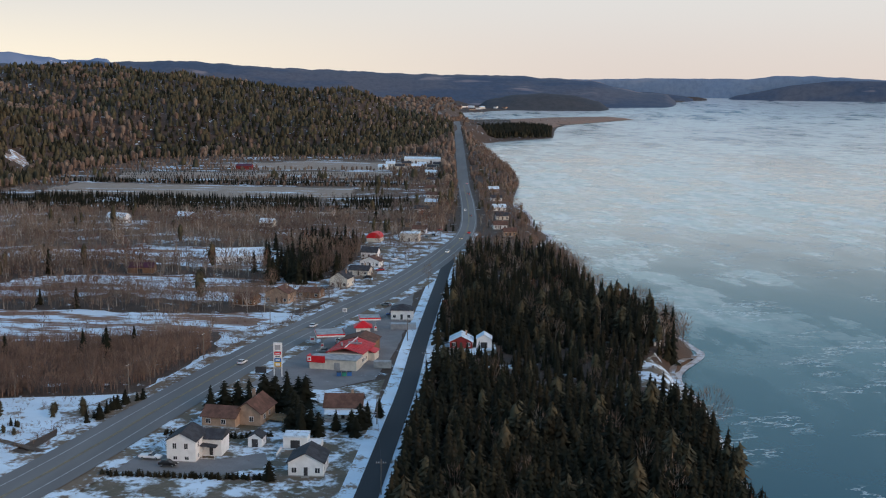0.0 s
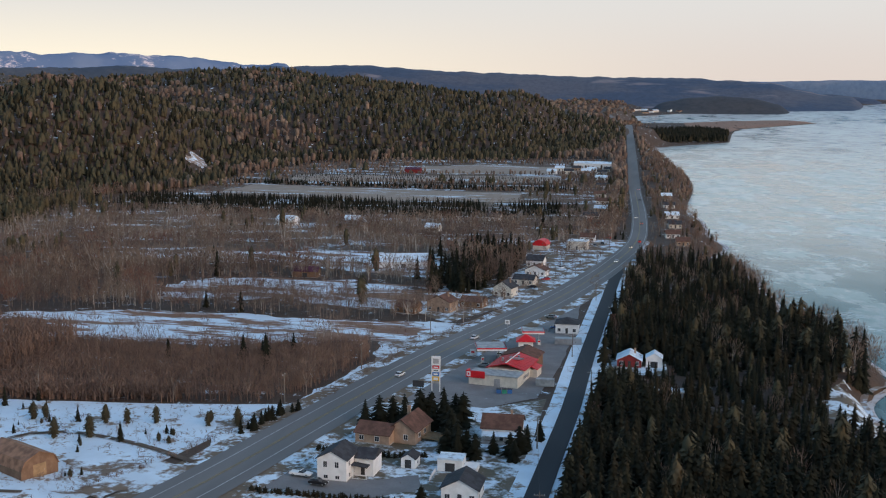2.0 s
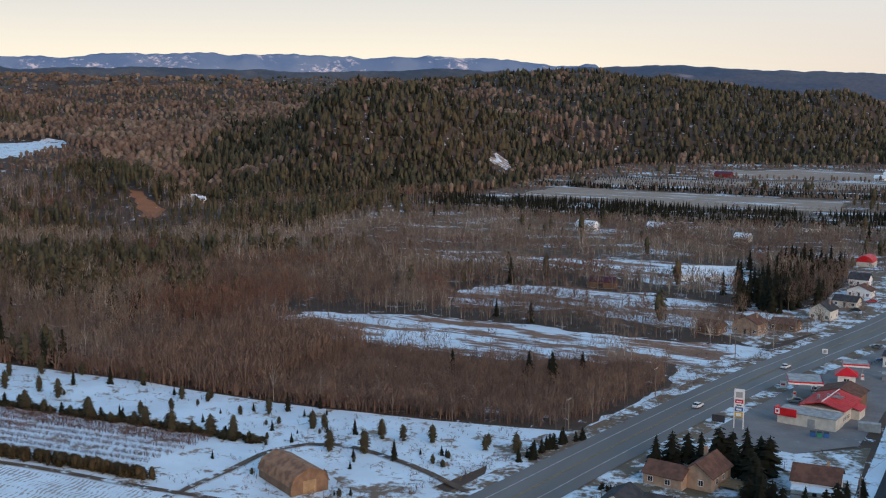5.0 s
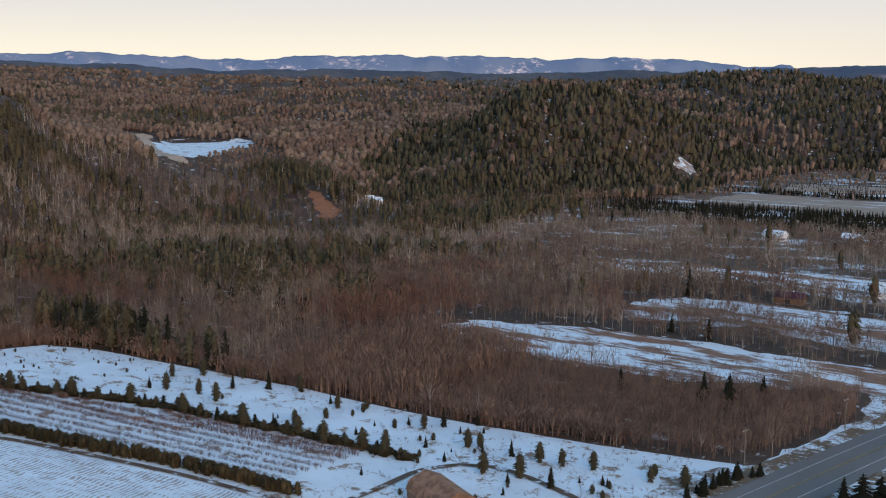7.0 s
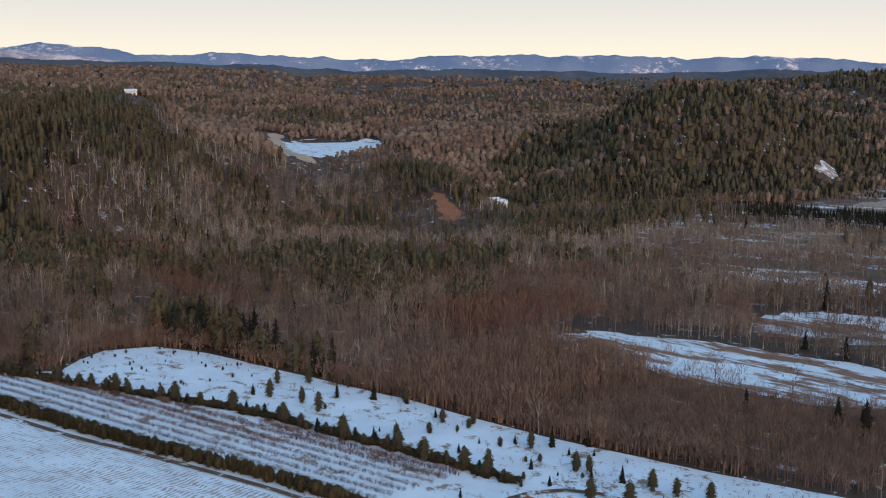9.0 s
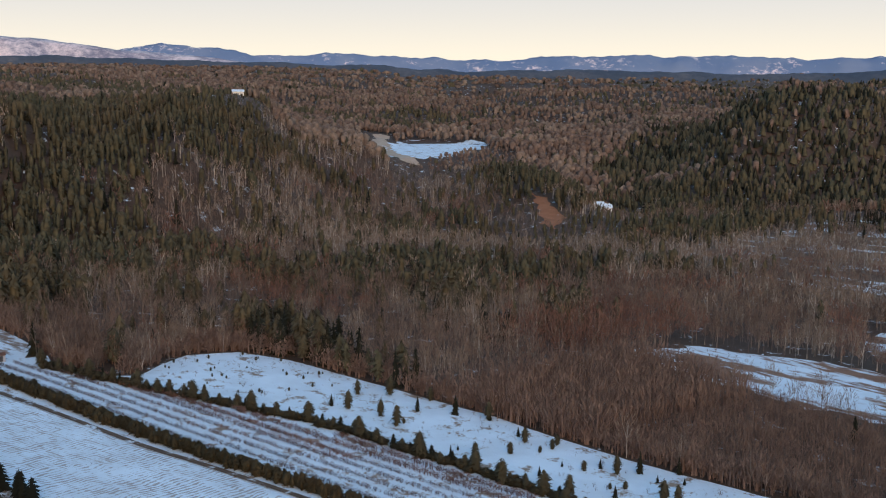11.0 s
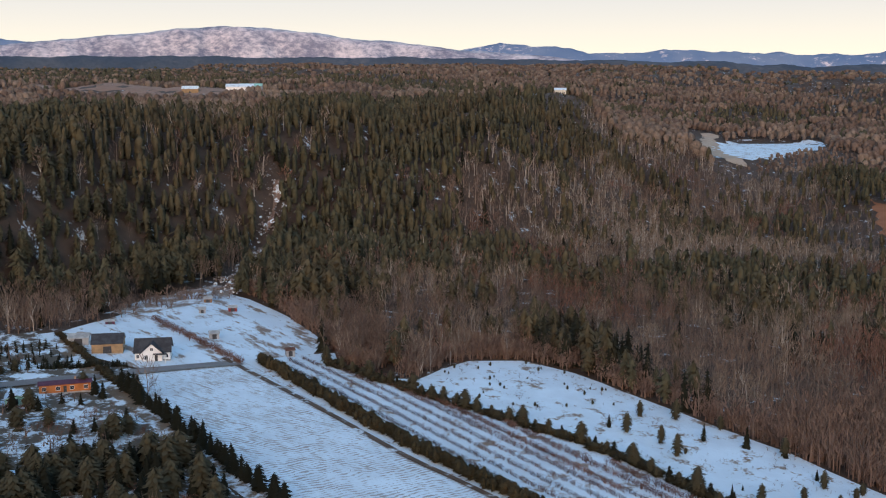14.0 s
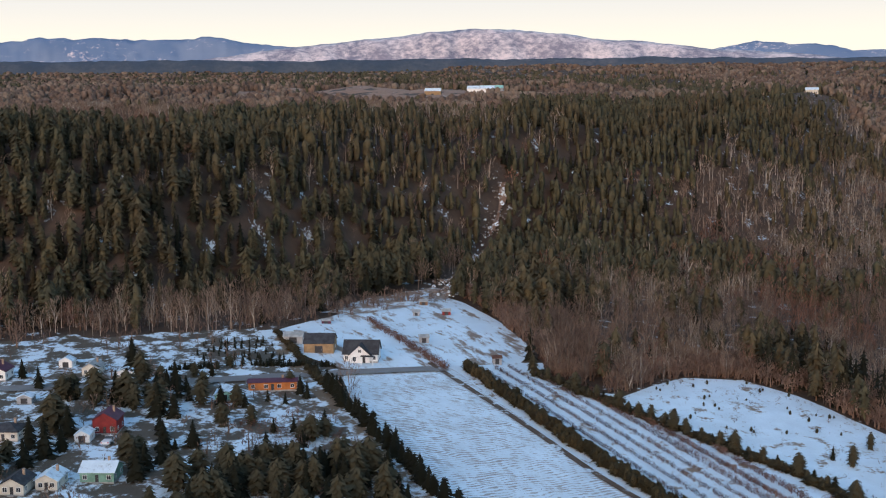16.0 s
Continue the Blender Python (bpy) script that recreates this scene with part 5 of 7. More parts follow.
def car(x, y, turn, paint, label, lights="", truck=False, z=None):
    """A parked or standing car, its nose along +y before it is turned."""
    o = thing("car" if not truck else "pickup_truck", x, y, turn, label, "car", "", 0.36, z)
    L, W = (2.75, 0.98) if truck else (2.25, 0.90)
    bm = prism(bmesh.new(), [(-L, 0.38), (L, 0.36), (L, 0.78), (L * 0.48, 0.98), (-L * 0.9, 1.0), (-L, 0.92)], -W, W, 0)
    bmesh.ops.bevel(bm, geom=bm.edges[:], offset=0.07, segments=2, affect="EDGES")
    part("body", bm, paint, o)
    lo, hi = (-0.35, 1.15) if truck else (-1.7, 1.05)
    bm = prism(bmesh.new(), [(lo, 0.95), (hi, 0.95), (hi - 0.75, 1.46), (lo + 0.35, 1.48)], -W + 0.10, W - 0.10, 0)
    bmesh.ops.bevel(bm, geom=bm.edges[:], offset=0.05, segments=1, affect="EDGES")
    cab = part("cabin", bm, M_glass, o, "dark glass")
    part("roof", prism(bmesh.new(), [(lo + 0.42, 1.47), (hi - 0.82, 1.45), (hi - 0.86, 1.53), (lo + 0.5, 1.55)], -W + 0.13, W - 0.13, 0), paint, o)
    for sx in (-1, 1):
        for yy in (-L * 0.62, L * 0.64):
            wheel = part("wheel", tube(bmesh.new(), (sx * (W - 0.22), yy, 0.33), (sx * (W + 0.01), yy, 0.33), 0.33, 0.33, 14), M_rubber, o)
            part("rim", tube(bmesh.new(), (sx * (W - 0.02), yy, 0.33), (sx * (W + 0.03), yy, 0.33), 0.19, 0.17, 10), M_steel, wheel)
        part("headlight", boxes((sx * W * 0.72 - 0.17, sx * W * 0.72 + 0.17, L - 0.06, L + 0.03, 0.62, 0.78)), M_headlight if "h" in lights else M_white_paint, o)
        part("tail_light", boxes((sx * W * 0.75 - 0.14, sx * W * 0.75 + 0.14, -L - 0.03, -L + 0.05, 0.70, 0.90)), M_taillight if "t" in lights else M_red_paint, o)
    return o


# ---- houses south of the store ----
o = thing("house", -74.6, 261.8, -3, "white two-storey house with dark gable roof and side annex", "house")
shell(o, -3.9, 3.4, -4.6, 4.4, 5.5, 1.9, "y", M_siding_white, M_roof_dark, 0.4)
for wx in (-1.9, 1.0):
    window(o, wx, -4.6, 3.5, 0.9, 1.35, (0, -1))
    window(o, wx + 0.15, -4.6, 0.75, 0.95, 0.8, (0, -1))
for wy in (-2.5, 1.2):
    window(o, 3.4, wy, 3.6, 0.9, 1.2, (1, 0))
    window(o, 3.4, wy, 0.9, 0.9, 1.0, (1, 0))
part("annex_wall", boxes((3.42, 8.2, 1.0, 7.6, -0.4, 4.4)), M_siding_white, o)
part("annex_roof", prism(bmesh.new(), [(0.5, 4.42), (8.0, 4.42), (4.2, 6.2)], 3.44, 8.6, 0), M_roof_dark, o)
part("porch_roof", prism(bmesh.new(), [(3.45, 3.3), (7.4, 2.9), (7.4, 3.05), (3.45, 3.48)], -1.6, 0.96, 1), M_roof_dark, o)
for px in (3.9, 7.2):
    part("porch_post", boxes((px - 0.08, px + 0.08, -1.5, -1.34, -0.4, 2.95)), M_white_paint, o)
part("porch_rail", boxes((3.5, 7.3, -1.55, -1.43, 0.9, 1.0), (3.5, 7.3, -1.55, -1.43, 0.1, 0.2)), M_white_paint, o)
door(o, 5.6, 0.98, 0.3, 0.95, 2.05, (0, -1), M_dark_trim)

o = thing("house", -68.0, 291.0, -9, "tan brick bungalow with two brown shingled gable roofs", "house")
shell(o, -9.2, 0.4, -5.2, 2.6, 2.9, 2.0, "x", M_brick, M_roof_brown, 0.5)
for wx in (-7.4, -3.0):
    window(o, wx, -5.2, 1.0, 1.2, 1.2, (0, -1))
part("main_wall", prism(bmesh.new(), [(-1.2, -0.4), (6.4, -0.4), (6.4, 3.7), (2.6, 6.4), (-1.2, 3.7)], -2.0, 9.5, 1), M_brick, o)
part("main_roof", prism(bmesh.new(), [(-1.8, 3.32), (2.6, 6.45), (7.0, 3.32), (7.0, 3.5), (2.6, 6.66), (-1.8, 3.5)], -2.5, 10.0, 1), M_roof_brown, o, "brown shingles")
part("chimney", boxes((0.4, 1.2, 7.4, 8.2, 3.7, 7.6)), M_brick, o)
window(o, 6.4, 1.2, 1.4, 1.3, 1.2, (1, 0)), window(o, 6.4, 5.0, 1.4, 1.3, 1.2, (1, 0)), window(o, 3.8, -2.0, 1.2, 1.1, 1.3, (0, -1))
part("deck", boxes((6.45, 11.5, 2.0, 8.2, 0.7, 0.85)), M_wood, o, "grey weathered deck")
for dx, dy in ((6.7, 2.2), (11.3, 2.2), (11.3, 8.0)):
    part("deck_post", boxes((dx - 0.08, dx + 0.08, dy - 0.08, dy + 0.08, -0.6, 1.75)), M_wood, o)
part("deck_rail", boxes((6.7, 11.3, 2.1, 2.25, 1.6, 1.7), (11.25, 11.4, 2.2, 8.0, 1.6, 1.7)), M_wood, o)

shed("garden_shed", -59.5, 272.2, -4, 3.6, 4.2, 2.5, 1.1, M_siding_white, M_roof_dark, "small white garden shed with a dark gable roof")
o = shed("outbuilding", -49.2, 272.2, 0, 6.2, 4.6, 3.0, 0.2, M_siding_white, M_roof_snow, "white flat-roofed outbuilding with snow on its roof", ridge="flat")
part("lean_to", boxes((3.15, 6.6, -2.6, 2.0, -0.3, 1.5)), M_siding_white, o)
part("fence_panel", boxes((-3.6, -3.5, -9.5, -2.4, -0.3, 0.9)), M_siding_white, o)
house("garage", -43.0, 253.6, 0, 8.4, 8.6, 3.6, 2.2, "y", M_siding_white, M_roof_dark, "white garage with a dark snow-dusted gable roof", "garage", chimney=False)
o = house("house", -40.6, 300.5, 2, 10.4, 9.0, 3.6, 2.6, "x", M_siding_white, M_roof_brown, "white bungalow with a big brown roof and porch", "house")
part("porch_roof", prism(bmesh.new(), [(-4.5, 2.6), (-7.3, 2.15), (-7.3, 2.32), (-4.5, 2.8)], -5.0, 5.0, 0), M_roof_snow, o, "snow-covered porch roof")
part("porch_floor", boxes((-5.0, 5.0, -7.3, -5.65, -0.4, 0.5)), M_concrete, o)

# ---- the store and its forecourt ----
o = thing("store", -49.4, 350.4, -9, "roadside store: grey flat-roofed wing, red metal roof, red sign board", "store")
o.scale = (0.78, 0.78, 1.0)
part("wing_wall", boxes((-12.6, 8.0, 0.0, 9.0, -0.5, 3.4)), M_siding_cream, o, "cream siding")
part("wing_roof", boxes((-12.9, 8.3, -0.3, 9.3, 3.4, 3.7), bevel=0.05), M_roof_grey, o, "grey flat roof")
part("main_wall", boxes((-7.6, 7.6, 9.35, 28.0, -0.5, 4.0)), M_siding_cream, o)
part("main_roof", prism(bmesh.new(), [(-8.4, 3.9), (0.0, 5.7), (8.4, 3.9), (8.4, 4.1), (0.0, 5.95), (-8.4, 4.1)], 9.35, 30.4, 1), M_roof_red, o, "red sheet-metal roof")
for k in range(9):
    part("roof_seam", prism(bmesh.new(), [(0.0, 5.97), (8.3, 4.14), (8.3, 4.20), (0.0, 6.03)], 10.4 + k * 2.1, 10.48 + k * 2.1, 1), M_roof_red, o)
    part("roof_seam", prism(bmesh.new(), [(-8.3, 4.14), (0.0, 5.97), (0.0, 6.03), (-8.3, 4.20)], 10.4 + k * 2.1, 10.48 + k * 2.1, 1), M_roof_red, o)
part("ridge_cap", boxes((-0.2, 0.2, 9.6, 30.2, 5.92, 6.10)), M_white_paint, o, "pale ridge cap")
part("back_roof", prism(bmesh.new(), [(-9.0, 4.0), (0.0, 6.0), (7.4, 4.0), (7.4, 4.2), (0.0, 6.25), (-9.0, 4.2)], 30.5, 44.0, 1), M_roof_brown, o, "brown shingled rear roof")
part("back_wall", boxes((-8.0, 6.6, 28.02, 43.4, -0.5, 4.05)), M_brown_wall, o)
part("side_roof", prism(bmesh.new(), [(7.65, 3.6), (11.0, 2.7), (11.0, 2.9), (7.65, 3.85)], 19.0, 27.0, 1), M_roof_red, o)
part("side_wall", boxes((7.65, 10.6, 19.4, 26.6, -0.5, 2.75)), M_siding_cream, o)
board = part("sign_board", boxes((-13.6, -5.6, -0.75, -0.32, 2.4, 4.6), bevel=0.04), M_red_paint, o, "red sign board with a white mark")
part("mark", boxes((-13.2, -11.6, -0.80, -0.76, 2.8, 4.3)), M_white_paint, board)
part("mark_inner", boxes((-12.8, -12.0, -0.84, -0.81, 3.2, 3.9)), M_red_paint, board)
part("side_board", boxes((-13.6, -12.95, -0.31, 3.0, 2.4, 4.6)), M_red_paint, o)
door(o, -0.5, 0.0, 0.0, 2.6, 2.5, (0, -1), M_grey_wall, "grey roller door")
for k in range(3):
    part("roof_vent", boxes((-3.4 + k * 2.6, -2.6 + k * 2.6, 15.0 + k * 3, 15.8 + k * 3, 4.6, 6.6)), M_steel, o)
for k in range(4):
    window(o, 7.6, 10.8 + k * 2.0, 1.0, 1.3, 1.2, (1, 0))
part("antenna", boxes((0.4, 4.6, 18.0, 18.5, 5.75, 6.2), (1.2, 4.9, 19.2, 19.7, 5.75, 6.2)), M_steel, o)


def canopy(x, y, turn, w, d, h, label):
    o = thing("fuel_canopy", x, y, turn, label, "canopy", "fuel canopies")
    part("deck", boxes((-w / 2 + 0.2, w / 2 - 0.2, -d / 2 + 0.2, d / 2 - 0.2, h, h + 0.75)), M_roof_grey, o, "grey canopy deck")
    part("fascia", boxes((-w / 2, w / 2, -d / 2, -d / 2 + 0.18, h - 0.05, h + 0.5), (-w / 2, w / 2, d / 2 - 0.18, d / 2, h - 0.05, h + 0.5), (-w / 2, -w / 2 + 0.18, -d / 2 + 0.18, d / 2 - 0.18, h - 0.05, h + 0.5), (w / 2 - 0.18, w / 2, -d / 2 + 0.18, d / 2 - 0.18, h - 0.05, h + 0.5)), M_white_paint, o, "white fascia")
    part("red_band", boxes((-w / 2 - 0.03, w / 2 + 0.03, -d / 2 - 0.03, -d / 2, h + 0.5, h + 0.95), (w / 2, w / 2 + 0.03, -d / 2, d / 2, h + 0.5, h + 0.95), (-w / 2 - 0.03, -w / 2, -d / 2, d / 2, h + 0.5, h + 0.95)), M_red_paint, o)
    for sx in (-w * 0.28, w * 0.28):
        part("column", boxes((sx - 0.2, sx + 0.2, -0.2, 0.2, -0.3, h)), M_steel, o)
        pump = part("fuel_pump", boxes((sx - 0.45, sx + 0.45, -1.8, -1.2, -0.1, 1.9), bevel=0.05), M_white_paint, o, "white and red fuel pump")
        part("pump_face", boxes((sx - 0.35, sx + 0.35, -1.84, -1.8, 1.0, 1.6)), M_red_paint, pump)
        part("island", boxes((sx - 0.8, sx + 0.8, -2.6, 2.6, -0.25, 0.12), bevel=0.04), M_concrete, o)
    return o


canopy(-57.0, 383.0, 14, 10.0, 11.0, 5.0, "fuel canopy with grey top, white fascia and red band")
canopy(-46.0, 413.0, 10, 8.0, 8.0, 4.6, "small fuel canopy beside a red kiosk")
o = thing("kiosk", -47.5, 404.5, 8, "bright red kiosk with a peaked roof and white base", "kiosk")
shell(o, -2.6, 2.6, -2.4, 2.4, 3.2, 2.2, "hip", M_siding_white, M_red_paint, 0.9)
window(o, 0, -2.4, 1.0, 1.6, 1.2, (0, -1)), window(o, 2.6, 0, 1.0, 1.6, 1.2, (1, 0))

o = thing("price_sign", -67.4, 340.8, 0, "tall white roadside fuel sign with coloured panels", "sign")
for sx in (-1.25, 1.25):
    part("post", boxes((sx - 0.14, sx + 0.14, -0.14, 0.14, -0.5, 10.6)), M_white_paint, o)
part("top_panel", boxes((-1.4, 1.4, -0.3, 0.3, 8.4, 11.2), bevel=0.05), M_white_paint, o)
part("emblem", boxes((-0.9, 0.9, -0.36, -0.3, 8.9, 10.5), bevel=0.02), M_grey_wall, o, "grey emblem")
for z0, z1, m, n in ((7.3, 8.2, M_red_paint, "red panel"), (6.3, 7.2, M_white_paint, "price panel"), (5.0, 6.1, M_blue_paint, "blue panel"), (3.4, 4.8, M_yellow_paint, "orange panel"), (2.6, 3.2, M_grey_wall, "grey panel")):
    p = part("panel", boxes((-1.1, 1.1, -0.22, 0.22, z0, z1), bevel=0.03), m, o, n)
    part("text_bar", boxes((-0.7, 0.7, -0.27, -0.225, z0 + 0.3, z1 - 0.3)), M_dark_trim if m is M_white_paint else M_white_paint, p)
o = thing("notice_board", -73.1, 341.5, -5, "dark board on two short posts", "sign")
part("board", boxes((-1.8, 1.8, -0.12, 0.12, 1.0, 3.0), bevel=0.03), M_dark_trim, o)
for sx in (-1.4, 1.4):
    part("post", boxes((sx - 0.08, sx + 0.08, -0.06, 0.06, -0.4, 1.0)), M_steel, o)
o = thing("container", -35.2, 355.0, 3, "pale grey steel storage container", "container")
part("body", boxes((-2.9, 2.9, -1.2, 1.2, 0.12, 2.4), bevel=0.04), M_roof_grey, o)
for k in range(9):
    part("rib", boxes((-2.6 + k * 0.65, -2.4 + k * 0.65, -1.26, -1.2, 0.2, 2.3)), M_roof_grey, o)
for sx in (-2.6, 2.4):
    part("skid", boxes((sx, sx + 0.2, -1.1, 1.1, -0.3, 0.12)), M_wood, o)
o = thing("waste_bins", -46.5, 343.5, 10, "row of blue and green waste bins", "bin")
for k, m in enumerate((M_blue_paint, M_green_paint, M_blue_paint)):
    b = part("bin", boxes((-2.4 + k * 1.7, -1.0 + k * 1.7, -0.7, 0.7, 0.05, 1.35), bevel=0.08), m, o)
    part("lid", boxes((-2.45 + k * 1.7, -0.95 + k * 1.7, -0.75, 0.75, 1.36, 1.48), bevel=0.03), M_dark_trim, b)
house("service_building", -35.2, 436.0, 0, 8.6, 8.0, 4.0, 2.0, "hip", M_siding_white, M_roof_dark, "white cubic service building with a dark hipped roof", "building", chimney=False)
o = thing("tank_yard", -33.5, 415.5, 5, "blue tanks and white bottles in a fenced gas cage", "gas cage")
for k in range(6):
    part("tank", tube(bmesh.new(), (-3.5 + k * 1.5, 0.3 * (k % 2), 0.0), (-3.5 + k * 1.5, 0.3 * (k % 2), 1.9), 0.55, 0.5, 10), M_blue_paint if k % 3 else M_white_paint, o)
part("cage", boxes((-4.6, 5.2, -1.4, -1.32, -0.2, 2.2), (-4.6, 5.2, 1.6, 1.68, -0.2, 2.2), (-4.6, 5.2, -1.4, 1.68, 2.2, 2.3)), M_steel, o)
o = thing("forecourt_sign", -64.0, 388.0, 0, "small white forecourt price board", "sign")
part("board", boxes((-0.9, 0.9, -0.15, 0.15, 0.6, 2.8), bevel=0.05), M_white_paint, o)
part("text_bar", boxes((-0.6, 0.6, -0.2, -0.16, 1.5, 2.1)), M_red_paint, o)
part("post", boxes((-0.1, 0.1, -0.08, 0.08, -0.3, 0.6)), M_steel, o)
o = thing("emblem_sign", -57.0, 424.0, 0, "white emblem sign on a pole by the highway", "sign")
part("pole", tube(bmesh.new(), (0, 0, -0.5), (0, 0, 5.4), 0.12, 0.10), M_steel, o)
part("board", boxes((-0.9, 0.9, -0.15, 0.15, 4.6, 6.2), bevel=0.05), M_white_paint, o)
part("emblem", boxes((-0.5, 0.5, -0.2, -0.16, 4.9, 5.9)), M_grey_wall, o)

# ---- houses along the highway to the north ----
house("house", -104.0, 460.5, -12, 9.0, 8.0, 3.0, 2.0, "x", M_brown_wall, M_roof_brown, "brown bungalow with a low brown roof", "house", sparse=True)
house("house", -90.6, 466.5, -14, 10.5, 8.5, 4.6, 2.4, "y", M_brick, M_roof_brown, "tan house with a brown gable roof", "house", 1, sparse=True)
house("house", -79.3, 478.5, -12, 10.0, 7.5, 2.9, 1.6, "x", M_brown_wall, M_roof_brown, "brown bungalow with a low brown roof and porch", "house", sparse=True)
house("house", -69.6, 507.5, -12, 8.5, 9.0, 4.4, 2.8, "y", M_siding_cream, M_roof_dark, "cream house with a dark steep gable", "house", sparse=True)
house("house", -64.6, 540.0, -10, 10.0, 7.5, 3.0, 1.8, "x", M_siding_cream, M_roof_dark, "cream bungalow with a dark roof", "house", sparse=True)
house("house", -62.0, 567.5, -10, 10.5, 8.0, 3.4, 2.2, "y", M_siding_white, M_roof_brown, "white bungalow with a red-brown roof", "house", sparse=True)
house("house", -66.0, 598.0, -8, 9.0, 8.0, 3.6, 2.4, "x", M_siding_white, M_roof_dark, "white house with a dark roof among trees", "house", sparse=True)
o = thing("shed", -70.5, 664.0, -8, "round-topped shed with a bright red roof", "shed")
arch = [(4.2 * math.cos(a), 2.6 + 3.4 * math.sin(a)) for a in np.linspace(0, math.pi, 13)]
part("roof", prism(bmesh.new(), arch, -5, 5, 1), M_red_paint, o, "bright red barrel roof")
part("wall", boxes((-4.1, 4.1, -4.8, 4.8, -0.4, 2.58)), M_siding_cream, o)
house("workshop", -49.2, 668.0, -5, 11.5, 9.0, 5.2, 0.6, "flat", M_siding_cream, M_roof_snow, "cream flat-roofed workshop beside the highway", "building", chimney=False, sparse=True)
for hx, hy, w, roof, wall in ((-46, 706, 9, M_roof_brown, M_siding_white), (-58, 740, 10, M_roof_dark, M_brick), (-44, 778, 9, M_roof_dark, M_siding_cream), (-52, 830, 11, M_roof_dark, M_siding_white), (-48, 884, 10, M_roof_snow, M_brick), (-50, 946, 11, M_roof_brown, M_siding_white), (-56, 1010, 10, M_roof_brown, M_siding_cream), (-58, 1090, 12, M_roof_dark, M_siding_white), (-64, 1165, 12, M_roof_snow, M_siding_white)):
    house("house", hx, hy, -4, w, 8, 3.2, 2.0, "x", wall, roof, "small house beside the highway with winter yard", "house", group="houses along the far highway", sparse=True)
for hx, hy, w, roof, wall in ((6, 735, 9, M_roof_brown, M_siding_white), (8, 790, 9, M_roof_dark, M_siding_cream), (12, 700, 8, M_roof_brown, M_brick), (6, 850, 10, M_roof_snow, M_siding_white), (4, 925, 9, M_roof_dark, M_siding_white), (2, 1010, 9, M_roof_snow, M_brown_wall)):
    house("house", hx, hy, 6, w, 7.5, 3.1, 2.0, "x", wall, roof, "small shore house between the highway and the river", "house", group="shore houses", sparse=True)
shed("long_barn", -136.0, 582.0, 18, 30.0, 15.0, 3.2, 3.4, M_siding_white, M_roof_snow, "long low barn with a snow-white roof", "barn", "x")
shed("barn", -174.5, 538.0, 4, 13.0, 8.0, 3.0, 2.0, M_brown_wall, M_roof_wine, "dark brown barn with a wine red roof", "barn", "x")
house("farmhouse", -256.0, 742.0, -15, 14.0, 9.0, 4.2, 2.4, "x", M_siding_white, M_roof_snow, "white farmhouse under a snowy roof", "farmhouse", sparse=True)
house("farmhouse", -214.0, 760.0, -12, 11.0, 8.0, 3.4, 2.4, "x", M_grey_wall, M_roof_snow, "grey house with a snowy roof among bare trees", "house", sparse=True)
house("house", -150.0, 730.0, -10, 9.0, 8.0, 3.4, 2.2, "x", M_siding_cream, M_roof_snow, "small house hidden among bare trees", "house", sparse=True)
house("house", -120.0, 800.0, -10, 10.0, 8.0, 3.4, 2.2, "x", M_siding_white, M_roof_dark, "white house hidden among trees", "house", sparse=True)
shed("mill_hall", -80.0, 1292.0, -4, 44.0, 16.0, 5.5, 2.0, M_siding_white, M_roof_snow, "long white industrial hall at the foot of the hill", "hall", "x")
shed("red_hall", -269.0, 1190.0, -3, 17.0, 9.0, 4.0, 2.0, M_red_wall, M_roof_wine, "dark red farm shed on the far field", "shed", "x")
for k in range(8):
    house("house", -120 + (k % 4) * 18 + 5 * (k // 4), 1215 + (k // 4) * 30 + 6 * (k % 3), -5 + 4 * (k % 3), 10, 8, 3.4, 2.2, "x", (M_siding_white, M_siding_cream, M_brick)[k % 3], (M_roof_snow, M_roof_dark)[k % 2], "small far house with winter yard near the hill", "house", group="far houses", sparse=True)

# ---- in the riverside wood ----
house("house", -10.0, 388.5, 0, 8.0, 8.5, 2.7, 2.0, "y", M_red_wall, M_roof_snow, "dark red house with a snowy gable roof among spruces", "house", sparse=True)
shed("shed", -1.8, 388.5, 0, 5.4, 5.4, 3.4, 1.6, M_siding_white, M_roof_snow, "white shed with a rounded snowy roof among spruces")
shed("carport", 2.5, 349.5, 0, 10.0, 4.0, 2.3, 0.1, M_grey_wall, M_roof_snow, "low grey carport with a flat snowy roof", "carport", "flat")
shed("shed", -10.0, 342.0, 4, 5.0, 4.0, 2.4, 1.0, M_brown_wall, M_roof_snow, "brown shed with a snowy roof")
shed("boathouse", 61.0, 396.0, 10, 2.6, 3.0, 1.8, 0.9, M_siding_white, M_roof_snow, "small white boathouse on the bank")

# ---- the hamlet below the slope ----
o = thing("house", -354.5, 158.5, 76, "white cottage with dark steep roofs and a front gable", "house")
o.scale = (0.84, 0.84, 0.84)
shell(o, -6.0, 6.0, -3.6, 5.0, 3.2, 3.8, "x", M_siding_white, M_roof_dark, 0.5)
part("front_gable", prism(bmesh.new(), [(-3.6, 0.2), (3.4, 0.2), (3.4, 3.2), (-0.1, 6.3), (-3.6, 3.2)], -5.4, 0.4, 1), M_siding_white, o)
part("gable_roof", prism(bmesh.new(), [(-4.2, 2.72), (-0.1, 6.33), (4.0, 2.72), (4.0, 2.9), (-0.1, 6.55), (-4.2, 2.9)], -5.9, 0.6, 1), M_roof_dark, o)
part("porch_roof", prism(bmesh.new(), [(0.4, 2.75), (5.0, 2.75), (5.0, 2.9), (0.4, 2.95)], -7.2, -5.45, 1), M_roof_dark, o)
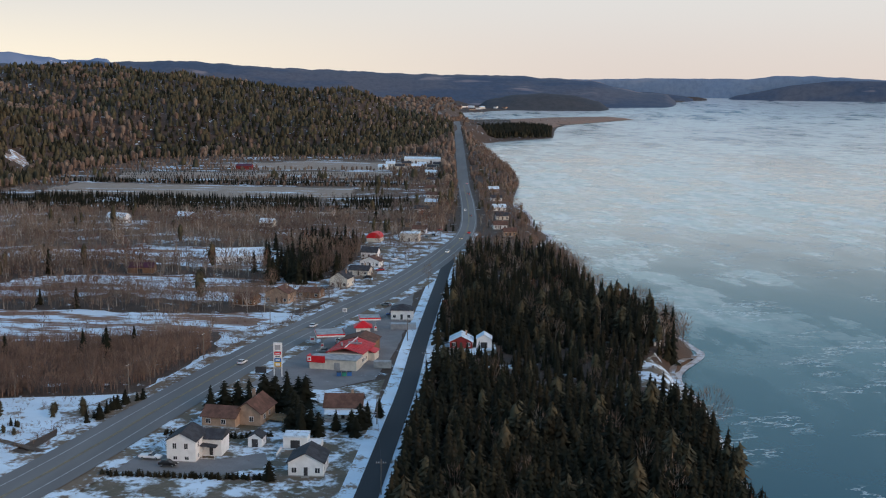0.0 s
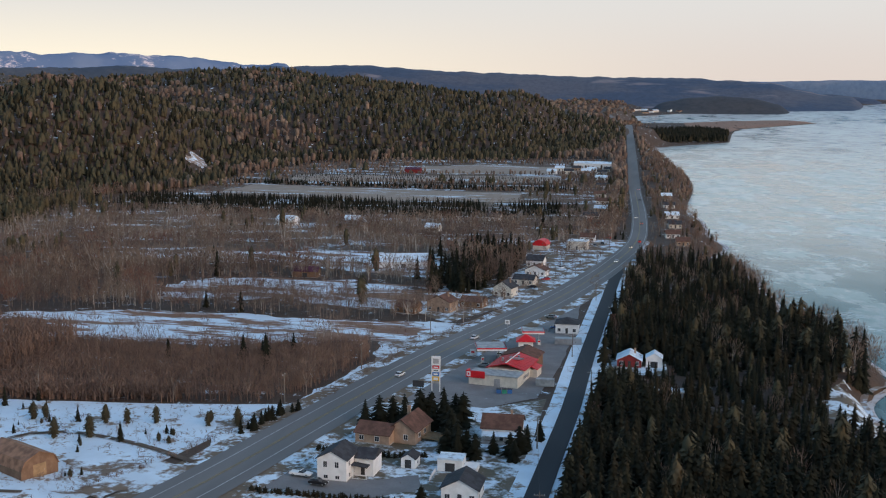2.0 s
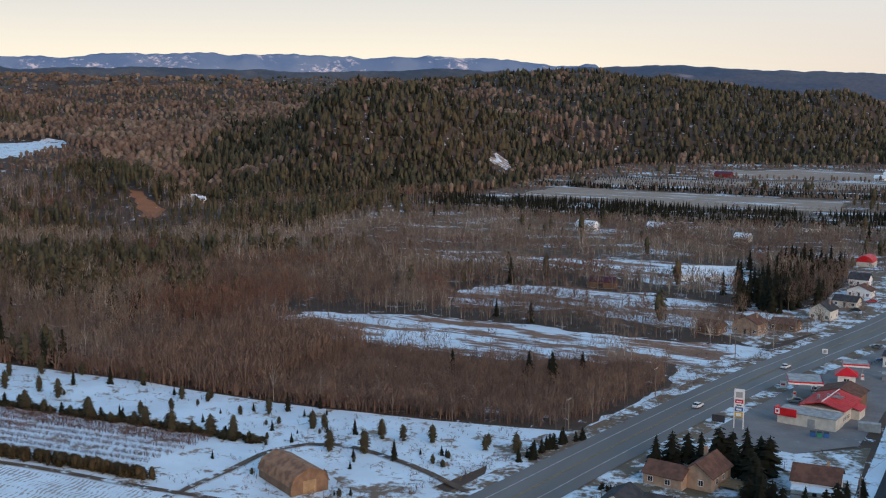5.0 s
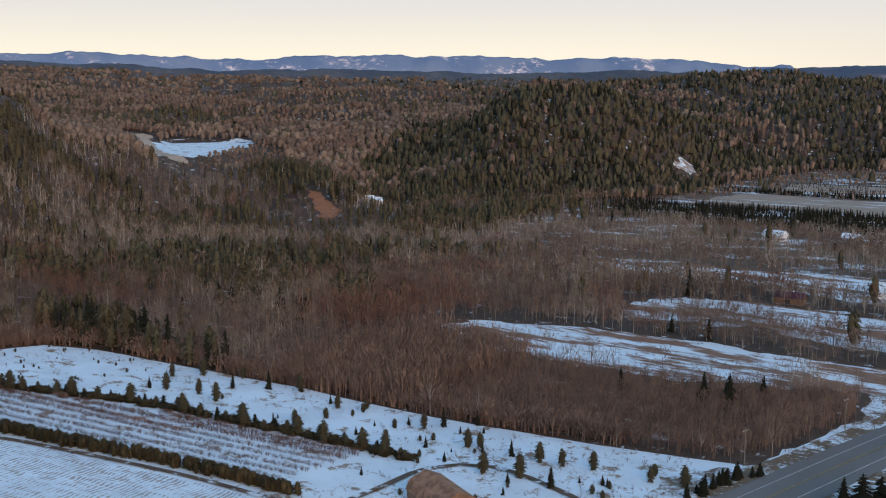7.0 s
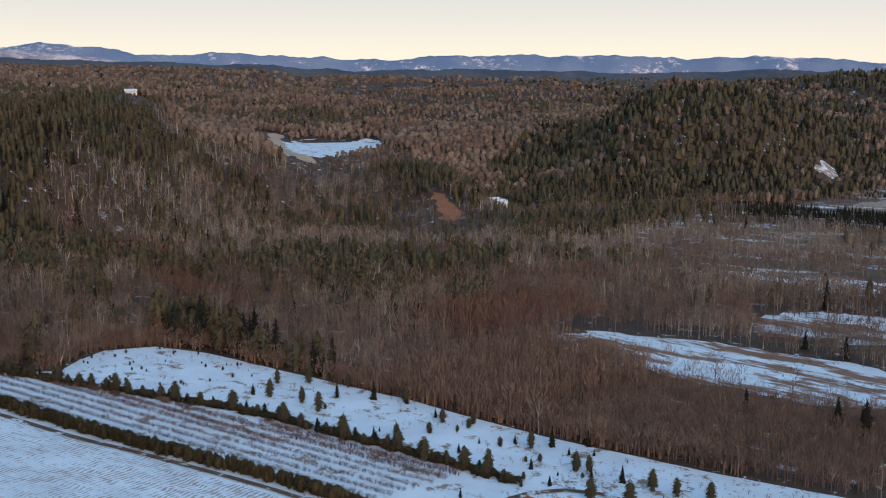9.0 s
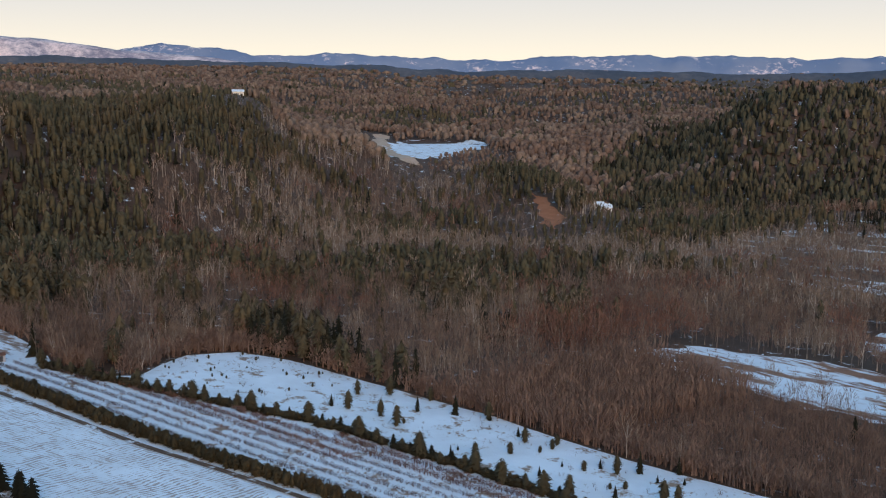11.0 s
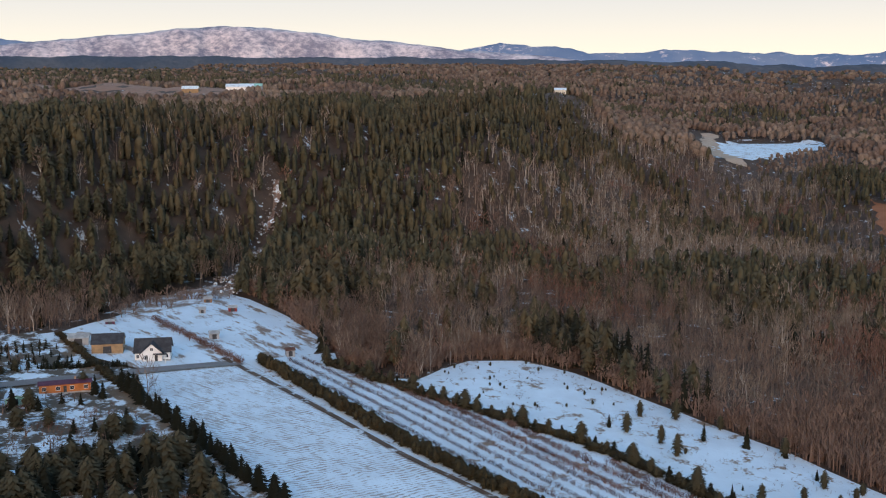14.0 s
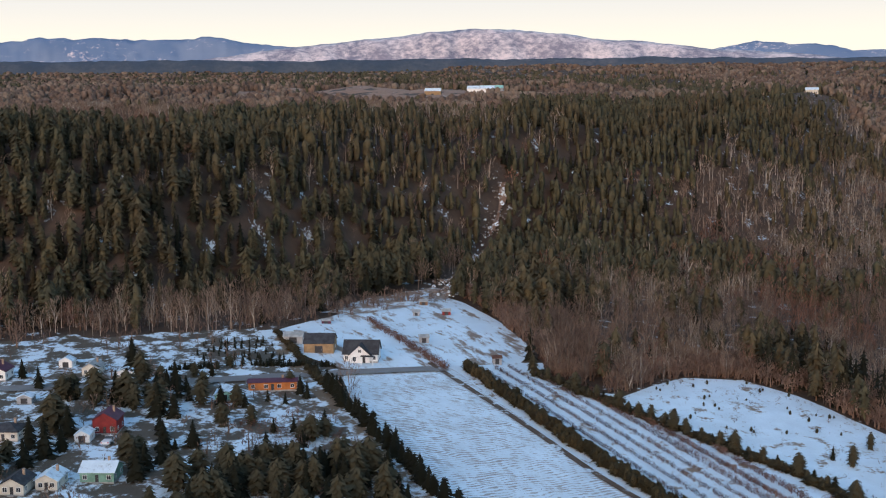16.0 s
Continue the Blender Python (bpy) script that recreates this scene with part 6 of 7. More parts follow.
for px in (0.7, 4.7):
    part("porch_post", boxes((px - 0.12, px + 0.12, -7.1, -6.86, -0.4, 2.74)), M_white_paint, o)
window(o, -2.0, -5.4, 0.9, 1.1, 1.4, (0, -1)), window(o, -0.1, -5.4, 3.9, 0.9, 1.0, (0, -1)), window(o, 4.7, -3.6, 1.0, 1.1, 1.2, (0, -1)), window(o, -5.0, -3.6, 1.0, 0.9, 1.2, (0, -1))
door(o, 1.4, -5.4, 0.2, 1.0, 2.1, (0, -1), M_dark_trim)
shed("workshop", -366.0, 147.0, 78, 9.0, 8.0, 3.0, 2.2, M_wood, M_roof_dark, "brown timber workshop with a dark gable roof", "workshop", "x")
shed("greenhouse", -376.5, 139.5, 78, 6.0, 4.4, 2.2, 1.0, M_grey_wall, M_roof_grey, "grey-blue shed beside the workshop", "shed", "x")
shed("shed", -374.8, 180.5, 84, 3.0, 2.6, 1.9, 0.6, M_grey_wall, M_roof_grey, "small grey hut on the snow field", "hut", "x")
shed("shed", -349.5, 198.5, 84, 2.6, 2.4, 2.0, 0.5, M_grey_wall, M_roof_brown, "small grey hut at the head of the bush rows", "hut", "x")
for sx, sy, w, m in ((-401.5, 151.5, 5.5, M_roof_wine), (-412.5, 184.0, 3.0, M_grey_wall), (-413.5, 195.0, 4.0, M_red_wall), (-430.0, 189.5, 4.0, M_brown_wall)):
    shed("shed", sx, sy, 80, w * 0.75, 2.4, 1.5, 0.6, m, M_roof_grey, "low weathered shed at the wood's edge", "shed", "x", group="field sheds")
house("longhouse", -326.0, 131.5, 85, 15.0, 5.0, 3.0, 0.5, "x", M_orange_wall, M_roof_wine, "long orange house with a dark flat-pitched roof", "house", sparse=True)
house("house", -318.0, 119.5, 83, 7.5, 7.5, 2.5, 1.2, "y", M_mint, M_roof_snow, "mint green house under a snowy roof", "house", chimney=False, sparse=True)
house("house", -294.5, 92.5, 80, 7.5, 8.0, 4.6, 2.2, "y", M_red_wall, M_roof_wine, "dark red two-storey house with a wine red roof", "house", 2, sparse=True)
shed("garage", -288.0, 88.0, 80, 4.6, 5.5, 2.5, 1.2, M_siding_white, M_roof_snow, "white garage with a snowy gable roof", "garage")
house("house", -264.0, 94.5, 78, 9.5, 8.0, 3.2, 1.8, "x", M_green_wall, M_roof_snow, "pale green house with a snow-covered roof", "house", sparse=True)
house("house", -260.5, 85.2, 78, 6.0, 8.0, 3.0, 1.6, "y", M_siding_cream, M_roof_snow, "cream house with a snowy roof", "house", sparse=True)
house("house", -258.5, 79.0, 78, 6.5, 8.0, 3.0, 1.8, "y", M_siding_cream, M_roof_dark, "cream house with a dark roof and snow at its eaves", "house", sparse=True)
house("house", -291.0, 71.0, 78, 9.0, 8.0, 3.0, 2.0, "hip", M_siding_cream, M_roof_dark, "cream bungalow with a dark hipped roof", "house", sparse=True)
house("house", -341.0, 58.5, 80, 9.0, 8.0, 3.6, 2.4, "y", M_siding_white, M_roof_wine, "white house with a wine red gable roof", "house", sparse=True)
shed("shed", -352.0, 75.0, 80, 5.0, 4.5, 2.6, 1.4, M_siding_white, M_roof_snow, "white shed with a snowy gable roof")
house("house", -344.0, 83.0, 80, 6.0, 8.0, 3.0, 1.8, "y", M_siding_cream, M_roof_grey, "pale house with a grey gable roof", "house", sparse=True)
shed("shed", -340.5, 92.0, 80, 6.0, 4.0, 2.2, 1.0, M_siding_white, M_roof_snow, "low white shed with a snowy roof")
shed("shed", -318.0, 70.0, 80, 5.0, 4.0, 2.2, 1.0, M_grey_wall, M_roof_snow, "grey shed with a snowy roof")

# ---- the barn in the nursery field ----
o = thing("field_barn", -149.5, 247.0, 63, "weathered barn with a rusty gambrel roof", "barn")
gambrel = [(-5.0, 2.4), (-3.9, 4.6), (0, 6.3), (3.9, 4.6), (5.0, 2.4)]
part("roof", prism(bmesh.new(), gambrel + [(u * 0.97, z - 0.18) for u, z in gambrel[::-1]], -8.4, 8.4, 1), M_roof_rust, o, "rusty sheet-metal gambrel roof")
part("wall", prism(bmesh.new(), [(-4.8, -0.5), (4.8, -0.5), (4.8, 2.3), (3.75, 4.42), (0, 6.1), (-3.75, 4.42), (-4.8, 2.3)], -8.0, 8.0, 1), M_brown_wall, o)
door(o, 0, -8.0, 0.0, 3.4, 3.2, (0, -1), M_wood, "wide plank door")

# ---- on the hills ----
house("hill_house", -884, 590, 62, 10, 8, 4.0, 1.6, "x", M_siding_cream, M_roof_snow, "pale house on the wooded hilltop", "house", sparse=True)
o = house("farm_hall", -1258, 392, 72, 30, 13, 5, 3, "x", M_siding_white, M_roof_snow, "large white farm hall on the plateau", "barn", chimney=False, sparse=True)
shed("farm_shed", -1290, 412, 72, 26, 12, 5, 3, M_grey_wall, M_mint, "farm shed with a pale green roof on the plateau", "barn", "x")
shed("farm_shed", -1262, 338, 72, 18, 10, 5, 3, M_wood, M_roof_snow, "timber farm shed on the plateau", "barn", "x")
for hx, hy in ((-585, 737), (-604, 752), (-570, 722)):
    house("house", hx, hy, 50, 9, 7, 3.2, 2.0, "x", M_siding_white, M_roof_snow, "house below the spur with snow on its roof", "house", group="houses below the spur", sparse=True)
for hx, hy in ((-1045, 1190), (-1080, 1215)):
    house("house", hx, hy, 40, 12, 9, 4, 2.4, "x", M_siding_cream, M_roof_snow, "lone house in the side valley", "house", group="side valley houses", sparse=True)

# ---- vehicles ----
M_car_white, M_car_black, M_car_grey, M_car_red, M_car_blue = (plain("car_" + n, c, 0.25, 2.0, 0.06) for n, c in (("white", (0.75, 0.75, 0.76)), ("black", (0.02, 0.02, 0.022)), ("grey", (0.22, 0.23, 0.24)), ("red", (0.40, 0.03, 0.03)), ("blue", (0.05, 0.10, 0.25))))
car(-83.2, 258.6, -95, M_car_white, "white pickup truck parked beside the house", truck=True)
car(-77.3, 253.6, -97, M_car_black, "black car parked before the white house")
car(-82.3, 355.5, -12, M_car_white, "white car on the highway", "h")
car(-68.0, 415.0, -14, M_car_white, "white car driving along the highway", "h")
car(-24.5, 620, 170, M_car_white, "white car with its headlights lit", "h")
car(-18.5, 679, 178, M_car_grey, "grey car with its headlights lit", "h")
car(-14.0, 705, -2, M_car_red, "red car with lit tail lights", "t")
car(-15.0, 803, 2, M_car_grey, "grey car with lit tail lights", "t")
car(-19.8, 843, 182, M_car_white, "white car with its headlights lit", "h")
car(-20.5, 980, 4, M_car_grey, "grey car with lit tail lights", "t")
car(-24.0, 1080, 4, M_car_white, "white car with lit tail lights", "t")
car(-58.0, 374.0, 100, M_car_grey, "grey car filling up beside the canopy")
car(-55.0, 390.0, 10, M_car_white, "white car beside the fuel pumps")
car(-285.0, 93.6, 78, M_car_white, "white van parked in the snowy yard", truck=True)
car(-40.0, 440.0, 95, M_car_blue, "blue car parked by the service building")
car(-44.0, 460.0, 60, M_car_grey, "grey car parked on the forecourt")
for k, (cx, cy) in enumerate(((-86, 486), (-74, 498), (-60, 528), (-56, 552), (-52, 590), (-40, 680), (-36, 690), (-34, 720))):
    car(cx, cy, 60 + 23 * k, (M_car_white, M_car_grey, M_car_black, M_car_red)[k % 4], ("white", "grey", "black", "red")[k % 4] + " car parked in a roadside yard")


# ---- poles ----
def pole(x, y, turn, h, label, cross=True):
    o = thing("utility_pole", x, y, turn, label, "utility pole", "utility poles")
    part("shaft", tube(bmesh.new(), (0, 0, -0.8), (0, 0, h), 0.17, 0.11, 7), M_pole, o)
    if cross:
        arm = part("crossarm", boxes((-1.2, 1.2, -0.06, 0.06, h - 1.0, h - 0.84)), M_pole, o)
        for k in (-1.05, -0.5, 0.5, 1.05):
            part("insulator", tube(bmesh.new(), (k, 0, h - 0.84), (k, 0, h - 0.6), 0.06, 0.04), M_white_paint, arm)
    return o


POLE_LINE = [(-108.3, 318), (-97, 362), (-85.5, 418), (-70, 470), (-56, 520), (-43, 572), (-35, 622), (-31, 672), (-31, 724), (-32, 780), (-34, 850), (-38, 930), (-43, 1020)]
SIDE_LINE = [(-24.0, 238.7), (-30.5, 292), (-20.2, 345), (-30.0, 395), (-19.5, 450), (-28.5, 505), (-18.5, 560)]
for px, py in POLE_LINE:
    pole(px, py, 80, 9.5, "grey wooden utility pole with a crossarm beside the highway")
for px, py in SIDE_LINE:
    pole(px, py, 0, 8.5, "grey wooden utility pole beside the side road")


def cable(a, b, za, zb, sag):
    c = bpy.data.curves.new("cable", "CURVE")
    c.dimensions, c.bevel_depth = "3D", 0.022
    s = c.splines.new("POLY")
    s.points.add(8)
    for i in range(9):
        u = i / 8
        s.points[i].co = (a[0] + (b[0] - a[0]) * u, a[1] + (b[1] - a[1]) * u, za + (zb - za) * u - sag * 4 * u * (1 - u), 1)
    c.materials.append(M_dark_trim)
    o = new("power_cable", c)
    return tagged(o, "thin dark power cable between utility poles", "cable", "power cables", "thing")


for line, h in ((POLE_LINE[:9], 8.8), (SIDE_LINE, 7.8)):
    for a, b in zip(line, line[1:]):
        cable(a, b, ground_at(*a) + h, ground_at(*b) + h, 0.7)


# ---- planted trees ----
def tree_kind(name, templates, trunk_m, crown_m):
    kinds = []
    for V, F in templates:
        me = mesh_np(name + "_crown", V, F)
        tone(me, np.full(len(V), 0.45))
        me.materials.append(crown_m)
        kinds.append(me)
    tr = bmesh.new()
    tube(tr, (0, 0, -0.06), (0, 0, 0.5), 0.022, 0.008, 6)
    tm = bpy.data.meshes.new(name + "_trunk")
    tr.to_mesh(tm)
    tr.free()
    tm.materials.append(trunk_m)
    return kinds, tm


def plant(kind, name, x, y, h, wide, label, group, k):
    crowns, trunk = kind
    o = thing(name, x, y, (k * 137.5) % 360, label, "tree", group)
    for n, me in (("trunk", trunk), ("crown", crowns[k % len(crowns)])):
        p = new(n, me)
        p.parent = o
        p.scale = (h * wide, h * wide, h)
    return o


FIR = tree_kind("spruce", [fir_template(s, 13, 8, 0.23, 0.08) for s in range(100, 106)], M_bark, M_conifer)
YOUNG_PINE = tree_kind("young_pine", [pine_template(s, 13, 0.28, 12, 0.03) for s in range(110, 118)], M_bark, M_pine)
CEDAR = tree_kind("cedar", [fir_template(s, 13, 9, 0.26, 0.06, 0.02, 0.55) for s in range(120, 126)], M_bark, M_conifer)

for k, (x, y) in enumerate(((-268.9, 262.4), (-264.3, 264.9), (-275.6, 276.4), (-271.1, 284.9), (-254.8, 282.2), (-261.6, 292.6), (-246.1, 267.9), (-255.4, 269.5), (-247.5, 290.1), (-239.3, 295.4), (-219.1, 289.8), (-223.5, 257.1), (-216.6, 261.6), (-216.8, 269.9), (-184.4, 269.6), (-189, 291.6), (-185.9, 296.5), (-170.1, 285.8), (-167.4, 287.6), (-155.4, 271.6), (-157.4, 287.1), (-147, 274.8), (-149.3, 287.5), (-143.5, 288.7), (-137.6, 273.6), (-135.8, 290.7), (-120.9, 291.6), (-112.9, 293.1), (-179.5, 303.6), (-198.9, 262.2))):
    plant(YOUNG_PINE if k % 4 else FIR, "young_conifer", x, y, 3.9 + 2.4 * ((k * 0.618) % 1), 1.0, "young green conifer standing in the snow", "nursery conifers", k)
r2 = random.Random(5)
for k in range(34):
    x, y = r2.uniform(-330, -285), r2.uniform(236, 280)
    if inside(NORTH_FIELD, np.array([x]), np.array([y]))[0]:
        plant(YOUNG_PINE, "seedling", x, y, r2.uniform(0.8, 1.4), 1.3, "knee-high conifer seedling in the snow", "seedlings", k)
for k in range(64):
    x, y = r2.uniform(-262, -122), r2.uniform(245, 305)
    if inside(NORTH_FIELD, np.array([x]), np.array([y]))[0]:
        plant(YOUNG_PINE if k % 2 else FIR, "young_conifer", x, y, r2.uniform(1.4, 3.2), 1.2, "young green conifer standing in the snow", "nursery conifers", k)
for k, (x, y, h) in enumerate(((-140.2, 366.3, 9.5), (-130.3, 361.7, 11.5), (-125.6, 376.4, 8.5), (-166.3, 362.8, 7.5), (-132.5, 364.5, 8.0))):
    plant(FIR, "spruce_tree", x, y, h, 1.15, "dark spruce rising over the brown thicket", "", k)
for k, (x, y, h) in enumerate(((-79.5, 303, 8), (-76, 305, 9), (-72.5, 307, 8.5), (-69, 306, 9.5), (-65, 308, 11), (-62, 309, 10), (-58.5, 309, 11.5), (-55, 308, 10), (-52.5, 306, 11), (-60, 303, 9), (-56, 301, 9), (-54, 296, 9), (-52.5, 291, 9), (-50.5, 287, 8.5), (-53, 284, 7.5), (-49.5, 281, 8.5), (-47.5, 283, 8), (-45, 281, 7.5), (-41, 286, 6.5), (-36.5, 285, 7), (-34.5, 288, 8), (-33, 291, 7.5), (-35, 281, 6.0), (-51, 246, 5.5), (-30.5, 299, 6))):
    plant(FIR if k % 3 == 0 else CEDAR, "yard_conifer", x, y, h * 0.95, 1.45, "dark garden conifer beside the houses", "garden conifers", k)
for k, (x, y, h) in enumerate(((-277, 81.2, 12), (-314.4, 87.2, 12), (-313.2, 93.5, 9), (-304.1, 103.1, 12), (-330.1, 102, 7), (-347.4, 93.2, 12), (-262.4, 101.6, 11), (-297, 125.4, 6), (-291, 130.6, 4.5), (-290.8, 135.3, 5), (-290.7, 138.6, 4.5), (-292.4, 142.8, 6.5), (-324.6, 108.9, 6), (-326.8, 113.2, 6), (-315, 129.8, 4), (-312.9, 134.2, 4), (-338.7, 110.5, 5), (-338.8, 115.1, 5), (-341.1, 64.9, 7), (-318, 103, 7), (-320, 107, 7), (-316, 110, 6), (-310, 97, 8), (-283, 77, 10), (-281, 84, 8), (-326, 136, 6), (-321, 138.5, 7), (-317, 140, 6), (-332, 97, 11), (-270, 72, 9), (-330, 71, 8), (-300, 80, 9), (-272, 106, 8))):
    plant((FIR, YOUNG_PINE, FIR)[k % 3], "garden_conifer", x, y, h * 0.8, 1.35, "dark conifer in a snowy garden", "hamlet conifers", k)
for k in range(90):
    x, y = r2.uniform(-266, -222), r2.uniform(100, 156)
    if x < -246 and y < 114:
        continue
    plant((YOUNG_PINE, FIR, YOUNG_PINE, CEDAR)[k % 4], "spruce_tree", x, y, r2.uniform(4.5, 9.0), r2.uniform(1.0, 1.35), "olive green conifer of a dense plantation", "plantation conifers", k)
for k, p in enumerate(smooth_line(LANE[2:], 2.6)):
    for side in (2.9,):
        plant((CEDAR, FIR)[k % 2], "lane_conifer", p[0] + r2.gauss(0, 0.4), p[1] + side + r2.gauss(0, 0.5), r2.uniform(4.0, 7.0), 1.35, "dark conifer of the row along the lane", "lane conifers", k)
for k, p in enumerate(smooth_line(HEDGE_CONIFER, 1.9)):
    plant((YOUNG_PINE, YOUNG_PINE, CEDAR)[k % 3], "hedge_conifer", p[0] + r2.gauss(0, 0.5), p[1] + r2.gauss(0, 0.7), r2.uniform(1.6, 4.2) if k % 9 else 5.5, 1.25, "young conifer of the shelter row", "shelter row", k)


# ---- hedges and rows of bushes ----
def hedge(name, line, half, h, material, label, gap=0.5, ragged=0.25, seed=3):
    """A dense hedge: many small leafy tufts along a line."""
    r = np.random.RandomState(seed)
    c = smooth_line(line, gap)
    n = len(c)
    x = c[:, 0] + r.normal(0, half * 0.5, n)
    y = c[:, 1] + r.normal(0, half * 0.5, n)
    tufts = [bare_template(s, 26, 0.40, 0.022) for s in range(206, 212)] if material in (M_bare, M_larch) else [pine_template(s, 5, 0.46, 8, 0.0) for s in range(200, 206)] if material is M_cedar_hedge else [fir_template(s, 4, 7, 0.46, 0.03, 0.02, 0.4) for s in range(200, 206)]
    return scatter(name, tufts, x, y, h * r.uniform(1 - ragged, 1 + ragged, n), r.uniform(0.8, 1.3, n) * half * 2 / h, material, label, "hedge")


M_cedar_hedge = leafy("rusty_cedar", (0.075, 0.055, 0.028), (0.060, 0.050, 0.026), (0.040, 0.034, 0.020), (0.10, 0.068, 0.034))
hedge("cedar_hedge", HEDGE_CEDAR, 1.45, 3.0, M_cedar_hedge, "long clipped brownish cedar hedge", 0.34, 0.15)
hedge("shelter_brush", HEDGE_CONIFER, 1.7, 1.5, M_cedar_hedge, "dark brown brush along the shelter row", 0.7, 0.4)
hedge("garden_hedge", [(-86, 278.5), (-66, 277.5), (-57, 279.5)], 0.9, 1.7, M_conifer, "dark clipped garden hedge")
hedge("garden_hedge", [(-92, 247.0), (-70, 246.5), (-52, 246.5)], 0.8, 1.6, M_conifer, "dark spiky garden hedge")
hedge("garden_hedge", [(-347, 150), (-348, 136), (-349, 128)], 1.0, 2.0, M_conifer, "dark garden hedge by the hamlet road")
hedge("garden_hedge", [(-347, 116), (-346, 104)], 1.0, 2.0, M_conifer, "dark garden hedge by the hamlet road")
hedge("brush_row", [(-406, 166), (-371, 175), (-343, 182)], 1.5, 1.5, M_larch, "low russet brush along a ditch", 0.25)
for k in range(16):
    u = k / 15
    plant(FIR if k % 3 else CEDAR, "roadside_conifer", -103 - 7 * u + r2.gauss(0, 1.6), 312 - 24 * u + r2.gauss(0, 1.5), r2.uniform(2.2, 5.0), 1.35, "dark spiky conifer beside the highway", "roadside conifers", k)
hedge("brush_row", [(-354, 213), (-316, 220), (-279, 230), (-247, 237), (-228, 241)], 0.9, 1.5, M_larch, "russet row of bare bushes in the snow", 0.3)
hedge("brush_row", [(-345, 212), (-316, 217.4), (-279, 227.2), (-228, 238)], 0.7, 1.2, M_larch, "russet row of bare bushes in the snow", 0.45)
hedge("ditch_brush", [(-112, 290), (-120, 262), (-130, 235)], 1.4, 1.6, M_bare, "bare brush along the highway ditch", 1.7)
hedge("ditch_brush", [(-98, 330), (-89, 385), (-78, 430), (-66, 470)], 1.6, 1.5, M_bare, "bare brush along the highway ditch", 1.7)
hedge("lane_brush", [(-389, 134.5), (-358, 140), (-330, 145)], 1.3, 1.5, M_cedar_hedge, "brown brush beside the lane", 0.6)
hedge("verge_hedge", [(-40, 452), (-44, 430)], 1.2, 0.6, M_bare, "low brush on the traffic island", 0.8)

rows_x, rows_y = [], []
for row in range(8):
    p, q = np.array([-346.0, 191.8 + 4.5 * row]), np.array([-150.0, 237.8 + 4.5 * row])
    n = int(np.hypot(*(q - p)) / 0.46)
    f = (np.arange(n) + rng.uniform(-0.3, 0.3, n)) / n
    f = f[rng.uniform(size=n) < 0.90]
    ex, ey = p[0] + (q[0] - p[0]) * f + rng.normal(0, 0.2, len(f)), p[1] + (q[1] - p[1]) * f + rng.normal(0, 0.2, len(f))
    ok = (depth_in(ORCHARD, ex, ey) > 1.6) & (ex < -186)
    rows_x.append(ex[ok]), rows_y.append(ey[ok])
rows_x, rows_y = np.concatenate(rows_x), np.concatenate(rows_y)
BUSH = [bare_template(s, 26, 0.40, 0.027) for s in range(300, 306)]
ROUND_BUSH = [bare_template(s, 36, 0.46, 0.030, 4) for s in range(306, 314)]
M_bush = leafy("bush_twigs", (0.20, 0.150, 0.142), (0.17, 0.128, 0.122), (0.125, 0.092, 0.09), (0.21, 0.145, 0.125), vary=0.5)
M_russet_bush = leafy("russet_bush_twigs", (0.22, 0.138, 0.118), (0.185, 0.118, 0.10), (0.13, 0.084, 0.074), (0.23, 0.14, 0.112), vary=0.5)
upper = (rows_y - 191.8 - (rows_x + 346) * 46 / 196) > 24.5
for sel, m, tall, lab in ((~upper, M_bush, 1.0, "rows of bare berry bushes in the snow"), (upper, M_russet_bush, 1.5, "rows of taller russet bushes in the snow")):
    scatter("bush_rows", ROUND_BUSH, rows_x[sel], rows_y[sel], tall * rng.uniform(1.0, 1.5, sel.sum()), rng.uniform(1.05, 1.4, sel.sum()), m, lab, "bushes")
# loose bare brush in gardens, verges and meadows
def brush(name, poly, n, lo, hi, label, material=None, seed=11):
    r = np.random.RandomState(seed)
    p = np.array(poly, dtype=float)
    x, y = r.uniform(p[:, 0].min(), p[:, 0].max(), n), r.uniform(p[:, 1].min(), p[:, 1].max(), n)
    ok = inside(poly, x, y) & (lumps(x, y, 30, seed) > -0.1)
    for line, w in ROADS:
        ok &= off_line(line, x, y) > w * 0.75
    x, y = x[ok], y[ok]
    scatter(name, BUSH, x, y, r.uniform(lo, hi, len(x)), r.uniform(0.8, 1.3, len(x)), material or M_bare, label, "brush")


brush("field_brush", NORTH_FIELD, 1500, 0.35, 1.7, "bare saplings and dry weeds in the snow", M_bush)
brush("meadow_brush", BROWN_FIELD, 900, 0.5, 1.6, "dry weeds and low brush in the meadow", M_larch, 12)
brush("meadow_brush", STRIP_FIELD, 900, 0.8, 3.5, "low brush in the snowy meadow", None, 13)
brush("meadow_brush", PATCH_FIELD, 900, 1.0, 5.0, "low brush in the rough meadow", None, 14)
brush("garden_brush", VILLAGE, 900, 0.8, 5.5, "bare garden shrubs in the hamlet", None, 15)
brush("garden_brush", HOUSE_LOTS, 160, 0.6, 2.5, "bare garden shrubs", None, 16)
brush("garden_brush", NORTH_LOTS, 700, 0.8, 6.0, "bare garden trees along the highway", None, 17)
brush("field_weeds", BIG_FIELD, 700, 0.25, 0.5, "dry stubble tufts poking through the snow", M_bush, 18)
brush("field_weeds", TOP_FIELD, 250, 0.25, 0.6, "dry tufts in the snowy pasture", M_bush, 19)

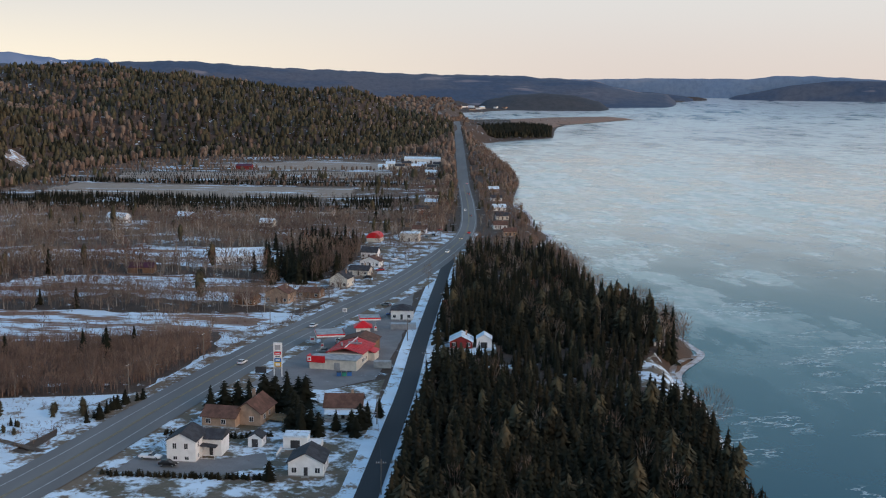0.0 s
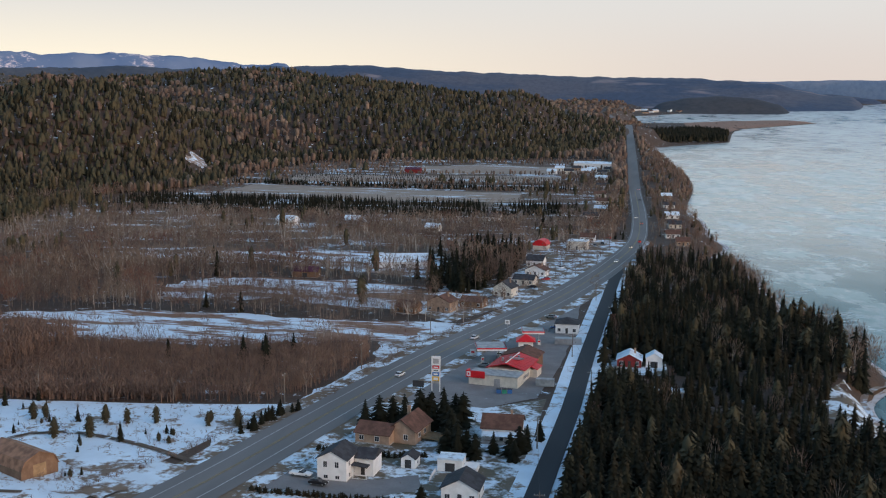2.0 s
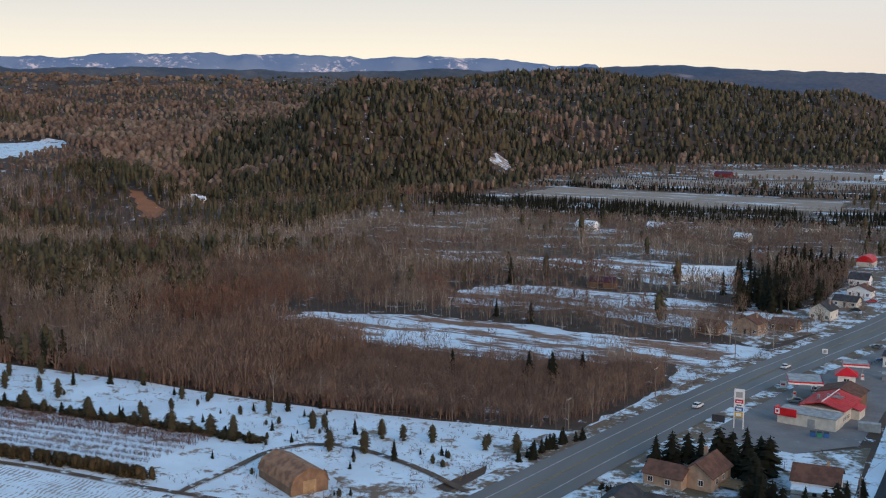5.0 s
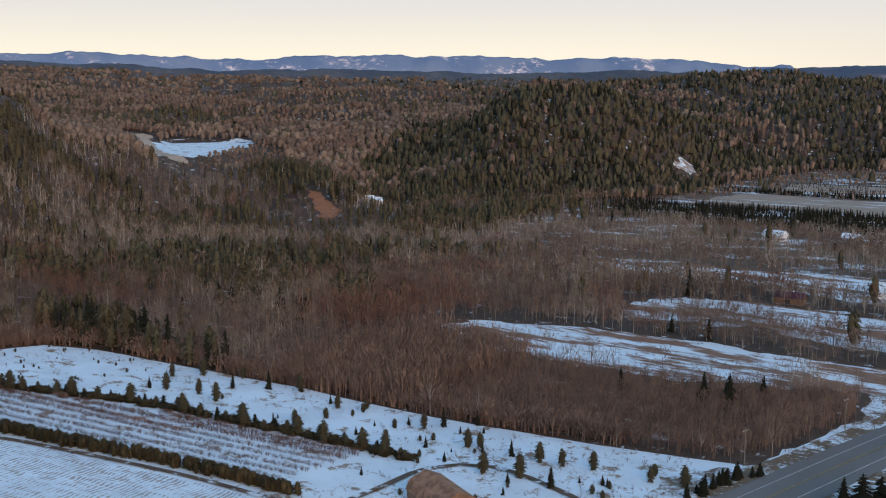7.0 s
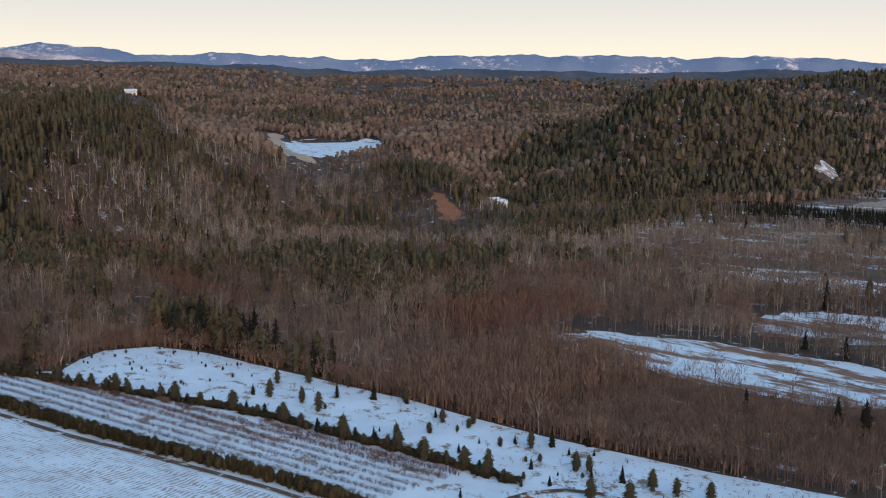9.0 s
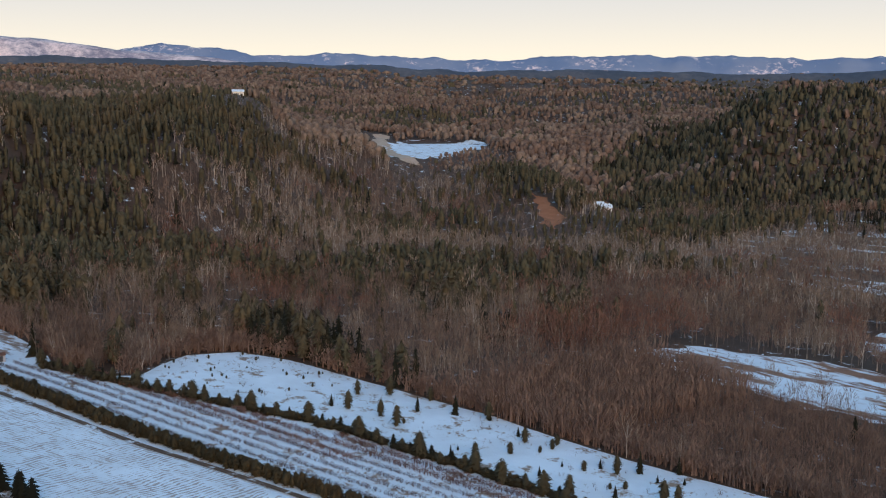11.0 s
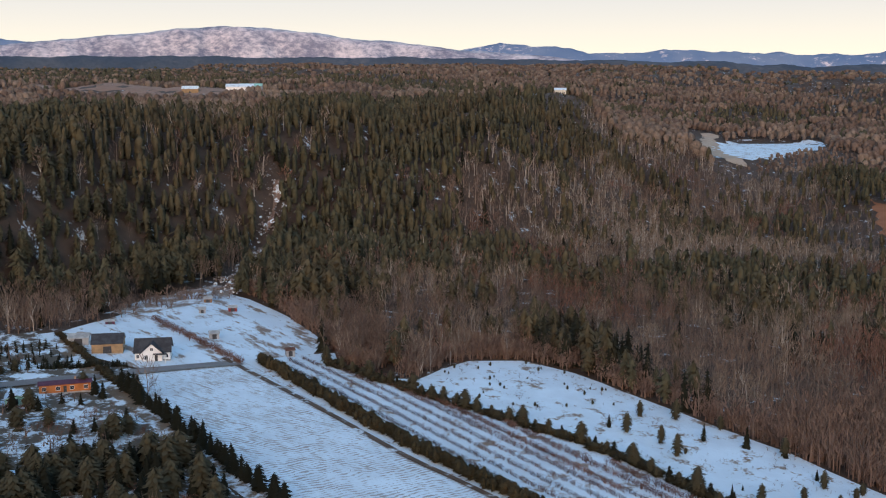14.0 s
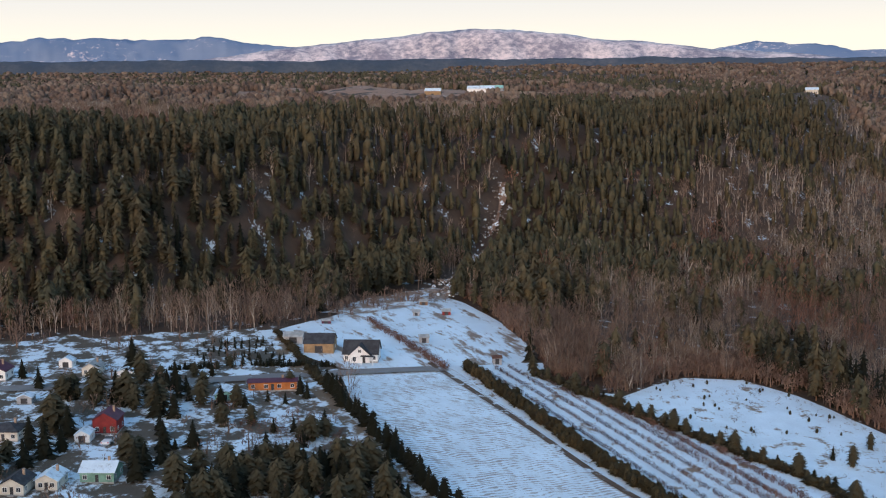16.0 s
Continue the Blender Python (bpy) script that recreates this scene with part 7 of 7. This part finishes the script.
brush("edge_saplings", [(-336, 255), (-334, 270), (-318, 281), (-278, 291), (-241, 300), (-194, 303), (-139, 311), (-139, 318), (-212, 312), (-266, 305), (-320, 298), (-350, 278)], 9000, 2.5, 7.0, "bare saplings along the edge of the wood", M_thicket, 31)
brush("edge_saplings", [(-352, 214), (-432, 210), (-452, 203), (-460, 222), (-420, 232), (-352, 240)], 4000, 2.5, 7.0, "bare saplings along the edge of the wood", M_thicket, 32)

# ---- the settlement across the bay ----
r3 = random.Random(9)
for k in range(90):
    a = radians(r3.uniform(-1.8, 5.6))
    d = r3.uniform(3560, 4120)
    x, y = HUB[0] - d * math.sin(a), HUB[1] + d * math.cos(a)
    if ground_at(x, y) < float(lake(np.array([x]), np.array([y]))[0]) + 3:
        continue
    o = thing("far_house", x, y, r3.uniform(-40, 40), "tiny far house of the settlement across the bay", "house", "settlement houses")
    w, d2 = r3.uniform(12, 26), r3.uniform(9, 14)
    shell(o, -w / 2, w / 2, -d2 / 2, d2 / 2, r3.uniform(4, 7), 3.0, "x", r3.choice((M_siding_white, M_siding_cream, M_brick)), r3.choice((M_roof_snow, M_roof_dark, M_roof_brown)))

r4 = np.random.RandomState(44)
gx, gy = np.meshgrid(np.arange(-380, -346, 2.4), np.arange(108, 138, 2.2), indexing="ij")
gx, gy = (gx + r4.normal(0, 0.5, gx.shape)).ravel(), (gy + r4.normal(0, 0.4, gy.shape)).ravel()
ok = inside(NURSERY, gx, gy) & (r4.uniform(size=gx.size) < 0.72) & (off_line(VILLAGE_ROAD, gx, gy) > 5)
scatter("nursery_rows", [fir_template(s, 5, 6, 0.30, 0.04) for s in range(410, 414)], gx[ok], gy[ok], r4.uniform(1.2, 2.8, ok.sum()), r4.uniform(0.9, 1.3, ok.sum()), M_conifer, "rows of small dark nursery conifers in snow", "nursery")
brush("roadside_brush", ROADSIDE, 1500, 0.5, 2.2, "bare brush beside the highway", M_thicket, 51)

# ---- trees round the houses beside the highway ----
r5 = np.random.RandomState(61)
gx, gy = r5.normal(-94, 10, 130), r5.uniform(508, 640, 130)
ok = off_line(HIGHWAY, gx, gy) > 16
for hx, hy in ((-69.6, 507.5), (-64.6, 540), (-62, 567.5), (-66, 598), (-136, 582)):
    ok &= np.hypot(gx - hx, gy - hy) > 10
scatter("spruce_group", FIRS_NEAR, gx[ok], gy[ok], r5.uniform(8, 15, ok.sum()), r5.uniform(0.9, 1.3, ok.sum()), M_conifer, "dark spruces between the roadside houses and the meadow", "trees")
gx, gy = r5.uniform(-76, -28, 900), r5.uniform(470, 1180, 900)
ok = (off_line(HIGHWAY, gx, gy) > 13) & (lumps(gx, gy, 45, 62) > 0.0)
for h in [v for v in bpy.data.objects if v.parent is None and v.name.split(".")[0] in ("house", "workshop", "shed")]:
    ok &= np.hypot(gx - h.location.x, gy - h.location.y) > 9
scatter("garden_trees", BARE_NEAR, gx[ok], gy[ok], r5.uniform(5, 11, ok.sum()), r5.uniform(0.9, 1.3, ok.sum()), M_bare, "brown leafless trees round the roadside houses", "trees", 0.0, M_stem)
gx, gy = r5.uniform(-20, 40, 1700), r5.uniform(600, 1700, 1700)
ok = (off_line(HIGHWAY, gx, gy) > 12) & (depth_in(LAND, gx, gy) > 2) & (lumps(gx, gy, 70, 63) > -0.1)
for h in [v for v in bpy.data.objects if v.parent is None and v.get("group") == "shore houses"]:
    ok &= (np.hypot(gx - h.location.x, gy - h.location.y) > 10) & ~((np.abs(gx - h.location.x) < 8) & (gy < h.location.y) & (gy > h.location.y - 26))
scatter("shore_trees", BARE_MID, gx[ok], gy[ok], r5.uniform(5, 10, ok.sum()), r5.uniform(0.9, 1.3, ok.sum()), M_russet_wood, "russet leafless trees along the river bank", "trees", 0.0, M_stem)
BIG_BARE = [bare_template(s, 420, 0.40, 0.0030, 16) for s in range(310, 313)]
for x, y, h in ((64, 310, 15), (69, 428, 11), (72, 440, 10), (62, 452, 12), (46, 545, 13), (41, 560, 12), (38, 585, 13), (34, 600, 11), (35, 640, 12), (55, 300, 9)):
    scatter("bare_tree", BIG_BARE, np.array([x * 1.0]), np.array([y * 1.0]), np.array([h * 1.0]), np.array([1.1]), M_bare, "broad leafless tree on the river bank", "tree", 0.2, M_stem)
brush("edge_saplings", [(-350, 214), (-336, 211), (-322, 219), (-319, 228), (-328, 239), (-336, 252), (-334, 272), (-346, 284), (-360, 262), (-362, 216)], 3500, 2.5, 6.5, "bare saplings along the edge of the wood", M_thicket, 33)
gx, gy = r5.uniform(-350, -236, 420), r5.uniform(40, 150, 420)
ok = (lumps(gx, gy, 26, 66) > 0.42) & (off_line(VILLAGE_ROAD, gx, gy) > 6) & (off_line(LANE, gx, gy) > 5)
for h in [v for v in bpy.data.objects if v.parent is None and v.name.split(".")[0] in ("house", "shed", "longhouse", "garage", "workshop", "car")]:
    ok &= np.hypot(gx - h.location.x, gy - h.location.y) > 8
for k in np.where(ok)[0]:
    plant((FIR, YOUNG_PINE)[k % 2], "garden_conifer", float(gx[k]), float(gy[k]), float(r5.uniform(2.5, 7.5)), 1.55, "dark conifer in a snowy garden", "hamlet conifers", int(k))
# a dark stand of conifers closes the gardens towards the river
for k in range(54):
    v = r5.uniform() ** 0.8
    x, y = -250 - 13 * r5.uniform() - 4 * v, 108 + 46 * v
    plant((FIR, YOUNG_PINE, FIR)[k % 3], "garden_conifer", x, y, float(r5.uniform(4.5, 8.5)), 1.45, "dark conifer in a snowy garden", "hamlet conifers", k)
for k, (x, y, h) in enumerate(((-306, 103, 8), (-303, 107, 7), (-314, 95, 9), (-317, 92, 8.5), (-294, 80, 9), (-291, 84, 8), (-313, 113, 6.5), (-312, 118, 6), (-311, 122, 5.5), (-327, 106, 8.5), (-272, 99, 7), (-268, 103, 6.5))):
    plant((YOUNG_PINE, FIR)[k % 2], "garden_conifer", x, y, h, 1.5, "dark conifer in a snowy garden", "hamlet conifers", k)
brush("garden_brush", [(-312, 118), (-250, 130), (-240, 150), (-300, 146)], 700, 0.6, 2.4, "tangled russet brush between the gardens", M_larch, 35)
# boulders in the stream and on the bank below it
def boulder_template(seed):
    r = np.random.RandomState(seed)
    bm = bmesh.new()
    bmesh.ops.create_icosphere(bm, subdivisions=1, radius=0.5)
    V = np.array([tuple(v.co) for v in bm.verts]) * r.uniform(0.7, 1.2, (len(bm.verts), 1)) * (1, r.uniform(0.6, 1), 0.7)
    F = np.array([[v.index for v in f.verts] for f in bm.faces])
    bm.free()
    return V, F


M_boulder = snowy("boulders", (0.20, 0.16, 0.14), (0.28, 0.22, 0.19), 0.50, 0.58, scale=0.3, fine=1.2)
c = smooth_line(STREAM, 0.28)
c = c + r5.normal(0, 2.6, c.shape)
scatter("boulders", [boulder_template(s) for s in range(420, 426)], c[:, 0], c[:, 1], r5.uniform(0.5, 2.2, len(c)), np.ones(len(c)), M_boulder, "snow-dusted boulders in the bed of a steep stream", "boulders", -0.7)
# the hamlet's buildings are small
for h in [v for v in bpy.data.objects if v.parent is None and v.location.x < -235 and -10 < v.location.y < 152]:
    kind = h.name.split(".")[0]
    if kind in ("house", "shed", "garage"):
        h.scale = (0.74, 0.74, 0.74)
    elif kind == "longhouse":
        h.scale = (0.85, 0.85, 0.8)
brush("edge_saplings", [(-394, 130), (-386, 60), (-372, -40), (-398, -40), (-414, 60), (-424, 130), (-446, 196), (-436, 200)], 3400, 2.0, 6.0, "bare saplings along the foot of the slope", M_bare, 34)
brush("field_brush", [(-148, 300), (-114, 300), (-120, 262), (-132, 215), (-172, 226), (-170, 300)], 700, 0.4, 1.6, "dry weeds and saplings in the snow by the barn", M_thicket, 36)
